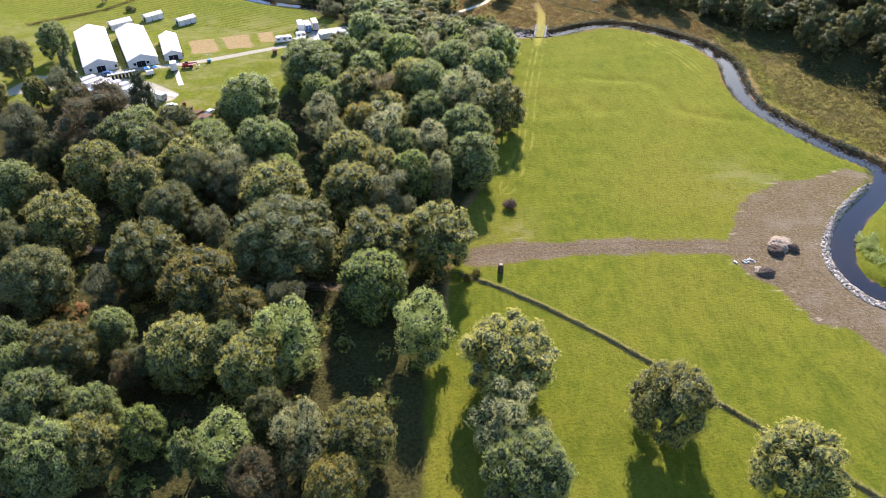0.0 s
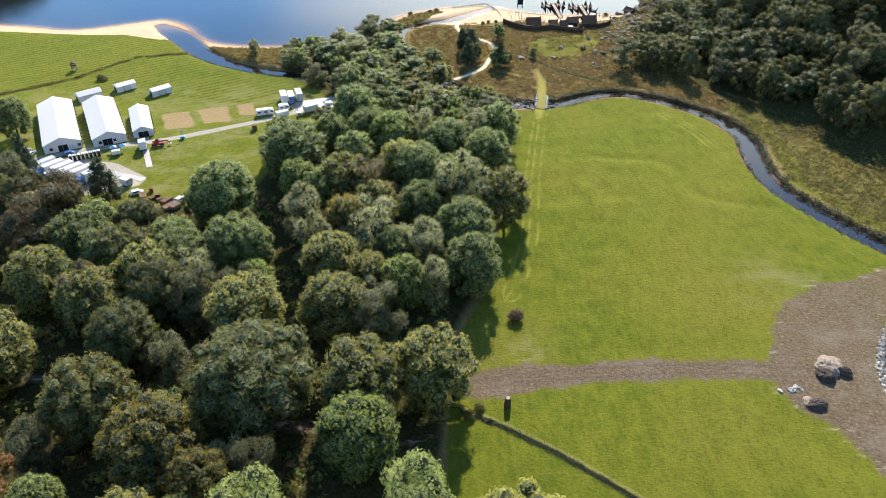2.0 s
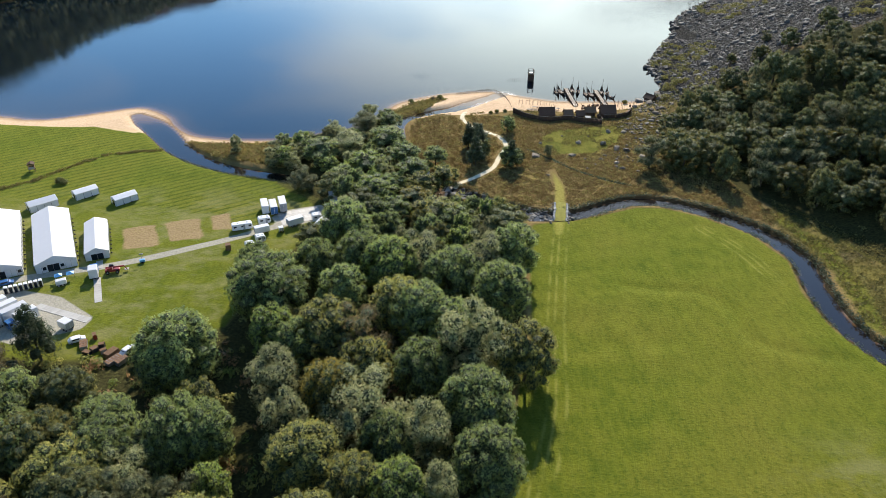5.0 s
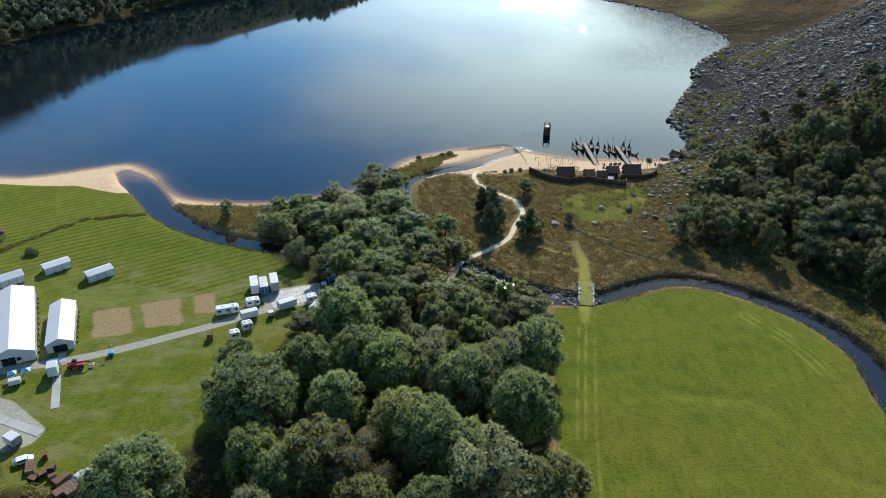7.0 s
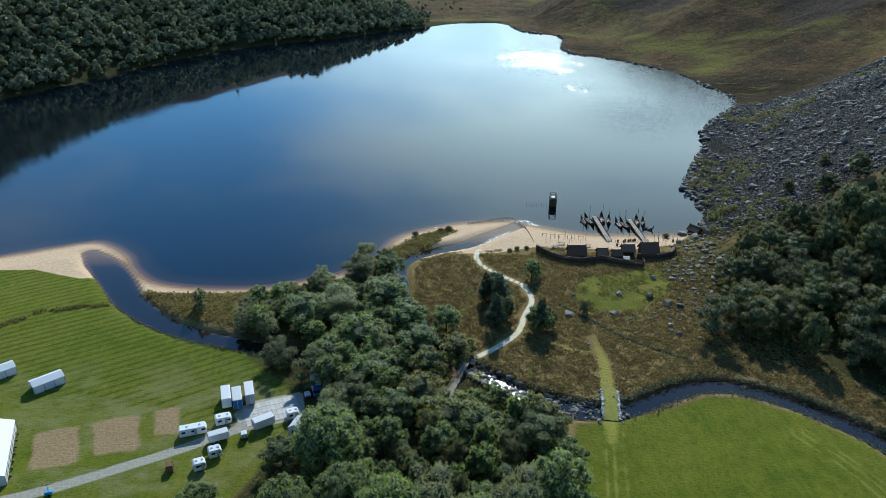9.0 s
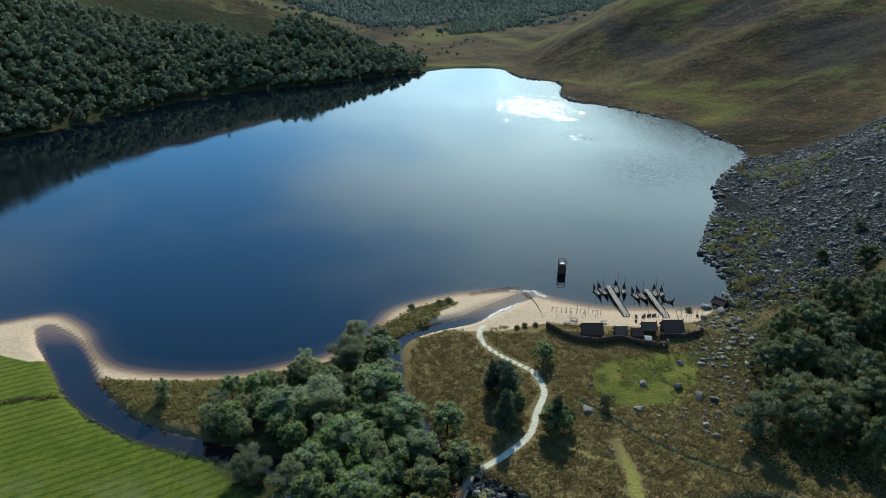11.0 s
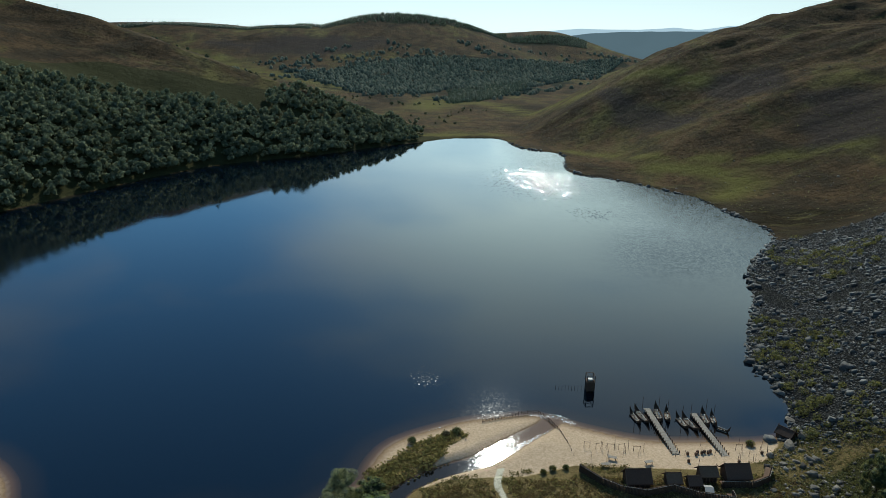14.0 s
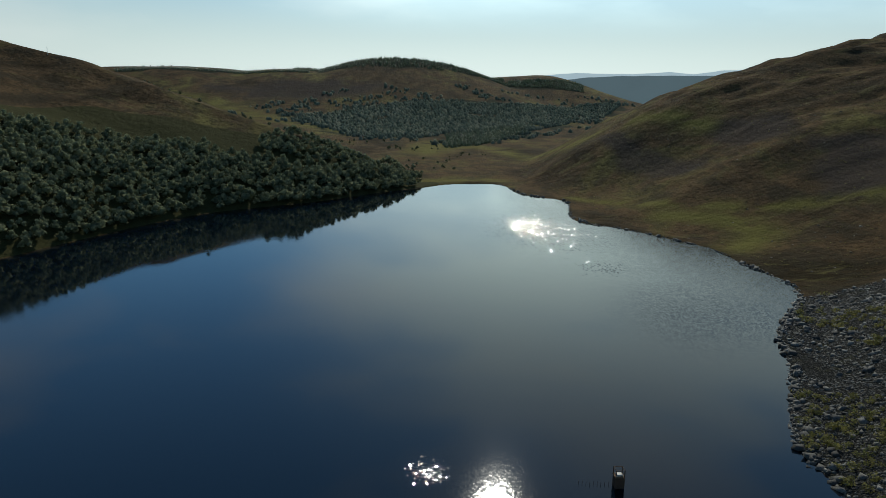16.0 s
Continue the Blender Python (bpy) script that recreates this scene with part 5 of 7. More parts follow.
def wood_shape(seed, lobes, per, size, heart):
    """A far tree: leaf tufts round a few lumps, all of quads."""
    r2 = np.random.RandomState(seed)
    V, F = quads_only(r2, lobes, per, size)
    for c, r in heart:
        v = QUAD_BALL[0] * r * r2.uniform(0.85, 1.12, (len(QUAD_BALL[0]), 1)) + np.array(c)
        F = np.concatenate([F, QUAD_BALL[1] + len(V)])
        V = np.concatenate([V, v])
    return V, F


def block(seed):
    """An angular block of stone with twelve corners' worth of facets."""
    r2 = np.random.RandomState(seed)
    b = bmesh.new()
    bmesh.ops.create_cube(b, size=1.5)
    q = Euler(tuple(r2.uniform(-0.7, 0.7, 3))).to_matrix()
    v = np.array([(q @ (p.co + Vector(r2.uniform(-0.32, 0.32, 3))))[:] for p in b.verts])
    f = np.array([[p.index for p in g.verts] for g in b.faces])
    b.free()
    return v * np.array([1, 1, 0.8]), f


def stone_material(name, dark, light):
    k = Nodes(name)
    geo = k.n("ShaderNodeNewGeometry")
    c = k.ramp(geo.outputs["Random Per Island"], [(0, dark), (0.7, light), (1, tuple(min(1, a * 1.35) for a in light))])
    f = k.noise(2.2, 5)
    c = k.mix(k.smooth(f, 0.5, 0.75), c, tuple(a * 0.45 for a in dark))
    k.bump(f, 0.6, 0.15)
    return k.done(c, 0.85, 0, 0.3)


SCREE_STONE = stone_material("scree_stone", (0.038, 0.036, 0.030), (0.145, 0.136, 0.115))
BANK_STONE = stone_material("bank_stone", (0.15, 0.135, 0.11), (0.39, 0.36, 0.30))
SLOPE_STONE = stone_material("slope_stone", (0.052, 0.044, 0.033), (0.195, 0.168, 0.126))
rng = np.random.RandomState(11)

# trees of the eastern slope
slope_shapes = []
for i in range(7):
    r2 = np.random.RandomState(160 + i)
    lobes = [(np.array([math.cos(a_ * 2.4) * r2.uniform(0.8, 3.4), math.sin(a_ * 2.4) * r2.uniform(0.8, 3.4), r2.uniform(2.0, 8.6)]), r2.uniform(1.1, 1.9)) for a_ in range(13)] + [(np.array([0, 0, 9.2]), 1.4)]
    slope_shapes.append(wood_shape(170 + i, lobes, 17, 0.85, [((0, 0, 5.6), 2.3), ((1.0, 0.6, 3.2), 2.2), ((-0.8, 0.4, 7.6), 1.5)]))
slope_rng, slope_left = np.random.RandomState(77), 125
for x_, y_ in sample(slope_rng, RIGHT_WOOD, 900, lambda x, y: (x < 225) & (y > 225)):
    if slope_left and all((x_ - a_) ** 2 + (y_ - b_) ** 2 > (3.4 + 0.66 * r_) ** 2 for a_, b_, r_ in tree_places):
        tree(x_, y_, slope_rng.uniform(4.2, 7.0), "kkqnkq"[slope_rng.randint(6)], slope_rng.uniform(10.5, 16.5), "trees on the eastern slope")
        slope_left -= 1
slope = spaced_out(sample(rng, RIGHT_WOOD, 1400, lambda x, y: (x < 290) & (y > 150) & ((x > 222) | (y < 228))), 7.2)
for nm, part_, leaf_, lab in (("slope_wood", slope[::3], SLOPE_DARK, "dark broadleaf trees on the steep eastern slope"), ("slope_birchwood", slope[1::3], SLOPE_GREY, "grey-green birches on the steep eastern slope"), ("slope_oakwood", slope[2::3], SLOPE_OLIVE, "olive scrub oaks on the steep eastern slope")):
    strewn(nm, slope_shapes, on_ground(part_, 0.6), rng.uniform(1.1, 1.75, (len(part_), 1)) * np.ones((1, 3)), rng.uniform(0, 6.3, len(part_)), leaf_, lab, "woodland")
# birches and rowans among the boulders
for x_, y_, r_, k_ in ((148, 404, 4.2, "d"), (165, 412, 4.5, "o"), (180, 418, 4.5, "m"), (200, 425, 4.6, "d"), (160, 432, 2.6, "o"), (182, 446, 2.6, "s"), (40.6, 345.5, 3.6, "c"), (43.2, 347, 3.0, "d"), (45, 384, 2.2, "d"), (57, 356, 2.0, "s"), (26, 346, 4.2, "c"), (29, 352, 4.0, "d"), (28.5, 359, 4.2, "c"), (24.5, 364, 3.6, "c")):
    tree(x_, y_, r_, k_, r_ * 2.3 + (3 if k_ == "c" else 0), "trees by the moor path")



def fill(poly, count, gap, kinds, small, large, tall, group, keep=None):
    """More trees in the gaps of a wood."""
    for x, y in sample(rng, poly, 900, keep):
        if count == 0:
            break
        if all((x - a) ** 2 + (y - b) ** 2 > (gap + 0.62 * r) ** 2 for a, b, r in tree_places):
            tree(x, y, rng.uniform(small, large), kinds[rng.randint(len(kinds))], tall * rng.uniform(0.85, 1.15), group)
            count -= 1


RIDE = [(-47, 242), (-41.6, 215), (-37.3, 192), (-32.3, 173), (-28.7, 157), (-25.5, 143)]
fill(SHORE_WOOD, 26, 1.6, "sdsdm", 3.2, 4.8, 8.5, "trees by the streams")
fill([(-22, 300), (-30, 322), (-36, 334), (-18, 338), (4, 330), (6, 306), (22, 300), (36, 296), (30, 262), (-34, 268), (-26, 288)], 26, 1.6, "ddsom", 3.0, 4.8, 11, "trees by the streams")
fill(WEST_WOOD, 46, 2.2, "ddosmd", 3.6, 5.4, 13, "trees of the western wood", lambda x, y: (x > -150) & (y > 66) & (y < 235) & (x < -28) & (line_distance(x, y, WOOD_PATH)[0] > 4) & (line_distance(x, y, RIDE)[0] > 6))

# the wooded hillside over the lake
def round_crown(seed):
    """A broadleaf tree seen from afar: a few rounded lumps under leaf tufts."""
    r2 = np.random.RandomState(seed)
    lobes = [(np.array([r2.uniform(-0.5, 0.5), r2.uniform(-0.5, 0.5), 7.4]), 2.6)]
    for i in range(4):
        az = i * 1.57 + r2.uniform(-0.5, 0.5)
        out = r2.uniform(2.0, 3.0)
        lobes.append((np.array([math.cos(az) * out, math.sin(az) * out, r2.uniform(3.6, 6.2)]), r2.uniform(2.0, 2.9)))
    return wood_shape(seed + 300, [(c, r * 0.95) for c, r in lobes], 22, 1.05, [(c, r * 0.66) for c, r in lobes])


wood_shapes = [round_crown(70 + i) for i in range(6)]


def hillside(x, y):
    s = inside(x, y, LEFT_HILL)
    lim = np.interp(y, [380, 700, 850, 1000, 1075, 1130], [250, 230, 205, 125, 55, 25]) + 50 * (vnoise(x, y, 45, 12) - 0.5)
    return (s > -7) & (s < lim) & (inside(x, y, LAKE_S) < -2.5)


hs = spaced_out(sample(rng, LEFT_BELT, 7000, hillside), 6.6)
# the same wood thinning out behind the head of the lake
r5 = np.random.RandomState(515)
behind = spaced_out(sample(r5, [(-160, 1062), (-120, 1075), (-40, 1112), (16, 1150), (0, 1240), (-24, 1330), (-60, 1300), (-110, 1170), (-165, 1100)], 700, lambda x, y: (inside(x, y, LAKE_S) < -3) & (vnoise(x, y, 42, 83) + np.clip((1330 - y) * 0.0016, -0.2, 0.35) > 0.46)), 7.5)
hs = np.concatenate([hs, behind])
sc = rng.uniform(0.8, 1.6, (len(hs), 1)) * np.array([[1, 1, 1.0]])
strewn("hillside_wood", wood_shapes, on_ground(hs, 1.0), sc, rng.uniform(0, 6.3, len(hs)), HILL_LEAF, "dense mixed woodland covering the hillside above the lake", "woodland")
# lone trees past the lake's end, woods in the far valley
fv = spaced_out(sample(rng, SLOPE_WOOD, 9000, lambda x, y: (forest(x, y) > 0.22 + 0.2 * vnoise(x, y, 25, 41)) & (plantation(x, y) < 0.3)), 6.5)
fv = np.concatenate([fv, sample(rng, [(-500, 2300), (-200, 2000), (-60, 1650), (130, 1600), (350, 1900), (700, 2400), (850, 2850), (500, 2800), (0, 2650), (-350, 2550)], 1100, lambda x, y: vnoise(x, y, 60, 46) > 0.52)])
firs = np.concatenate([spaced_out(sample(rng, box_, n_, lambda x, y: plantation(x, y) > 0.4), 5.5) for box_, n_ in (
    ([(-460, 2820), (420, 2820), (420, 3400), (-460, 3400)], 2600), ([(60, 1560), (310, 1560), (310, 2110), (60, 2110)], 1500), ([(220, 2860), (720, 2860), (720, 3110), (220, 3110)], 1800), ([(-960, 2700), (-330, 2700), (-330, 2960), (-960, 2960)], 1100))])
edge_ = sample(rng, [(-150, 1075), (-40, 1110), (20, 1150), (30, 1330), (-60, 1300), (-160, 1180)], 90)
ring = [(math.cos(i * 1.2566), math.sin(i * 1.2566)) for i in range(5)]
cone = (np.array([(0, 0, 2.2)] + [(1.0 * a_, 1.0 * b_, 0.0) for a_, b_ in ring]), np.array([(0, i + 1, (i + 1) % 5 + 1) for i in range(5)]))
round_top = (np.array([(0, 0, 1.7)] + [(0.85 * a_, 0.85 * b_, 0.9) for a_, b_ in ring] + [(1.0 * a_, 1.0 * b_, 0.0) for a_, b_ in ring]),
             np.array([(0, i + 1, (i + 1) % 5 + 1) for i in range(5)] + [(i + 1, i + 6, (i + 1) % 5 + 6) for i in range(5)] + [(i + 1, (i + 1) % 5 + 6, (i + 1) % 5 + 1) for i in range(5)]))
strewn("far_woods", [round_top], on_ground(fv, 1.0), rng.uniform(3.0, 6.4, (len(fv), 1)) * rng.uniform(0.8, 1.2, (len(fv), 3)), rng.uniform(0, 6.3, len(fv)), FAR_LEAF, "broadleaf woods on the slope of the far valley", "woodland")
strewn("far_plantation", [cone], on_ground(firs, 1.0), rng.uniform(2.6, 5.0, (len(firs), 1)) * np.array([[1, 1, 1.15]]), rng.uniform(0, 6.3, len(firs)), LEAF["c"], "blocks of dark conifers on the far hills", "woodland")
lone_ = sample(rng, [(-260, 1150), (40, 1170), (140, 1450), (120, 1700), (-300, 1700), (-450, 1350)], 170, lambda x, y: vnoise(x, y, 60, 81) > 0.45)
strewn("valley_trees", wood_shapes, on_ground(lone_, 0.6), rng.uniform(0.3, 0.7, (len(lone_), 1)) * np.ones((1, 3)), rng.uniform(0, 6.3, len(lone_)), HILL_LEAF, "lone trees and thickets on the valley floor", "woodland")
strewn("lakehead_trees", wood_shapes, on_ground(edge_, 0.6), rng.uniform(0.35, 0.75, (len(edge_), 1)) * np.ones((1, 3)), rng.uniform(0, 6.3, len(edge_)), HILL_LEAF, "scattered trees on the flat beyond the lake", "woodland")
# undergrowth between the trees
shrub_shapes = []
for i in range(5):
    r2 = np.random.RandomState(20 + i)
    shrub_shapes.append(quads_only(r2, [(np.array([r2.uniform(-0.8, 0.8), r2.uniform(-0.8, 0.8), 0.7]), r2.uniform(0.7, 1.1)) for _ in range(4)], 12, 0.55))
for leaf_, n_ in (("m", 420), ("o", 420), ("b", 300)):
    p = sample(rng, WEST_WOOD, n_, lambda x, y: (x > -170) & (y > 60) & (vnoise(x, y, 30, 21) > 0.42) & (line_distance(x, y, WOOD_PATH)[0] > 2.5))
    strewn({"m": "green_undergrowth", "o": "olive_undergrowth", "b": "bracken_undergrowth"}[leaf_], shrub_shapes, on_ground(p, 0.2), rng.uniform(0.7, 1.6, (len(p), 1)) * np.ones((1, 3)), rng.uniform(0, 6.3, len(p)), LEAF[leaf_],
           {"m": "green scrub growing between the trees", "o": "olive brambles growing between the trees", "b": "browning bracken between the trees"}[leaf_], "undergrowth")

STONY = [(98, 372), (112, 368), (120, 384), (140, 396), (156, 408), (134, 428), (122, 424), (110, 416), (98, 398), (93, 386)]
p = sample(rng, RIGHT_WOOD, 600, lambda x, y: (x < 255) & (y > 150))
strewn("slope_undergrowth", shrub_shapes, on_ground(p, 0.2), rng.uniform(0.8, 2.2, (len(p), 1)) * np.ones((1, 3)), rng.uniform(0, 6.3, len(p)), SLOPE_DARK, "dark scrub under the trees of the eastern slope", "undergrowth")
# bracken and heather on the moor between river and beach
MOOR = [(4, 332), (22, 318), (38, 312), (58, 309), (70, 314), (82, 319), (96, 318), (110, 308), (124, 294), (130, 300), (118, 345), (112, 372), (116, 395), (104, 404), (86, 404), (48, 404), (26, 403), (4, 399), (0, 390), (0, 372), (4, 350)]


def rough_ground(x, y):
    return (line_distance(x, y, BEACH_PATH)[0] > 2.2) & (inside(x, y, LAWN) < -2 + 5 * vnoise(x, y, 9, 31)) & (line_distance(x, y, [p[:2] for p in STRIP])[0] > 2.3) & (line_distance(x, y, MOOR_PATH)[0] > 0.9) & (line_distance(x, y, MOOR_DITCH)[0] > 0.7)


def fronds(seed, count, spread, size, tilt):
    """A low clump of fronds lying nearly flat."""
    r2 = np.random.RandomState(seed)
    n = r2.normal(scale=tilt, size=(count, 3)) + np.array([0, 0, 1.0])
    n /= np.linalg.norm(n, axis=1)[:, None]
    p = np.column_stack([r2.uniform(-spread, spread, (count, 2)), r2.uniform(0.1, 0.42, count)])
    a = np.cross(n, r2.normal(size=(count, 3)))
    a /= np.linalg.norm(a, axis=1)[:, None]
    b = np.cross(n, a)
    s1 = size * r2.uniform(0.7, 1.3, (count, 1))
    s2 = s1 * r2.uniform(0.5, 0.9, (count, 1))
    V = np.stack([p - a * s1, p - b * s2, p + a * s1 - n * 0.06, p + b * s2], 1).reshape(-1, 3)
    return V, np.arange(len(V)).reshape(-1, 4)


heath_shapes = [fronds(40 + i, 9, 0.75, 0.25, 0.55) for i in range(6)]
for nm, poly, n_, leaf_, lab in (("moor_bracken", MOOR, 9000, "b", "brown bracken and heather on rough ground"), ("moor_grass_tussocks", MOOR, 5000, "o", "green rushes and tussocks on rough ground")):
    p = sample(rng, poly, n_, rough_ground)
    strewn(nm, heath_shapes, on_ground(p, 0.05), rng.uniform(0.7, 1.4, (len(p), 1)) * np.array([[1, 1, 0.9]]), rng.uniform(0, 6.3, len(p)), {"b": HEATH, "o": HEATH_GREEN, "d": SLOPE_DARK}[leaf_], lab, "undergrowth")
for nm, leaf_, n_ in (("bog_heather", "b", 2600), ("bog_rushes", "o", 1500)):
    p = sample(rng, BOG, n_)
    strewn(nm, heath_shapes, on_ground(p, 0.05), rng.uniform(0.7, 1.7, (len(p), 1)) * np.ones((1, 3)), rng.uniform(0, 6.3, len(p)), {"b": SLOPE_OLIVE, "o": HEATH_GREEN}[leaf_], "heather and rushes on the boggy river bank", "undergrowth")
REEDS = [(-104, 377), (-92, 371), (-78, 356), (-60, 350), (-50, 345), (-40, 372), (-40, 380), (-52, 375), (-80, 373)]
for nm, leaf_, n_ in (("shore_reeds", "o", 1100), ("shore_heather", "b", 500)):
    p = sample(rng, REEDS, n_)
    strewn(nm, heath_shapes, on_ground(p, 0.05), rng.uniform(0.8, 2.0, (len(p), 1)) * np.ones((1, 3)), rng.uniform(0, 6.3, len(p)), {"b": HEATH, "o": HEATH_GREEN, "d": SLOPE_DARK}[leaf_], "low scrub and reeds behind the sand bank", "undergrowth")
p = sample(rng, ISLET, 330)
strewn("islet_scrub", heath_shapes, on_ground(p, 0.05), rng.uniform(0.9, 2.2, (len(p), 1)) * np.ones((1, 3)), rng.uniform(0, 6.3, len(p)), HEATH_GREEN, "low green scrub on the sandy point", "undergrowth")


p = sample(rng, LAWN, 900, lambda x, y: vnoise(x, y, 6, 61) > 0.45)
strewn("lawn_tussocks", heath_shapes, on_ground(p, 0.05), rng.uniform(0.4, 0.9, (len(p), 1)) * np.ones((1, 3)), rng.uniform(0, 6.3, len(p)), HEATH_GREEN, "uneven grass tussocks on the green below the palisade", "undergrowth")


def along(rng, line, count, spread, off=0.0):
    """Random places along a line."""
    pts = np.array([q[:2] for q in line], float)
    seg = np.hypot(*np.diff(pts, axis=0).T)
    cum = np.concatenate([[0], np.cumsum(seg)])
    t = rng.uniform(0, cum[-1], count)
    i = np.clip(np.searchsorted(cum, t) - 1, 0, len(seg) - 1)
    d = (pts[i + 1] - pts[i]) / seg[i][:, None]
    n = np.stack([-d[:, 1], d[:, 0]], -1)
    return pts[i] + d * (t - cum[i])[:, None] + n * (off + rng.uniform(-spread, spread, count))[:, None]


# dune grass
p = sample(rng, [(-10, 402), (20, 406), (48, 411), (60, 410), (90, 408), (108, 412), (104, 406), (60, 406), (30, 402), (4, 398)], 420, lambda x, y: vnoise(x, y, 5, 95) > 0.5)
strewn("dune_grass", heath_shapes, on_ground(p, 0.05), rng.uniform(0.4, 1.0, (len(p), 1)) * np.ones((1, 3)), rng.uniform(0, 6.3, len(p)), HEATH_GREEN, "tufts of rough grass along the back of the beach", "undergrowth")
# overgrown ditch, field hedge, dark river bank
for nm, line, n_, spread, leaf_, size, lab in (
        ("moor_ditch_growth", MOOR_DITCH, 320, 0.7, "d", 0.7, "dark rushes along a wet runnel in the moor"),
        ("ditch_growth", DITCH, 1700, 0.5, "d", 0.55, "dark rushes along the field ditch"),
        ("hedge_row", [(-172, 317), (-161, 324), (-144, 336.5), (-133, 352), (-124, 361), (-113, 364), (-103, 365)], 340, 1.0, "o", 1.0, "low uneven hedge across the pasture"),
        ("inlet_bank_growth", INLET[2:9], 620, 0.9, "d", 0.8, "reeds along the inlet's bank")):
    off_ = -5.0 if nm == "inlet_bank_growth" else 0.0
    p = along(rng, line, n_, spread, off_)
    strewn(nm, heath_shapes, on_ground(p, 0.1), rng.uniform(0.7, 1.6, (len(p), 1)) * size * np.ones((1, 3)), rng.uniform(0, 6.3, len(p)), {"b": HEATH, "o": HEATH_GREEN, "d": LEAF["c"]}[leaf_], lab, "undergrowth")
p = np.concatenate([along(rng, RIVER_S[24:], 900, 0.7, -4.2), along(rng, RIVER_S[24:76], 300, 0.5, 3.9)])
strewn("river_bank_growth", heath_shapes, on_ground(p, 0.1), rng.uniform(0.7, 1.7, (len(p), 1)) * np.ones((1, 3)), rng.uniform(0, 6.3, len(p)), LEAF["c"], "dark heather overhanging the river bank", "undergrowth")
p = along(rng, [(119.5, 141), (117.5, 147.5), (122, 154)], 60, 2.2)
strewn("islet_gorse", shrub_shapes, on_ground(p, 0.1), rng.uniform(0.4, 0.9, (len(p), 1)) * np.ones((1, 3)), rng.uniform(0, 6.3, len(p)), LEAF["d"], "dark gorse on the inner bend of the river", "undergrowth")

# heather and stones on the hill across the lake
HILL_FACE = [(185, 905), (250, 700), (300, 655), (420, 600), (520, 700), (560, 950), (480, 1200), (320, 1350), (170, 1400), (150, 1120)]
p = sample(rng, HILL_FACE, 3000, lambda x, y: (inside(x, y, RIGHT_HILL) > 4) & (vnoise(x, y, 34, 44) > 0.35))
strewn("hill_heather", heath_shapes, on_ground(p, 0.1), rng.uniform(0.6, 1.9, (len(p), 1)) * np.ones((1, 3)), rng.uniform(0, 6.3, len(p)), SLOPE_OLIVE, "clumps of dark heather on the open hillside", "undergrowth")
hill_stones = sample(rng, HILL_FACE, 260, lambda x, y: (inside(x, y, RIGHT_HILL) > 4) & (vnoise(x, y, 50, 45) > 0.5))

# scree, boulders, stone bank
stones = [block(90 + i) for i in range(14)]
p = sample(rng, SCREE, 27000, lambda x, y: (x < 330) & (vnoise(x, y, 22, 33) > 0.14))
size = np.clip(0.26 * rng.pareto(2.6, len(p)) + 0.27, 0, 1.7)
strewn("scree", stones, on_ground(p, 0.1), size[:, None] * rng.uniform(0.7, 1.3, (len(p), 3)), rng.uniform(0, 6.3, len(p)), SCREE_STONE, "grey granite boulder scree falling to the lake", "scree")
strewn("hill_stones", stones, on_ground(hill_stones, 0.1), rng.uniform(0.3, 0.9, (len(hill_stones), 1)) * rng.uniform(0.7, 1.3, (len(hill_stones), 3)), rng.uniform(0, 6.3, len(hill_stones)), SLOPE_STONE, "loose granite stones on the open hillside", "stones")
p = np.concatenate([along(rng, NEAR_SHORE[22:] + FAR_SHORE[:5], 420, 2.2, -1.2), along(rng, FAR_SHORE[4:14], 500, 1.6, -0.6)])
size = np.clip(0.4 * rng.pareto(2.0, len(p)) + 0.45, 0, 1.8)
strewn("shore_boulders", stones, on_ground(p, 0.1), size[:, None] * rng.uniform(0.7, 1.3, (len(p), 3)), rng.uniform(0, 6.3, len(p)), SCREE_STONE, "dark boulders strewn along the water's edge", "boulders")
p = sample(rng, SCREE, 420, lambda x, y: (x < 330) & (inside(x, y, LAKE_S) < -2) & (vnoise(x, y, 26, 35) > 0.56))
strewn("scree_heather", shrub_shapes, on_ground(p, 0.2), rng.uniform(0.7, 1.9, (len(p), 1)) * np.ones((1, 3)), rng.uniform(0, 6.3, len(p)), SLOPE_OLIVE, "tufts of heather growing in the scree", "undergrowth")
p = sample(rng, STONY, 2200)
strewn("stony_heather", heath_shapes, on_ground(p, 0.05), rng.uniform(0.6, 1.4, (len(p), 1)) * np.ones((1, 3)), rng.uniform(0, 6.3, len(p)), SLOPE_OLIVE, "dull heather and rough grass among the stones", "undergrowth")
p = sample(rng, STONY, 650, lambda x, y: vnoise(x, y, 7, 52) > 0.4)
strewn("slope_stones", stones, on_ground(p, 0.05), np.clip(0.22 * rng.pareto(2.2, len(p)) + 0.2, 0, 0.95)[:, None] * rng.uniform(0.7, 1.3, (len(p), 3)), rng.uniform(0, 6.3, len(p)), SLOPE_STONE, "jumble of grey granite stones on rough ground", "stones")
ROCKY = [(60, 350), (72, 340), (88, 342), (96, 352), (108, 372), (122, 396), (128, 420), (114, 416), (100, 400), (94, 388), (94, 370), (80, 354)]
p = sample(rng, ROCKY, 620, lambda x, y: vnoise(x, y, 9, 51) + np.clip((x - 80) * 0.012, 0, 0.4) > 0.55)
p = np.concatenate([p, along(rng, [(50, 297), (51.8, 303), (53, 312)], 45, 0.5, 1.6), along(rng, [(53.6, 297), (55.4, 303), (56.5, 312)], 45, 0.5, -0.6)])
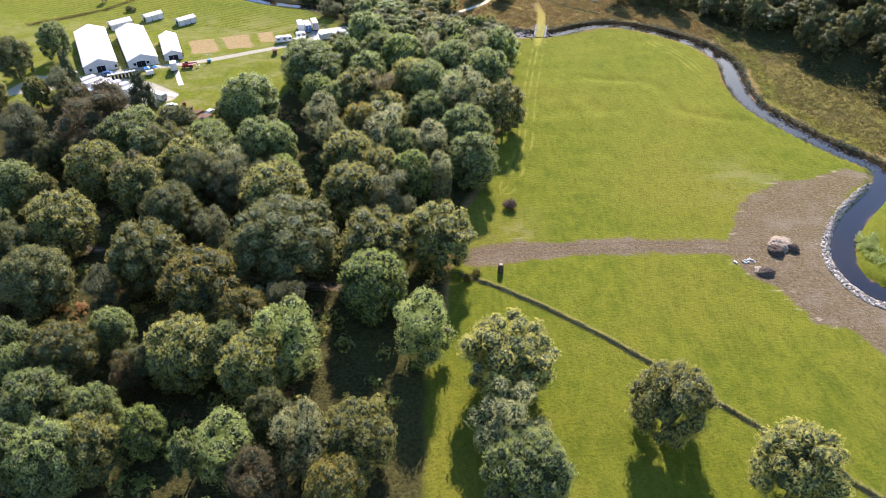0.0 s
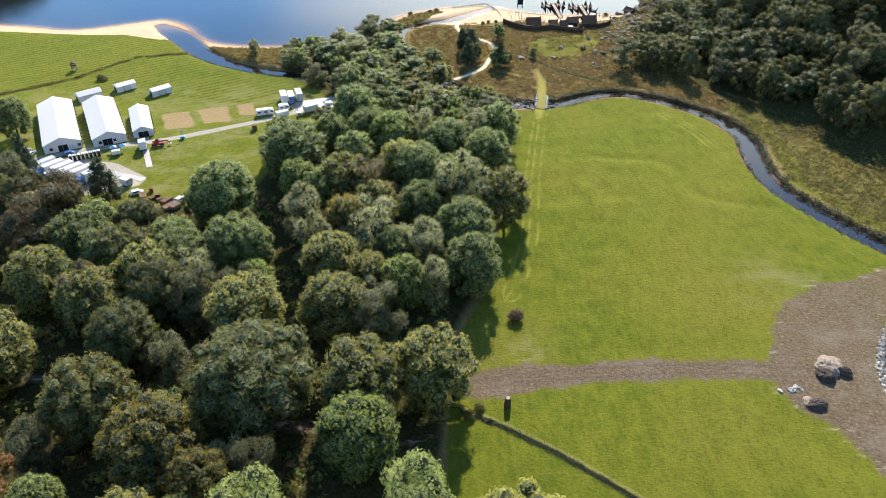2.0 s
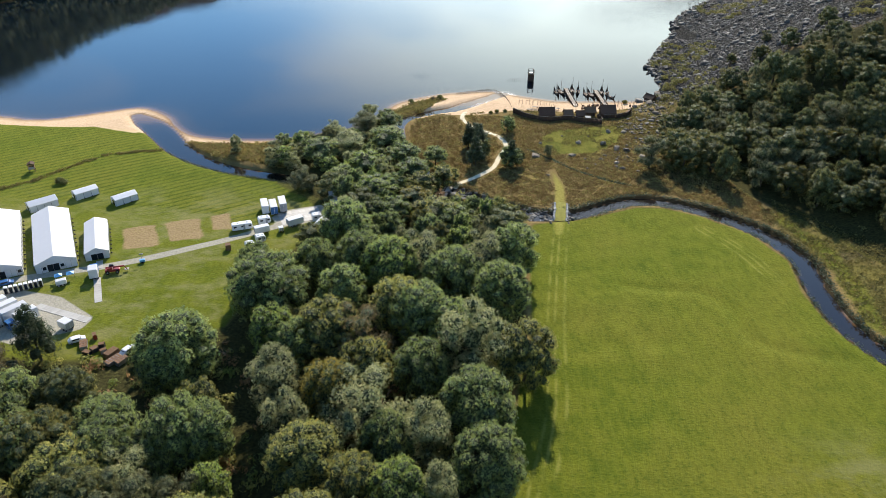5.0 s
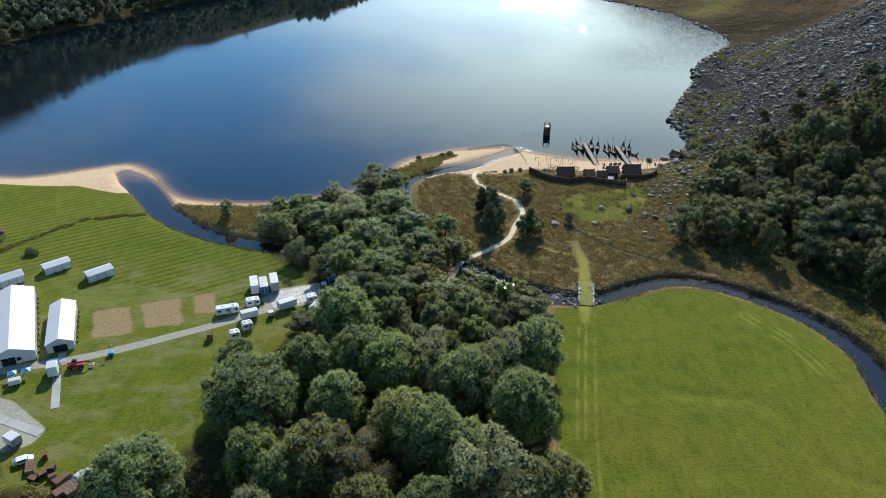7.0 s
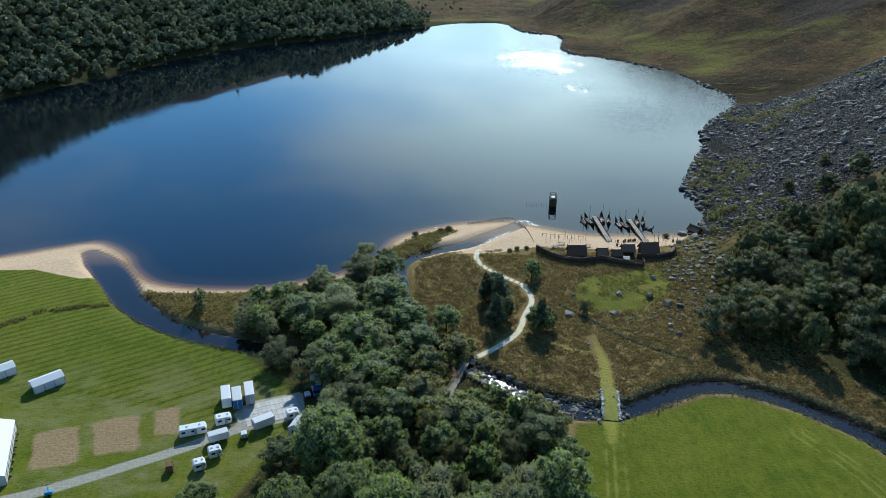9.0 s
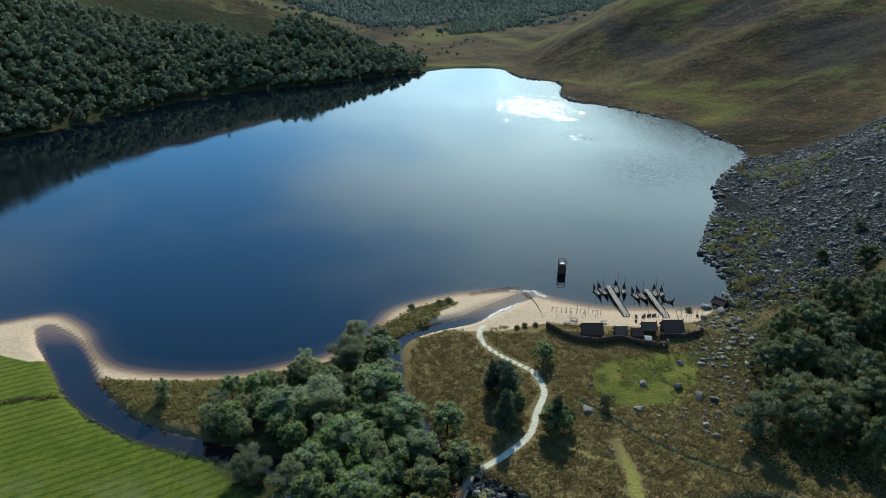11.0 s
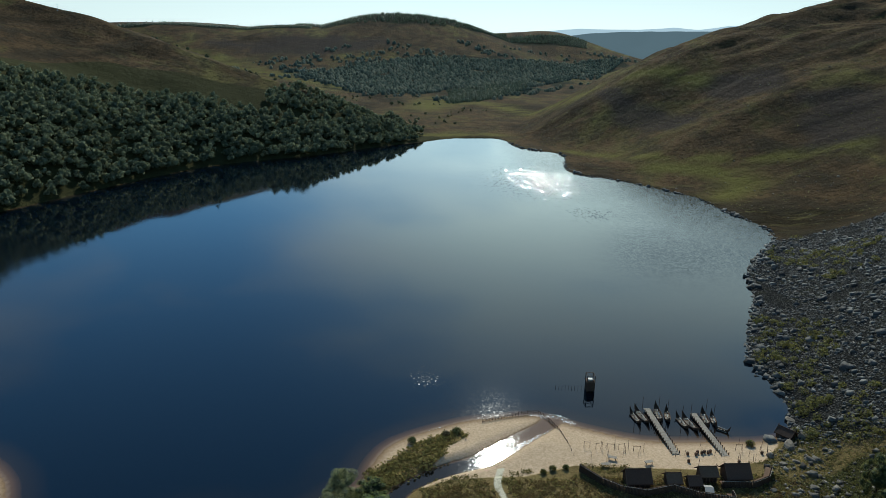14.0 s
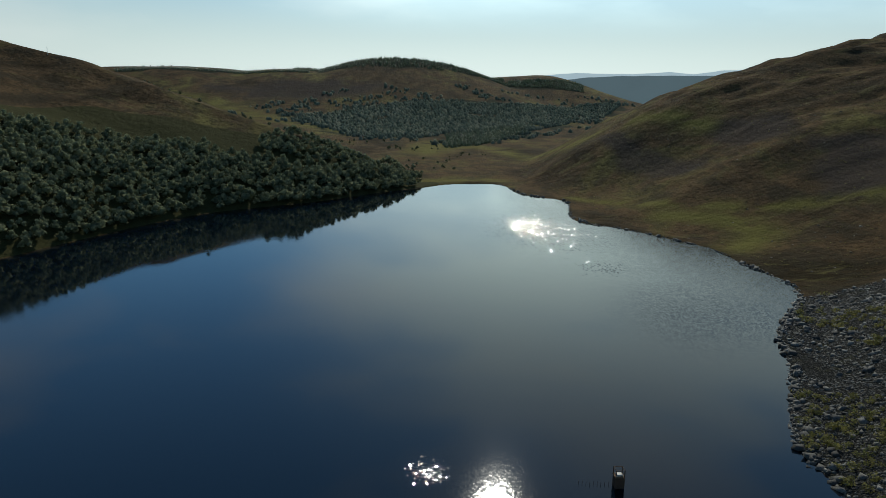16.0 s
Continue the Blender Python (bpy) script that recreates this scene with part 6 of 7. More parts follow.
strewn("moor_stones", stones, on_ground(p, 0.05), np.clip(0.22 * rng.pareto(2.2, len(p)) + 0.2, 0, 1.2)[:, None] * rng.uniform(0.7, 1.3, (len(p), 3)), rng.uniform(0, 6.3, len(p)), SLOPE_STONE, "scattered granite stones on rough grass", "stones")
REVETMENT = [(113, 122.5), (107, 127), (104.2, 136), (106, 147), (113.5, 159.5), (126, 172.6), (138.5, 182.2)]
p = along(rng, rounded(REVETMENT), 1500, 1.2, -1.1)
strewn("stone_revetment", stones, on_ground(p, -0.05), rng.uniform(0.15, 0.36, (len(p), 1)) * rng.uniform(0.8, 1.2, (len(p), 3)), rng.uniform(0, 6.3, len(p)), BANK_STONE, "band of pale quarried stones armouring the river bend", "stone bank")
p = sample(rng, [(20, 325), (27, 318), (36, 311), (50, 307), (58, 306), (58, 300), (46, 299), (34, 303), (24, 310), (15, 320)], 420)
p = np.concatenate([p, along(rng, [(16, 324), (27, 314.5), (36, 308), (47, 303.5)], 260, 3.6)])
strewn("rapids_rocks", stones, on_ground(p, -0.3), rng.uniform(0.3, 1.0, (len(p), 1)) * np.ones((1, 3)), rng.uniform(0, 6.3, len(p)), SCREE_STONE, "dark rocks breaking the rapids", "rocks")


def boulder(x, y, size, seed, label, material=STONE_GREY, flat=0.62):
    """A split block: a rough ball cut by a dozen planes."""
    r2 = np.random.RandomState(seed)
    v = ICO2[0] * r2.uniform(0.95, 1.1, (len(ICO2[0]), 1)) * 1.15
    for _ in range(13):
        n = r2.normal(size=3)
        n /= np.linalg.norm(n)
        v = v - np.maximum(v @ n - r2.uniform(0.55, 0.88), 0)[:, None] * n
    me = mesh_of("boulder", (v * size * np.array([1, 1, flat]) * r2.uniform(0.7, 1.25, 3)).tolist(), [tuple(map(int, t)) for t in ICO2[1]], material)
    ob = new("boulder", me)
    ob.matrix_world = pose(x, y, ground_z(x, y) + size * 0.2, 0, 0, seed * 37)
    return tagged(ob, label, "boulder", "boulders on the moor")


for i, (x_, y_, s_) in enumerate(((82.5, 366.4, 2.1), (86.8, 360.8, 2.5), (72.3, 368.9, 1.7), (67.1, 355.2, 2.1), (51.5, 354.4, 2.2), (55.9, 368.4, 1.3), (71.7, 351.5, 0.9), (70.6, 342, 0.9), (74.7, 345.6, 0.9), (53.9, 336, 1.0), (90.1, 338.5, 1.1), (66.7, 377, 0.8), (78.1, 375.5, 0.8), (80.3, 354.4, 0.9), (84.4, 350.4, 0.9),
                                  (88.2, 380.4, 1.5), (110.7, 377.5, 1.6), (107.9, 389.4, 1.9), (110.2, 408.9, 1.5), (119.5, 411.1, 2.2), (113, 397, 1.8), (116, 403, 2.0), (109, 414, 1.7), (121, 428, 2.6), (124, 424, 2.4), (118, 420, 2.8), (127, 436, 2.2), (104, 384, 1.4), (101, 396, 1.3), (98, 372, 1.1), (96, 402, 1.2))):
    boulder(x_, y_, s_ * 0.8, i + 1, "large grey granite boulder with a weathered top")


# ---- heaps on the stripped earth ----
def heap(name, x, y, size, tall, seed, material, label):
    """A tipped heap of soil and rubble with a ragged face."""
    b = bmesh.new()
    bmesh.ops.create_icosphere(b, subdivisions=5, radius=1.0)
    for f in b.faces:
        f.smooth = True
    for v in b.verts:
        n = noise.fractal(v.co * 1.7 + Vector((seed, 0, 0)), 0.9, 2.1, 5)
        v.co = Vector((v.co.x * size, v.co.y * size * 0.8, max(v.co.z, -0.2) * tall)) * (1 + 0.2 * n + 0.1 * noise.fractal(v.co * 5.5, 0.8, 2.1, 4))
    ob = part(name, b, material)
    ob.matrix_world = pose(x, y, ground_z(x, y) - 0.1, 0, 0, seed * 50)
    return tagged(ob, label, "soil heap")


PALE_SOIL = plain("pale_subsoil", (0.30, 0.245, 0.18), 0.95, 0, 0.35, 0.5, 0.8)
DARK_SOIL = plain("dark_heap_soil", (0.085, 0.065, 0.05), 0.95, 0, 0.4, 0.6, 0.9)
heap("earth_mound", 96, 149.5, 3.7, 1.6, 1, PALE_SOIL, "heap of pale subsoil tipped on stripped earth")
# darker heaps set round the foot of the pale one
heap("earth_mound", 93.4, 146.6, 2.4, 1.7, 2, DARK_SOIL, "dark heap against a pale one")
heap("earth_mound", 98.3, 147.6, 1.9, 1.5, 3, DARK_SOIL, "low dark heap beside a pale one")
heap("earth_mound", 87.5, 138.2, 2.4, 1.3, 4, DARK_SOIL, "small dark soil heap at the pasture's edge")
heap("earth_mound", 86, 138.8, 1.7, 0.9, 5, PALE_SOIL, "small pale soil heap at the pasture's edge")
pile_rng = np.random.RandomState(9)
for i in range(15):
    boulder(84.0 + pile_rng.normal(0, 1.0), 142.9 + pile_rng.normal(0, 0.6), pile_rng.uniform(0.3, 0.6), 40 + i, "pale quarried block tipped at the track's end", STONE_PALE, 0.8)


def bush(x, y, r, leaf, label):
    t = thing("bush", x, y, 0, label, "bush")
    r2 = np.random.RandomState(int(abs(x) * 7 + abs(y)))
    V, F, _ = crown_arrays(r2, [(np.array([math.cos(a) * r * 0.5, math.sin(a) * r * 0.5, r * 0.55]), r * 0.55) for a in np.arange(0, 6.2, 1.05)] + [(np.array([0, 0, r * 0.8]), r * 0.6)], 150 / r ** 1.2, 0.4)
    me = mesh_of("foliage", V.tolist(), F, leaf)
    o = new("foliage", me)
    o.parent = t
    b = rod((0, 0, -0.2), (0, 0, r * 0.6), 0.12, 0.06)
    part("stem", b, BARK, t)
    return t


bush(26, 169.3, 2.3, leaf_material("leaf_purple_gorse", (0.11, 0.07, 0.06), (0.20, 0.135, 0.10), (0.28, 0.20, 0.12)), "lone dull-brown gorse bush in open pasture")
for x_, y_, r_, k_ in ((0.2, 425, 1.5, "d"), (14.5, 430, 1.6, "d"), (11, 428.5, 1.3, "r"), (-133, 334, 2.0, "d"), (-131, 333.5, 1.5, "d"), (12.3, 137.5, 1.4, "m"), (14.5, 139.5, 1.2, "o"), (-9, 402, 1.8, "m"), (-12, 399, 2.0, "d"), (-15, 397, 1.8, "s"), (41, 408, 1.1, "m"), (38, 406.5, 1.0, "o"), (45, 408.5, 1.0, "d"), (106, 421, 1.5, "m")):
    bush(x_, y_, r_, LEAF[{"m": "q", "d": "k", "o": "q"}.get(k_, k_)], "rounded bush growing alone at the field's edge" if y_ < 340 else "wind-clipped bush on the sandy shore")


# ---- marquees and vehicles on the western field ----
def marquee(x, y, turn, wide, long, eave, ridge, bays, label, name="marquee"):
    """A frame tent: fabric roof, wall panels between posts, a glazed gable; its front stands at (x, y), its length runs along local y."""
    t = thing(name, x, y, turn, label, "marquee", "white marquees")
    w = wide / 2
    roof = prism([(-w - 0.12, eave - 0.1), (-w - 0.12, eave + 0.02), (0, ridge), (w + 0.12, eave + 0.02), (w + 0.12, eave - 0.1), (0, ridge - 0.14)], long + 0.2, -0.1)
    part("roof", roof, WHITE_PVC, t)
    step = long / bays
    for side in (-1, 1):
        for i in range(bays):
            part("wall_panel", box(0.05, step - 0.14, eave, side * (w - 0.06), step * (i + 0.5), 0.0), WHITE_PVC, t)
        for i in range(bays + 1):
            part("post", box(0.12, 0.12, eave, side * w, min(max(step * i, 0.06), long - 0.06), 0.0), STEEL, t)
            if 0 < i < bays:
                part("anchor", box(0.5, 0.35, 0.45, side * (w + 0.45), step * i, 0.0, 0.05), DARK_METAL, t)
    for y0 in (0.0, long - 0.06):
        part("gable", prism([(-w + 0.05, eave * 0.78), (w - 0.05, eave * 0.78), (w - 0.05, eave), (0, ridge - 0.16), (-w + 0.05, eave)], 0.06, y0), WHITE_PVC, t)
    n = max(4, int(wide / 1.5))
    for i in range(n):
        cx = -w + (i + 0.5) * wide / n
        mat = GLASS if i in (n // 2, n // 2 - 1) else WHITE_PVC
        if i % 3 == 1 and mat is WHITE_PVC:
            part("window", box(wide / n * 0.6, 0.05, 1.0, cx, 0.0, 0.9), GLASS, t)
            part("wall_panel", box(wide / n - 0.08, 0.05, eave * 0.78, cx, 0.06, 0.0), WHITE_PVC, t)
        else:
            part("door" if mat is GLASS else "wall_panel", box(wide / n - 0.08, 0.05, eave * 0.78, cx, 0.03, 0.0), mat, t)
        part("wall_panel", box(wide / n - 0.08, 0.05, eave * 0.78, cx, long - 0.03, 0.0), WHITE_PVC, t)
    part("floor", box(wide - 0.2, long - 0.2, 0.06, 0, long / 2, 0.01), CONCRETE, t)
    return t


marquee(-122.3, 266.4, 25.3, 12.3, 40, 3.0, 5.4, 13, "large white frame marquee with shaded open gable end")
marquee(-107.6, 271.2, 25.3, 11.4, 36.5, 3.0, 5.2, 12, "white frame marquee with glazed double doors")
marquee(-97.6, 277.2, 21.0, 7.0, 22.0, 2.7, 4.3, 8, "narrow white marquee with arched windows in its gable")
marquee(-134.5, 311.5, -50.0, 5.0, 9.5, 2.4, 3.6, 4, "small white marquee behind the larger ones")
marquee(-122.2, 320.6, -47.5, 4.2, 8.2, 2.4, 3.3, 3, "small white tent standing alone on mown grass")
marquee(-106.3, 315.6, -47.5, 4.2, 8.2, 2.4, 3.3, 3, "small white tent standing alone on mown grass")
marquee(-30.6, 294.6, -20.0, 3.6, 4.6, 2.2, 3.5, 2, "pointed white party tent pitched at the wood's edge")


def wheel(parent, x, y, r, wide=0.25):
    a = 0.5 * wide
    w = part("wheel", rod((x - a, y, r), (x + a, y, r), r, None, 14), RUBBER, parent)
    part("rim", rod((x - a - 0.02, y, r), (x + a + 0.02, y, r), r * 0.55, None, 10), STEEL, w)
    return w


def caravan(x, y, turn, long, group="caravans and trailers", label="white touring caravan with dark windows parked on the track"):
    """Long axis along local x."""
    t = thing("caravan", x, y, turn, label, "caravan", group)
    h = long / 2
    prof = [(-h, 0.55), (-h + 0.1, 0.4), (h - 0.5, 0.4), (h, 0.9), (h - 0.05, 1.9), (h - 0.5, 2.5), (-h + 0.35, 2.55), (-h, 2.2)]
    body = prism(prof, 2.3, -1.15)
    bmesh.ops.bevel(body, geom=list(body.edges), offset=0.07, segments=2, affect="EDGES")
    part("body", body, WHITE_PAINT, t)
    for side in (-1, 1):
        for i in range(max(2, int(long / 2))):
            part("window", box(0.95, 0.03, 0.6, -h + 1.1 + i * (long - 2.0) / max(1, int(long / 2) - 1), side * 1.155, 1.35, 0.01), GLASS, t)
        w = part("wheel", rod((-0.1, side * 1.02 - 0.1, 0.33), (-0.1, side * 1.02 + 0.1, 0.33), 0.33, None, 14), RUBBER, t)
        part("rim", rod((-0.1, side * 1.02 - 0.12, 0.33), (-0.1, side * 1.02 + 0.12, 0.33), 0.18, None, 10), STEEL, w)
    part("door", box(0.65, 0.04, 1.75, 0.6, -1.16, 0.55, 0.01), GREY_PAINT, t)
    for i in range(2):
        part("rooflight", box(0.6, 0.6, 0.1, -h * 0.4 + i * h * 0.9, 0, 2.53, 0.03), GREY_PAINT, t)
    part("drawbar", rod((h - 0.2, 0, 0.45), (h + 1.0, 0, 0.45), 0.06), DARK_METAL, t)
    return t


caravan(-56.6, 296.1, 17.6, 6.8, label="long white caravan with rooflights beside the gravel track")
caravan(-49.9, 300.2, 20.0, 4.2, label="short white caravan at the paved stand")
caravan(-48.9, 287.5, 25.0, 3.2, label="small white trailer cabin on the grass")
caravan(-51.4, 282.9, 25.0, 3.0, label="small white trailer cabin on the grass")
caravan(-32.2, 302.0, 22.0, 3.4, label="white van-like caravan at the edge of the paved stand")


def box_trailer(x, y, turn, long, tall, colour, label, group="caravans and trailers", wide=2.45):
    """A closed box body on wheels, long axis along local y."""
    t = thing("box_trailer", x, y, turn, label, "trailer", group)
    part("body", box(wide, long, tall - 0.75, 0, 0, 0.75, 0.05), WHITE_PAINT, t)
    part("roof", box(wide - 0.14, long - 0.14, 0.05, 0, 0, tall), WHITE_PVC, t)
    part("chassis", box(1.0, long - 0.4, 0.25, 0, 0, 0.5), DARK_METAL, t)
    for i in (-1, 1):
        part("door", box(wide / 2 - 0.08, 0.05, tall - 0.95, i * wide / 4, -long / 2 - 0.02, 0.85), colour, t)
        for yy in (-long * 0.28, -long * 0.28 + 1.1):
            wheel(t, i * (wide / 2 - 0.2), yy, 0.45)
    part("leg", box(0.12, 0.12, 0.7, 0.7, long * 0.38, 0), STEEL, t)
    part("leg", box(0.12, 0.12, 0.7, -0.7, long * 0.38, 0), STEEL, t)
    return t


box_trailer(-51.2, 309.0, 16, 6.6, 3.6, WHITE_PAINT, "white box lorry body parked on the paved stand")
box_trailer(-48.1, 308.4, 16, 6.6, 3.6, BLUE_PAINT, "white box lorry body with a blue tail-lift")
box_trailer(-45.2, 310.4, 16, 6.6, 3.8, GREY_PAINT, "white box lorry body with an open grey tail")
box_trailer(-49.5, 293.3, 25 - 90, 4.9, 2.7, GREY_PAINT, "plain white box trailer beside the gravel track", wide=2.2)
box_trailer(-39.2, 298.5, 33 - 90, 5.4, 2.9, GREY_PAINT, "plain white box trailer at the paved stand")
box_trailer(-43.2, 293.8, 20, 1.7, 1.9, GREY_PAINT, "small white horse trailer on the grass", wide=1.5)


def lorry(x, y, turn, long, label, cab=WHITE_PAINT):
    """A box lorry; its cab at the local -y end."""
    t = thing("lorry", x, y, turn, label, "lorry", "parked lorries")
    part("body", box(2.5, long - 2.2, 2.8, 0, 1.2, 0.95, 0.05), WHITE_PAINT, t)
    part("roof", box(2.36, long - 2.35, 0.05, 0, 1.2, 3.75), WHITE_PVC, t)
    c = part("cab", prism([(-1.2, 0.55), (1.2, 0.55), (1.2, 2.5), (1.05, 2.75), (-1.05, 2.75), (-1.2, 2.5)], 1.9, -long / 2), cab, t)
    part("windscreen", box(2.0, 0.04, 0.8, 0, -long / 2 - 0.01, 1.6, 0.01), GLASS, c)
    for side in (-1, 1):
        part("side_window", box(0.04, 0.8, 0.6, side * 1.21, -long / 2 + 0.8, 1.7), GLASS, c)
        part("headlight", box(0.35, 0.05, 0.2, side * 0.85, -long / 2 - 0.015, 0.85), STEEL, c)
        for yy in (-long / 2 + 1.2, long / 2 - 2.2, long / 2 - 1.1):
            wheel(t, side * 1.05, yy, 0.48, 0.3)
    part("chassis", box(1.0, long - 0.5, 0.3, 0, 0.2, 0.6), DARK_METAL, t)
    return t


for i, (x_, y_, l_) in enumerate(((-123.2, 251.6, 9.0), (-119.8, 249.6, 9.5), (-116.2, 248.2, 9.5), (-112.6, 246.6, 9.5), (-109.0, 245.2, 9.0), (-105.0, 243.4, 8.0))):
    lorry(x_, y_, -40, l_, "white box lorry parked in a row on hardstanding", BLUE_PAINT if i % 2 else WHITE_PAINT)
box_trailer(-92.2, 240.6, 60, 3.4, 2.7, GREY_PAINT, "grey-ended box trailer on hardstanding", "parked lorries")
lorry(-27.5, 313.8, 15, 6.5, "dark service lorry parked in tree shade", BLUE_PAINT)
box_trailer(-29.6, 311.0, 20, 2.0, 1.3, BLUE_PAINT, "low blue trailer in tree shade", wide=1.5)
lorry(-94.9, 267.3, -160, 5.6, "small white lorry at the head of a metal trackway", BLUE_PAINT)


def car(x, y, turn, paint, label):
    t = thing("car", x, y, turn, label, "car")
    prof = [(-2.1, 0.3), (2.1, 0.3), (2.15, 0.75), (1.35, 0.95), (0.75, 1.42), (-1.2, 1.45), (-1.9, 1.0), (-2.15, 0.85)]
    b = prism(prof, 1.75, -0.875)
    bmesh.ops.bevel(b, geom=list(b.edges), offset=0.08, segments=2, affect="EDGES")
    part("body", b, paint, t)
    part("windscreen", box(0.06, 1.4, 0.5, 1.02, 0, 0.93), GLASS, t)
    part("rear_window", box(0.06, 1.3, 0.4, -1.56, 0, 1.0), GLASS, t)
    for s in (-1, 1):
        part("side_window", box(1.7, 0.03, 0.36, -0.25, s * 0.885, 0.98), GLASS, t)
        for xx in (-1.35, 1.35):
            w = part("wheel", rod((xx, s * 0.82 - 0.1, 0.32), (xx, s * 0.82 + 0.1, 0.32), 0.32, None, 14), RUBBER, t)
            part("rim", rod((xx, s * 0.82 - 0.12, 0.32), (xx, s * 0.82 + 0.12, 0.32), 0.19, None, 10), STEEL, w)
        part("headlight", box(0.05, 0.35, 0.14, 2.12, s * 0.6, 0.66), STEEL, t)
    return t


car(-119.3, 263.4, 24, BLUE_PAINT, "dark blue hatchback parked before a marquee")
car(-87.2, 234.8, 30, WHITE_PAINT, "white pickup parked by scrap under the trees")
car(-72.3, 230.0, 60, WHITE_PAINT, "white van parked at the wood's edge")
for x_, y_, a_ in ((-135.5, 266.0, 70), (-132.6, 263.5, 75), (-134.0, 260.2, 20), (-137.8, 260.5, 40)):
    car(x_, y_, a_, WHITE_PAINT, "white van parked beside a dark pine")
car(-143.5, 254.5, 10, WHITE_PAINT, "white car standing on the gravel yard")


def portable_toilet(x, y, turn):
    t = thing("portable_toilet", x, y, turn, "white portable toilet cabin in a straight row", "toilet cabin", "row of portable toilets")
    part("cabin", box(1.02, 1.1, 2.0, 0, 0, 0.1, 0.05), GREY_PAINT, t)
    part("roof", prism([(-0.55, 2.1), (0.55, 2.1), (0.35, 2.3), (-0.35, 2.3)], 1.16, -0.58), WHITE_PAINT, t)
    part("door", box(0.72, 0.04, 1.8, 0, -0.57, 0.2), GLASS, t)
    part("skid", box(1.0, 1.0, 0.1, 0, 0, 0), DARK_METAL, t)
    return t


for i in range(8):
    portable_toilet(-116.8 + i * 1.18, 258.6 + i * 0.53, 24)


def trackway(x, y, turn, wide, long, label):
    """Metal panels laid end to end."""
    t = thing("trackway", x, y, turn, label, "trackway")
    n = max(2, int(long / 1.2))
    b = box(wide, long / n - 0.05, 0.06, 0, 0, 0, 0.01)
    me = bpy.data.meshes.new("panel")
    b.to_mesh(me)
    b.free()
    me.materials.append(TRACKWAY)
    for i in range(n):
        o = new("panel", me)
        o.parent = t
        yy = -long / 2 + (i + 0.5) * long / n
        wx, wy = x - math.sin(radians(turn)) * yy, y + math.cos(radians(turn)) * yy
        o.location = (0, yy, ground_z(wx, wy) - ground_z(x, y) + 0.05)
    return t


trackway(-91.2, 259.6, 22, 2.0, 14, "pale metal trackway laid across the grass")
trackway(-96.5, 248.0, 66, 2.4, 19, "pale metal trackway along the lorry park")
trackway(-96.0, 274.0, 21, 2.0, 5, "pale metal trackway at a marquee door")
pad = thing("paved_stand", -38.5, 305.5, 20, "stand of grey metal panels laid in rows", "paving")
slab_me = bpy.data.meshes.new("panel")
b_ = box(1.12, 2.3, 0.06, 0, 0, 0, 0.01)
b_.to_mesh(slab_me)
b_.free()
slab_me.materials.append(TRACKWAY)
for i in range(12):
    for j in range(4):
        o = new("panel", slab_me)
        o.parent = pad
        lx, ly = -6.6 + i * 1.2, -3.9 + j * 2.4
        wx, wy = -38.5 + lx * math.cos(radians(20)) - ly * math.sin(radians(20)), 305.5 + lx * math.sin(radians(20)) + ly * math.cos(radians(20))
        o.location = (lx, ly, ground_z(wx, wy) - ground_z(-38.5, 305.5) + 0.05)


def telehandler(x, y, turn):
    t = thing("telehandler", x, y, turn, "red telescopic handler with its boom lowered", "machine")
    part("chassis", box(4.2, 1.7, 0.7, 0, 0, 0.6, 0.08), RED_PAINT, t)
    part("engine_cover", box(1.6, 0.8, 0.7, -0.6, -0.5, 1.3, 0.08), RED_PAINT, t)
    c = part("cab", box(1.2, 0.85, 1.3, -0.2, 0.45, 1.2, 0.06), DARK_METAL, t)
    part("window", box(1.0, 0.88, 0.7, -0.2, 0.45, 1.7), GLASS, c)
    bo = part("boom", box(5.4, 0.35, 0.4, 0.9, -0.1, 1.7, 0.04), RED_PAINT, t)
    part("forks", box(1.2, 1.1, 0.12, 4.0, -0.1, 0.7), CANVAS, bo)
    part("arm", rod((3.5, -0.1, 1.8), (4.0, -0.1, 0.8), 0.14), RED_PAINT, bo)
    for xx in (-1.4, 1.4):
        for s in (-1, 1):
            w = part("wheel", rod((xx, s * 0.95 - 0.2, 0.55), (xx, s * 0.95 + 0.2, 0.55), 0.55, None, 14), RUBBER, t)
            part("rim", rod((xx, s * 0.95 - 0.22, 0.55), (xx, s * 0.95 + 0.22, 0.55), 0.28, None, 10), STEEL, w)
    return t


telehandler(-90.2, 269.4, 12)


# a small blue lift, simplified to a trailer with mast and crossbar
def lift_mast(x, y, turn, label):
    t = thing("light_tower", x, y, turn, label, "machine")
    part("trailer_body", box(1.6, 1.0, 0.8, 0, 0, 0.35, 0.06), SKY_BLUE, t)
    part("mast", rod((0, 0, 1.1), (0, 0, 3.0), 0.06), STEEL, t)
    part("lamp_bar", box(1.2, 0.2, 0.3, 0, 0, 2.9, 0.03), STEEL, t)
    for s in (-1, 1):
        part("wheel", rod((0, s * 0.55 - 0.08, 0.3), (0, s * 0.55 + 0.08, 0.3), 0.3), RUBBER, t)
    return t


lift_mast(-83.1, 274.9, 15, "light-blue mobile lift with a short mast on a small trailer")


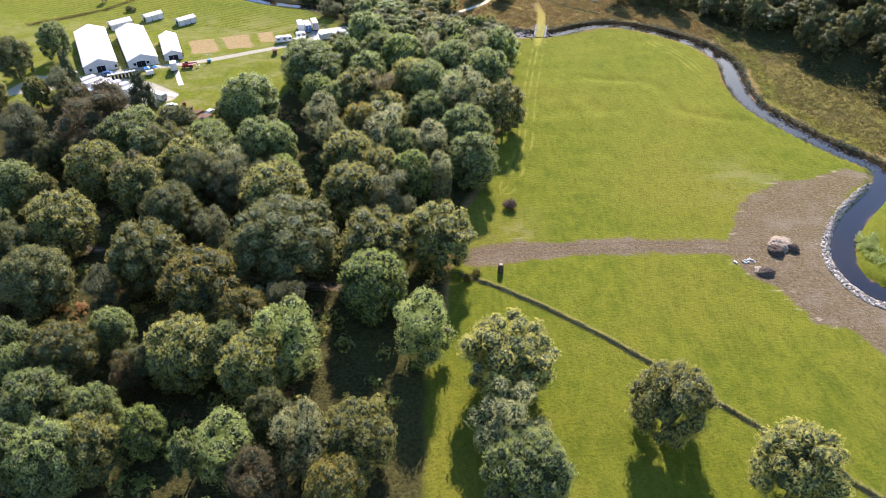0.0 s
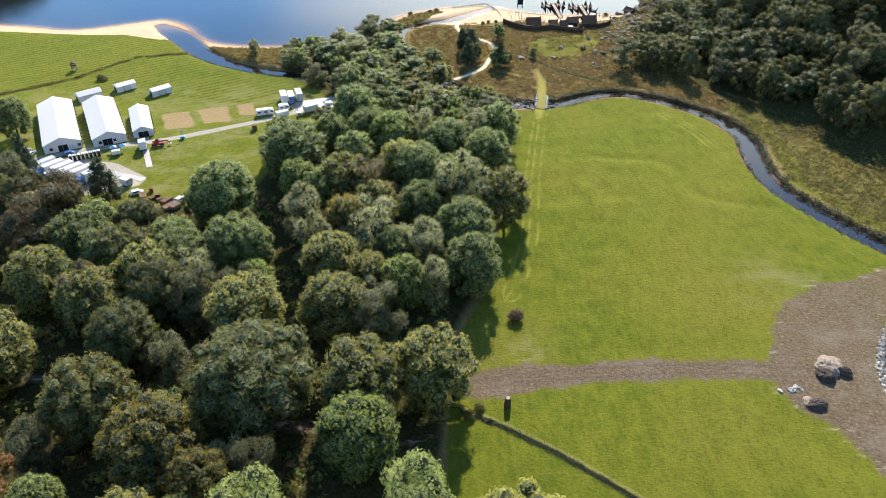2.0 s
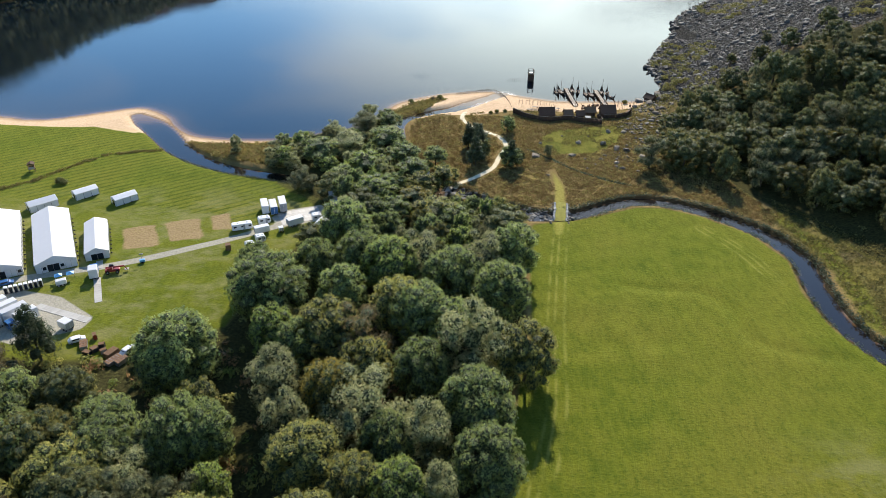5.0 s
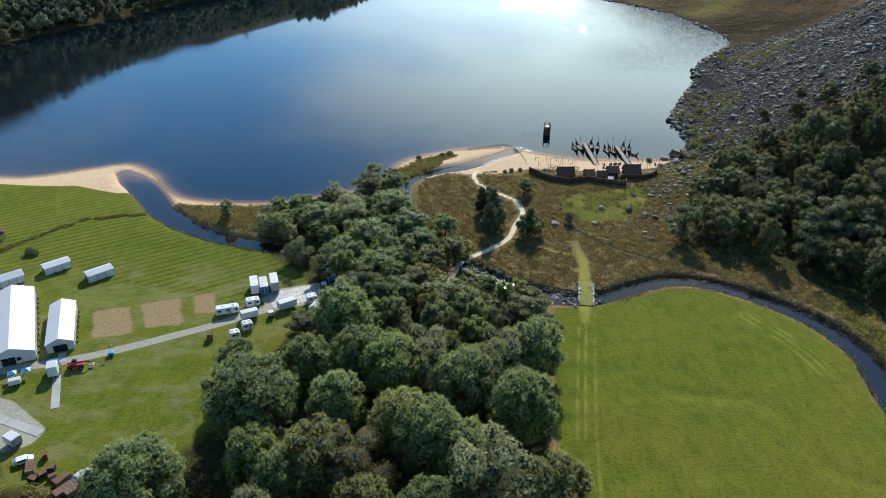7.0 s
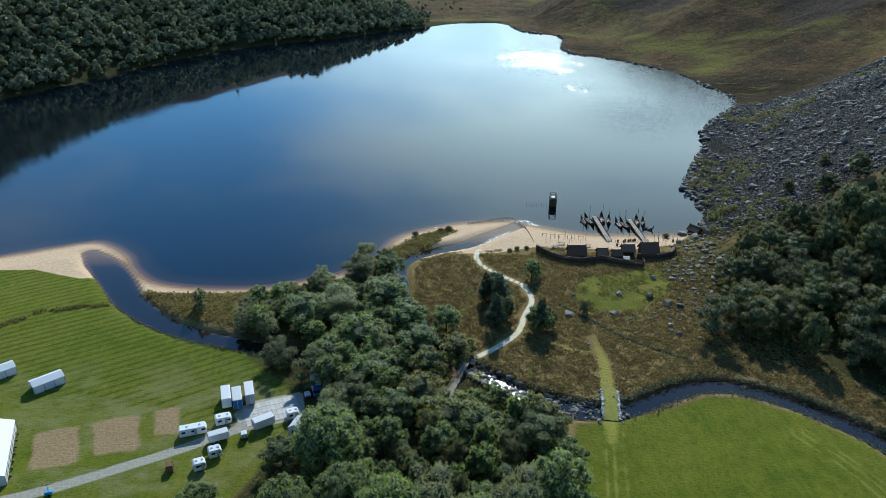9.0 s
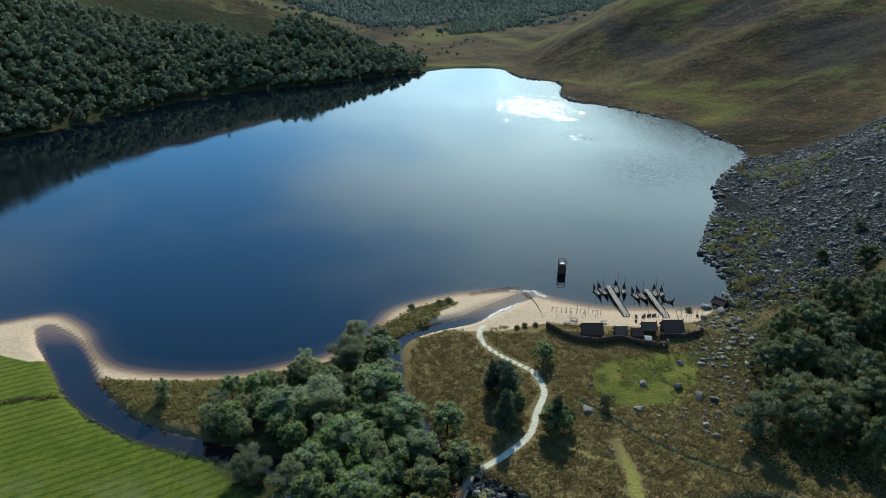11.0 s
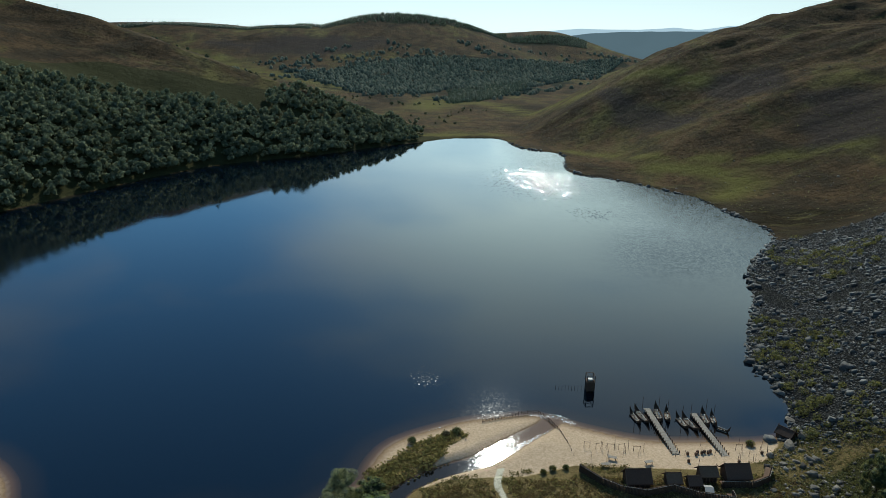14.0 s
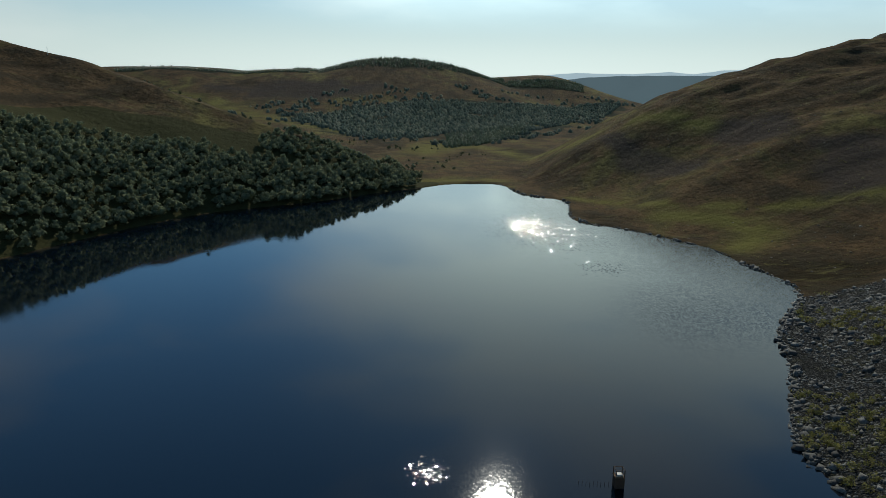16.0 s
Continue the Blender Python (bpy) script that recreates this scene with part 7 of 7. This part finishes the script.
def gazebo(x, y, turn, sheet_):
    t = thing("gazebo", x, y, turn, "light blue square gazebo with four thin legs", "gazebo")
    b = bmesh.new()
    bmesh.ops.create_cone(b, cap_ends=True, segments=4, radius1=1.5, radius2=0.15, depth=0.6, matrix=pose(0, 0, 2.3, 0, 0, 45))
    part("canopy", b, sheet_, t)
    for sx in (-1, 1):
        for sy in (-1, 1):
            part("leg", rod((sx * 0.98, sy * 0.98, -0.05), (sx * 0.98, sy * 0.98, 2.05), 0.04), STEEL, t)
    return t


gazebo(-104.4, 265.0, 24, SKY_BLUE)
gazebo(-101.4, 266.2, 24, SKY_BLUE)
box_trailer(-102.6, 262.4, 24 - 90, 2.8, 2.0, GREY_PAINT, "small white catering trailer beside blue gazebos", wide=1.6)


def crate(x, y, turn, sx, sy, sz, material, label):
    """A slatted crate with battens on its corners."""
    t = thing("crate", x, y, turn, label, "crate")
    part("body", box(sx, sy, sz, 0, 0, 0.1, 0.03), material, t)
    for i in range(5):
        part("slat", box(sx + 0.06, sy / 6, 0.05, 0, -sy / 2 + (i + 0.5) * sy / 5, sz + 0.1), BROWN_WOOD, t)
    for a in (-1, 1):
        for c in (-1, 1):
            part("batten", box(0.1, 0.1, sz + 0.1, a * sx / 2, c * sy / 2, 0), BROWN_WOOD, t)
    return t


crate(-58.3, 282.4, 15, 1.5, 1.9, 1.9, BROWN_WOOD, "tall crate of rusty-brown timber by the track")
for i, (x_, y_, a_, s_, l_, m_) in enumerate(((-84.6, 232.6, 20, 1.8, 3.6, STEEL), (-81.0, 230.4, 50, 1.6, 1.6, DARK_METAL), (-79.6, 231.8, 10, 1.4, 1.2, DARK_METAL), (-82.4, 229.2, 70, 1.2, 2.0, DARK_METAL), (-78.4, 229.6, 35, 1.5, 1.0, GREY_PAINT),
                                              (-76.0, 228.6, -30, 1.9, 3.4, BROWN_WOOD), (-74.6, 226.0, -35, 2.0, 4.2, STEEL), (-72.4, 225.6, -35, 1.6, 3.2, STEEL), (-83.0, 236.0, 30, 0.9, 1.6, RED_PAINT))):
    crate(x_, y_, a_, s_, l_, 0.9 + 0.25 * (i % 3), m_, "loaded pallet of scrap and fencing stored on the grass" if i else "flat steel trailer load stored on the grass")


def field_shelter(x, y, turn):
    t = thing("field_shelter", x, y, turn, "small open-sided timber lookout hut in pasture", "hut")
    for sx in (-1, 1):
        for sy in (-1, 1):
            part("post", box(0.16, 0.16, 3.2, sx * 1.0, sy * 1.0, 0), DARK_WOOD, t)
    part("floor", box(2.2, 2.2, 0.1, 0, 0, 1.1), BROWN_WOOD, t)
    for a in range(4):
        m = pose(0, 0, 0, 0, 0, 90 * a)
        b = box(2.1, 0.06, 0.9, 0, 1.05, 1.2)
        b.transform(m)
        part("side_board", b, STEEL if a == 2 else BROWN_WOOD, t)
    part("roof", prism([(-1.4, 3.15), (1.4, 3.15), (0, 3.9)], 2.8, -1.4), DARK_WOOD, t)
    return t


field_shelter(-148.4, 345.6, 20)


def mast(x, y, tall):
    t = thing("radio_mast", x, y, 0, "thin grey steel mast on the hill's crest", "mast")
    part("pole", rod((0, 0, -0.5), (0, 0, tall), 0.3, 0.16), STEEL, t)
    part("cross_arm", rod((-1.0, 0, tall * 0.86), (1.0, 0, tall * 0.86), 0.1), STEEL, t)
    part("footing", box(1.4, 1.4, 0.7, 0, 0, -0.4, 0.06), CONCRETE, t)


mast(-438, 1197, 9.0)


def stump(x, y):
    t = thing("tree_stump", x, y, 0, "tall dead tree stump with a pale sawn top", "stump")
    b = rod((0, 0, -0.3), (0.05, 0, 2.5), 0.75, 0.62, 12)
    for v in b.verts:
        v.co += Vector((noise.noise(v.co * 1.3), noise.noise(v.co * 1.7 + Vector((4, 0, 0))), 0)) * 0.14
    part("trunk", b, BARK, t)
    part("sawn_top", rod((0.05, 0, 2.5), (0.05, 0, 2.54), 0.5, 0.46, 12), PALE_WOOD, t)
    return t


stump(20.6, 140.2)


# ---- footbridge over the rapids ----
def footbridge(x0, y0, x1, y1, z):
    d = math.hypot(x1 - x0, y1 - y0)
    t = thing("footbridge", (x0 + x1) / 2, (y0 + y1) / 2, math.degrees(math.atan2(-(x1 - x0), y1 - y0)), "weathered grey timber footbridge with handrails across the rapids", "bridge", z=z)
    n = int(d / 0.32)
    me = bpy.data.meshes.new("plank")
    b = box(1.9, 0.28, 0.08, 0, 0, 0, 0.01)
    b.to_mesh(me)
    b.free()
    me.materials.append(PALE_WOOD)
    for i in range(n):
        o = new("plank", me)
        o.parent = t
        o.location = (0, -d / 2 + (i + 0.5) * d / n, 0)
    for s in (-1, 1):
        part("beam", box(0.22, d, 0.3, s * 0.75, 0, -0.32), DARK_WOOD, t)
        part("handrail", box(0.1, d, 0.08, s * 0.95, 0, 1.0), PALE_WOOD, t)
        for i in range(7):
            part("post", box(0.1, 0.1, 1.35, s * 0.95, -d / 2 + i * d / 6, -0.35), DARK_WOOD, t)
        part("pier", box(0.5, 0.5, 2.6, s * 0.6, d * 0.3 * s, -2.8), STONE_GREY, t)
    return t


footbridge(9.0, 309.5, 15.2, 326.0, 1.7)


def causeway():
    """A turfed crossing over the river with dry-stone sides."""
    t = thing("grassed_bridge", 53.2, 304.6, 0, "turf-topped stone crossing over the rapids", "bridge", z=0.0)
    run = Vector((3.0, 15.0, 0)).normalized()
    side = Vector((run.y, -run.x, 0))
    b = bmesh.new()
    rows = []
    for i in range(13):
        c = run * (-6.4 + i * 14.6 / 12)
        lift = 0.35 * math.sin(math.pi * i / 12)
        rows.append([b.verts.new(c + side * w_ + Vector((0, 0, 1.25 + lift + h_))) for w_, h_ in ((-2.1, -1.6), (-2.1, 0), (-1.0, 0.1), (0, 0.04), (1.0, 0.1), (2.1, 0), (2.1, -1.6))])
    for p_, q_ in zip(rows, rows[1:]):
        for i in range(6):
            b.faces.new((p_[i], p_[i + 1], q_[i + 1], q_[i]))
    part("turf", b, TURF, t, "worn yellow-green grass")
    r2 = np.random.RandomState(5)
    b0 = bmesh.new()
    bmesh.ops.create_cube(b0, size=1.0)
    for v in b0.verts:
        v.co += Vector(r2.uniform(-0.14, 0.14, 3))
    me = bpy.data.meshes.new("stone")
    b0.to_mesh(me)
    b0.free()
    me.materials.append(STONE_PALE)
    for sgn in (-1, 1):
        for i in range(26):
            o = new("stone", me)
            o.parent = t
            c = run * (-5.6 + i * 0.52) + side * sgn * r2.uniform(2.0, 2.35)
            o.matrix_basis = Matrix.LocRotScale((c.x, c.y, 1.2 + 0.35 * math.sin(math.pi * i / 25) + r2.uniform(-0.15, 0.15)), Euler(tuple(r2.uniform(-0.5, 0.5, 3))), tuple(r2.uniform(0.4, 0.75, 3)))
    return t


TURF = plain("worn_turf", (0.25, 0.235, 0.05), 0.95, 0, 0.5, 0.7, 0.6)
causeway()


# ---- timber village on the beach ----
def palisade(line, tall, label, seed):
    """Upright logs side by side, a plank walk behind them and a rail above."""
    t = thing("palisade", line[0][0], line[0][1], 0, label, "palisade", z=0.0)
    ox, oy = line[0]
    kinds = []
    r2 = random.Random(seed)
    for k in range(4):
        b = rod((0, 0, -0.3), (r2.uniform(-0.05, 0.05), 0, tall * r2.uniform(0.94, 1.06)), 0.2, 0.17, 7)
        rod((0, 0, tall * 0.97), (0, 0, tall * 1.08), 0.16, 0.04, 7, b)
        me = bpy.data.meshes.new("log")
        b.to_mesh(me)
        b.free()
        me.materials.append(DARK_WOOD)
        kinds.append(me)
    for (x0, y0), (x1, y1) in zip(line, line[1:]):
        d = math.hypot(x1 - x0, y1 - y0)
        ux, uy = (x1 - x0) / d, (y1 - y0) / d
        n = int(d / 0.38)
        for i in range(n):
            x, y = x0 + ux * (i + 0.5) * d / n, y0 + uy * (i + 0.5) * d / n
            o = new("log", kinds[r2.randrange(4)])
            o.parent = t
            o.location = (x - ox, y - oy, ground_z(x, y))
        a = math.degrees(math.atan2(uy, ux))
        mx, my = (x0 + x1) / 2 - uy * 0.9, (y0 + y1) / 2 + ux * 0.9
        zz = ground_z(mx, my)
        part("walkway", box(d, 1.5, 0.1, mx - ox, my - oy, zz + tall - 1.2, 0, None, a), BROWN_WOOD, t)
        for k in range(max(2, int(d / 2))):
            f = (k + 0.5) / max(2, int(d / 2)) - 0.5
            part("prop", box(0.16, 0.16, tall - 1.1, mx - ox + ux * d * f, my - oy + uy * d * f, zz - 0.1), BROWN_WOOD, t)
        part("rail", box(d, 0.1, 0.08, (x0 + x1) / 2 - ox + uy * 0.2, (y0 + y1) / 2 - oy - ux * 0.2, zz + tall - 0.1, 0, None, a), PALE_WOOD, t)
    return t


palisade([(48.6, 407.2), (53.2, 400.6), (58.0, 396.6), (64.4, 394.6), (72.7, 396.8), (78.9, 393.0), (87.4, 390.6), (87.8, 393.4)], 2.4, "dark log palisade with a plank walk round a timber village", 3)
palisade([(86.8, 398.0), (96.2, 397.4), (101.5, 400.0), (105.0, 405.4)], 2.2, "dark log palisade closing the village beside the rocks", 4)


def longhouse(x, y, turn, wide, deep, eave, ridge, label, roof=THATCH):
    t = thing("timber_house", x, y, turn, label, "house", "houses of the timber village")
    w, dp = wide / 2, deep / 2
    for s in (-1, 1):
        for i in range(int(eave / 0.3)):
            part("wall_log", box(wide, 0.26, 0.28, 0, s * (dp - 0.15), i * 0.3 - 0.1, 0.04), DARK_WOOD, t)
    g = [(-dp + 0.1, -0.1), (dp - 0.1, -0.1), (dp - 0.1, eave), (0, ridge - 0.25), (-dp + 0.1, eave)]
    for s in (-1, 1):
        b = prism(g, 0.16, -0.08)
        b.transform(pose(s * (w - 0.1), 0, 0, 0, 0, 90))
        part("gable", b, DARK_WOOD, t)
        b = prism([(0, ridge - 0.22), (s * (dp + 0.7), eave - 0.55), (s * (dp + 0.7), eave - 0.3), (0, ridge + 0.05)], wide + 0.8, -w - 0.4)
        b.transform(pose(0, 0, 0, 0, 0, 90))
        part("roof", b, roof, t)
        for e in (-1, 1):
            part("barge_board", rod((e * (w + 0.42), s * (dp + 0.8), eave - 0.5), (e * (w + 0.42), -s * 0.5, ridge + 0.55), 0.09), BROWN_WOOD, t)
        for i in range(5):
            part("eaves_post", box(0.18, 0.18, eave - 0.2, -w + 0.3 + i * (wide - 0.6) / 4, s * (dp + 0.35), -0.1), BROWN_WOOD, t)
    part("ridge_log", rod((-w - 0.5, 0, ridge + 0.05), (w + 0.5, 0, ridge + 0.05), 0.16), DARK_WOOD, t)
    part("door", box(1.0, 0.1, 1.9, 0.6, dp + 0.02, 0.0), BROWN_WOOD, t)
    return t


longhouse(63.5, 400.8, 0, 6.5, 5.0, 2.2, 4.8, "dark thatched timber house with a steep roof")
longhouse(92.5, 402.0, 0, 6.5, 5.2, 2.3, 5.0, "dark thatched timber house beside the gate")
longhouse(73.6, 400.4, 0, 3.6, 3.8, 2.0, 3.6, "small brown plank house behind the palisade", BROWN_WOOD)
longhouse(78.8, 398.4, 0, 3.1, 3.2, 2.4, 3.8, "small dark watch house at the village gate")
longhouse(84.2, 402.2, 0, 4.5, 3.6, 2.6, 4.2, "open brown timber gatehouse with a plank roof", BROWN_WOOD)
# hut form added in place of an unidentified dark slab by the rocks
longhouse(120.2, 426.2, -55, 4.6, 3.4, 1.6, 3.0, "dark hut shape standing in for a slab among shore boulders", DARK_WOOD)


def jetty(x, y0, y1, wide, label):
    """A plank deck on piles, from the beach out over the water."""
    d = y1 - y0
    t = thing("jetty", x, (y0 + y1) / 2, 0, label, "jetty", "jetties", z=0.75)
    me = bpy.data.meshes.new("plank")
    b = box(wide, 0.30, 0.07, 0, 0, 0, 0.01)
    b.to_mesh(me)
    b.free()
    me.materials.append(PALE_WOOD)
    pile = bpy.data.meshes.new("pile")
    b = rod((0, 0, -2.4), (0, 0, 0.75), 0.17, 0.14, 7)
    b.to_mesh(pile)
    b.free()
    pile.materials.append(DARK_WOOD)
    n = int(d / 0.34)
    for i in range(n):
        o = new("plank", me)
        o.parent = t
        o.location = (0.05 * math.sin(i * 5.1), -d / 2 + (i + 0.5) * d / n, 0.02 * math.sin(i * 2.3))
    for s in (-1, 1):
        part("beam", box(0.2, d, 0.25, s * wide * 0.38, 0, -0.26), DARK_WOOD, t)
        for i in range(int(d / 1.5)):
            o = new("pile", pile)
            o.parent = t
            o.location = (s * (wide / 2 + 0.12), -d / 2 + 0.5 + i * 1.5, 0.1 * math.sin(i * 3.3 + s))
    return t


jetty(80.6, 416.0, 444.0, 2.1, "bleached plank jetty on dark piles for moored longships")
jetty(95.4, 414.6, 440.4, 2.1, "bleached plank jetty on dark piles beside another")


def longship(x, y, turn, long, label, mast=6.5):
    """A clinker boat with raised stem and stern."""
    t = thing("longship", x, y, turn, label, "boat", "moored longships", z=-0.1)
    bm = bmesh.new()
    rings = []
    for i in range(13):
        u = i / 12 * 2 - 1
        half = 1.0 * (1 - abs(u) ** 2.6) * long / 9 + 0.04
        rise = 1.7 * max(0, abs(u) - 0.62) ** 1.4 * 3.4
        keel = -0.35 + rise * 0.9
        rim = 0.55 + 0.25 * u * u + rise
        ring = []
        for j in range(9):
            a = (j / 8 - 0.5) * math.pi
            ring.append(bm.verts.new((math.sin(a) * half, u * long / 2 * (1 + 0.03 * rise), keel + (rim - keel) * (1 - math.cos(a) ** 0.8))))
        for j in range(9):
            a = ((8 - j) / 8 - 0.5) * math.pi
            ring.append(bm.verts.new((math.sin(a) * half * 0.9, u * long / 2 * (1 + 0.03 * rise), keel + 0.1 + (rim - keel - 0.1) * (1 - math.cos(a) ** 0.8))))
        rings.append(ring)
    for a, b in zip(rings, rings[1:]):
        for j in range(18):
            k = (j + 1) % 18
            bm.faces.new((a[j], a[k], b[k], b[j]))
    bm.faces.new(rings[0])
    bm.faces.new(rings[-1][::-1])
    bmesh.ops.recalc_face_normals(bm, faces=bm.faces)
    part("hull", bm, DARK_WOOD, t)
    for s in (-1, 1):
        part("prow" if s > 0 else "stern", rod((0, s * long / 2, 1.3), (0, s * (long / 2 + 0.25), 2.5), 0.13, 0.07), DARK_WOOD, t)
    part("floorboards", box(1.45, long * 0.66, 0.06, 0, 0, 0.14), PALE_WOOD, t)
    for i in range(6):
        part("thwart", box(1.5, 0.28, 0.07, 0, -long * 0.28 + i * long * 0.56 / 5, 0.42), PALE_WOOD if i % 2 else BROWN_WOOD, t)
    part("mast", rod((0, 0.3, 0.0), (0, 0.3, mast), 0.11, 0.06), DARK_WOOD, t)
    part("furled_sail", rod((-0.1, -1.9, 0.95), (0.15, 2.1, 1.05), 0.16, 0.12), CANVAS, t)
    return t


for x_, y_, a_, l_, m_ in ((75.0, 438.6, 8, 7.5, 6.0), (77.6, 439.6, 10, 9.5, 7.5), (83.6, 440.8, -8, 10.0, 7.5), (86.2, 439.4, -14, 8.0, 6.5), (89.7, 435.2, 6, 8.0, 6.5), (92.2, 434.6, 9, 9.5, 7.5), (98.4, 437.4, -10, 9.5, 7.5), (100.8, 436.4, -12, 7.5, 6.0)):
    longship(x_, y_, a_, l_ * 1.12, "dark carved longship with bare mast moored at a jetty", m_)
longship(101.2, 430.4, 50, 4.6, "small dark rowing boat drifting near the jetty", 0.5)


def water_tower(x, y):
    """A clad stage on legs that stands in the lake."""
    t = thing("lake_stage", x, y, 0, "dark timber stage on legs standing in the lake", "platform", z=-1.0)
    for sx in (-1, 1):
        for sy in (-1, 1):
            part("leg", box(0.24, 0.24, 7.2, sx * 1.35, sy * 1.35, 0), DARK_WOOD, t)
    for a in range(4):
        for i in range(8):
            b = box(2.7, 0.07, 0.4, 0, 1.4, 1.15 + i * 0.43)
            b.transform(pose(0, 0, 0, 0, 0, 90 * a))
            part("board", b, DARK_WOOD, t)
    part("deck", box(3.1, 3.1, 0.12, 0, 0, 4.7), BROWN_WOOD, t)
    b = box(2.0, 1.8, 0.7, 0, 0, 4.82, 0.25)
    part("covered_load", b, CANVAS, t, "pale tarpaulin bundle")
    for a in range(4):
        b = box(3.0, 0.14, 0.14, 0, 1.35, 7.1)
        b.transform(pose(0, 0, 0, 0, 0, 90 * a))
        part("top_rail", b, DARK_WOOD, t)
    for s in (-1, 1):
        part("outrigger", rod((s * 1.4, 0, 5.6), (s * 2.3, 0, 5.6), 0.06), DARK_WOOD, t)
    return t


water_tower(64.6, 459.2)


def stake(x, y, tall, lean, label, group, name="stake"):
    o = part(name, rod((0, 0, -0.8), (lean * tall, lean * 0.4, tall), 0.08, 0.05, 6), DARK_WOOD)
    o.matrix_world = pose(x, y, min(ground_z(x, y), 0.6) if ground_z(x, y) > -0.4 else -0.4)
    return tagged(o, label, "stake", group)


r3 = random.Random(5)
for i in range(9):
    stake(52.6 + i * 1.15, 461.2 - i * 0.13, 1.5, r3.uniform(-0.05, 0.05), "thin dark stake standing in open water", "stakes in the lake")
for i in range(34):
    stake(r3.uniform(50, 112), r3.uniform(411, 422), r3.uniform(1.4, 3.2), r3.uniform(-0.12, 0.12), "rough dark pole set in beach sand", "poles on the beach", "pole")


def pier(line, label):
    """A row of posts with two rails, partly fallen."""
    t = thing("driftwood_pier", line[0][0], line[0][1], 0, label, "pier", z=0.1)
    ox, oy = line[0]
    for (x0, y0), (x1, y1) in zip(line, line[1:]):
        d = math.hypot(x1 - x0, y1 - y0)
        n = max(2, int(d / 1.0))
        for i in range(n):
            x, y = x0 + (x1 - x0) * i / n - ox, y0 + (y1 - y0) * i / n - oy
            part("post", rod((x, y, -0.8), (x + r3.uniform(-0.1, 0.1), y, r3.uniform(0.7, 1.5)), 0.11, 0.09, 6), DARK_WOOD, t)
        for z in (0.35, 0.8):
            part("rail", rod((x0 - ox, y0 - oy, z), (x1 - ox, y1 - oy, z + r3.uniform(-0.2, 0.2)), 0.08, 0.06, 6), BROWN_WOOD, t)
    return t


pier([(23.5, 436.8), (28, 438.6), (33, 440.4), (38, 442.0), (42.5, 442.8)], "dark broken timber pier along the sandy point")
pier([(43.0, 442.6), (45.6, 438.6), (47.8, 431.5), (48.6, 424.0), (49.0, 414.0)], "dark driftwood barrier running down the beach")


def rack(x, y, turn, wide, tall, label):
    t = thing("drying_rack", x, y, turn, label, "rack", "racks on the beach")
    for s in (-1, 1):
        part("post", rod((s * wide / 2, 0, -0.2), (s * wide / 2, 0, tall), 0.07, 0.06, 6), DARK_WOOD, t)
    part("crossbar", rod((-wide / 2 - 0.2, 0, tall - 0.1), (wide / 2 + 0.2, 0, tall - 0.1), 0.06, 0.06, 6), DARK_WOOD, t)
    return t


for x_, y_, w_, t_ in ((54, 420, 1.8, 2.0), (57.5, 419, 2.0, 2.2), (61, 418.5, 2.2, 2.2), (64.5, 419, 1.8, 2.0), (69, 418, 2.0, 1.8), (101, 418, 2.0, 2.2), (105, 419.5, 1.8, 2.0)):
    rack(x_, y_, 10 * math.sin(x_), w_, t_, "rough timber drying rack on beach sand")


def barrel(x, y):
    t = thing("barrel", x, y, 0, "dark wooden barrel standing on beach sand", "barrel", "barrels on the beach")
    b = bmesh.new()
    for z0, z1, a, c in ((0, 0.3, 0.36, 0.44), (0.3, 0.7, 0.44, 0.44), (0.7, 1.0, 0.44, 0.36)):
        rod((0, 0, z0), (0, 0, z1), a, c, 10, b)
    part("staves", b, BROWN_WOOD, t)
    for z in (0.25, 0.75):
        part("hoop", rod((0, 0, z), (0, 0, z + 0.06), 0.455, 0.455, 10), DARK_METAL, t)
    return t


for x_, y_ in ((84.0, 415.6), (86.4, 415.2), (87.4, 416.4), (88.6, 416.0), (89.6, 416.6), (90.6, 416.2), (91.6, 416.8), (82.6, 411.2), (97.6, 410.4), (107.2, 415.6)):
    barrel(x_, y_)


def trestle(x, y, turn):
    t = thing("trestle_table", x, y, turn, "rough bleached trestle table on the sand", "table", "tables of the timber village")
    for i in range(4):
        part("board", box(2.6, 0.3, 0.07, 0, -0.48 + i * 0.32, 0.78), PALE_WOOD, t)
    for s in (-1, 1):
        for c in (-1, 1):
            part("leg", rod((s * 1.0, c * 0.5, -0.05), (s * 0.9, c * 0.25, 0.78), 0.06), BROWN_WOOD, t)
    return t


trestle(57.0, 409.6, 8)
trestle(60.0, 413.0, -20)
trestle(70.2, 410.4, 15)


def awning(x, y, turn, z):
    t = thing("canvas_awning", x, y, turn, "pale canvas awning on poles inside the palisade", "awning")
    part("canvas", prism([(-1.7, 1.9), (0, 2.5), (1.7, 1.9), (0, 2.42)], 2.4, -1.2), CANVAS, t)
    for sx in (-1, 1):
        for sy in (-1, 1):
            part("pole", rod((sx * 1.65, sy * 1.1, -0.05), (sx * 1.65, sy * 1.1, 1.95), 0.05), BROWN_WOOD, t)
    return t


awning(81.8, 395.0, 80, None)
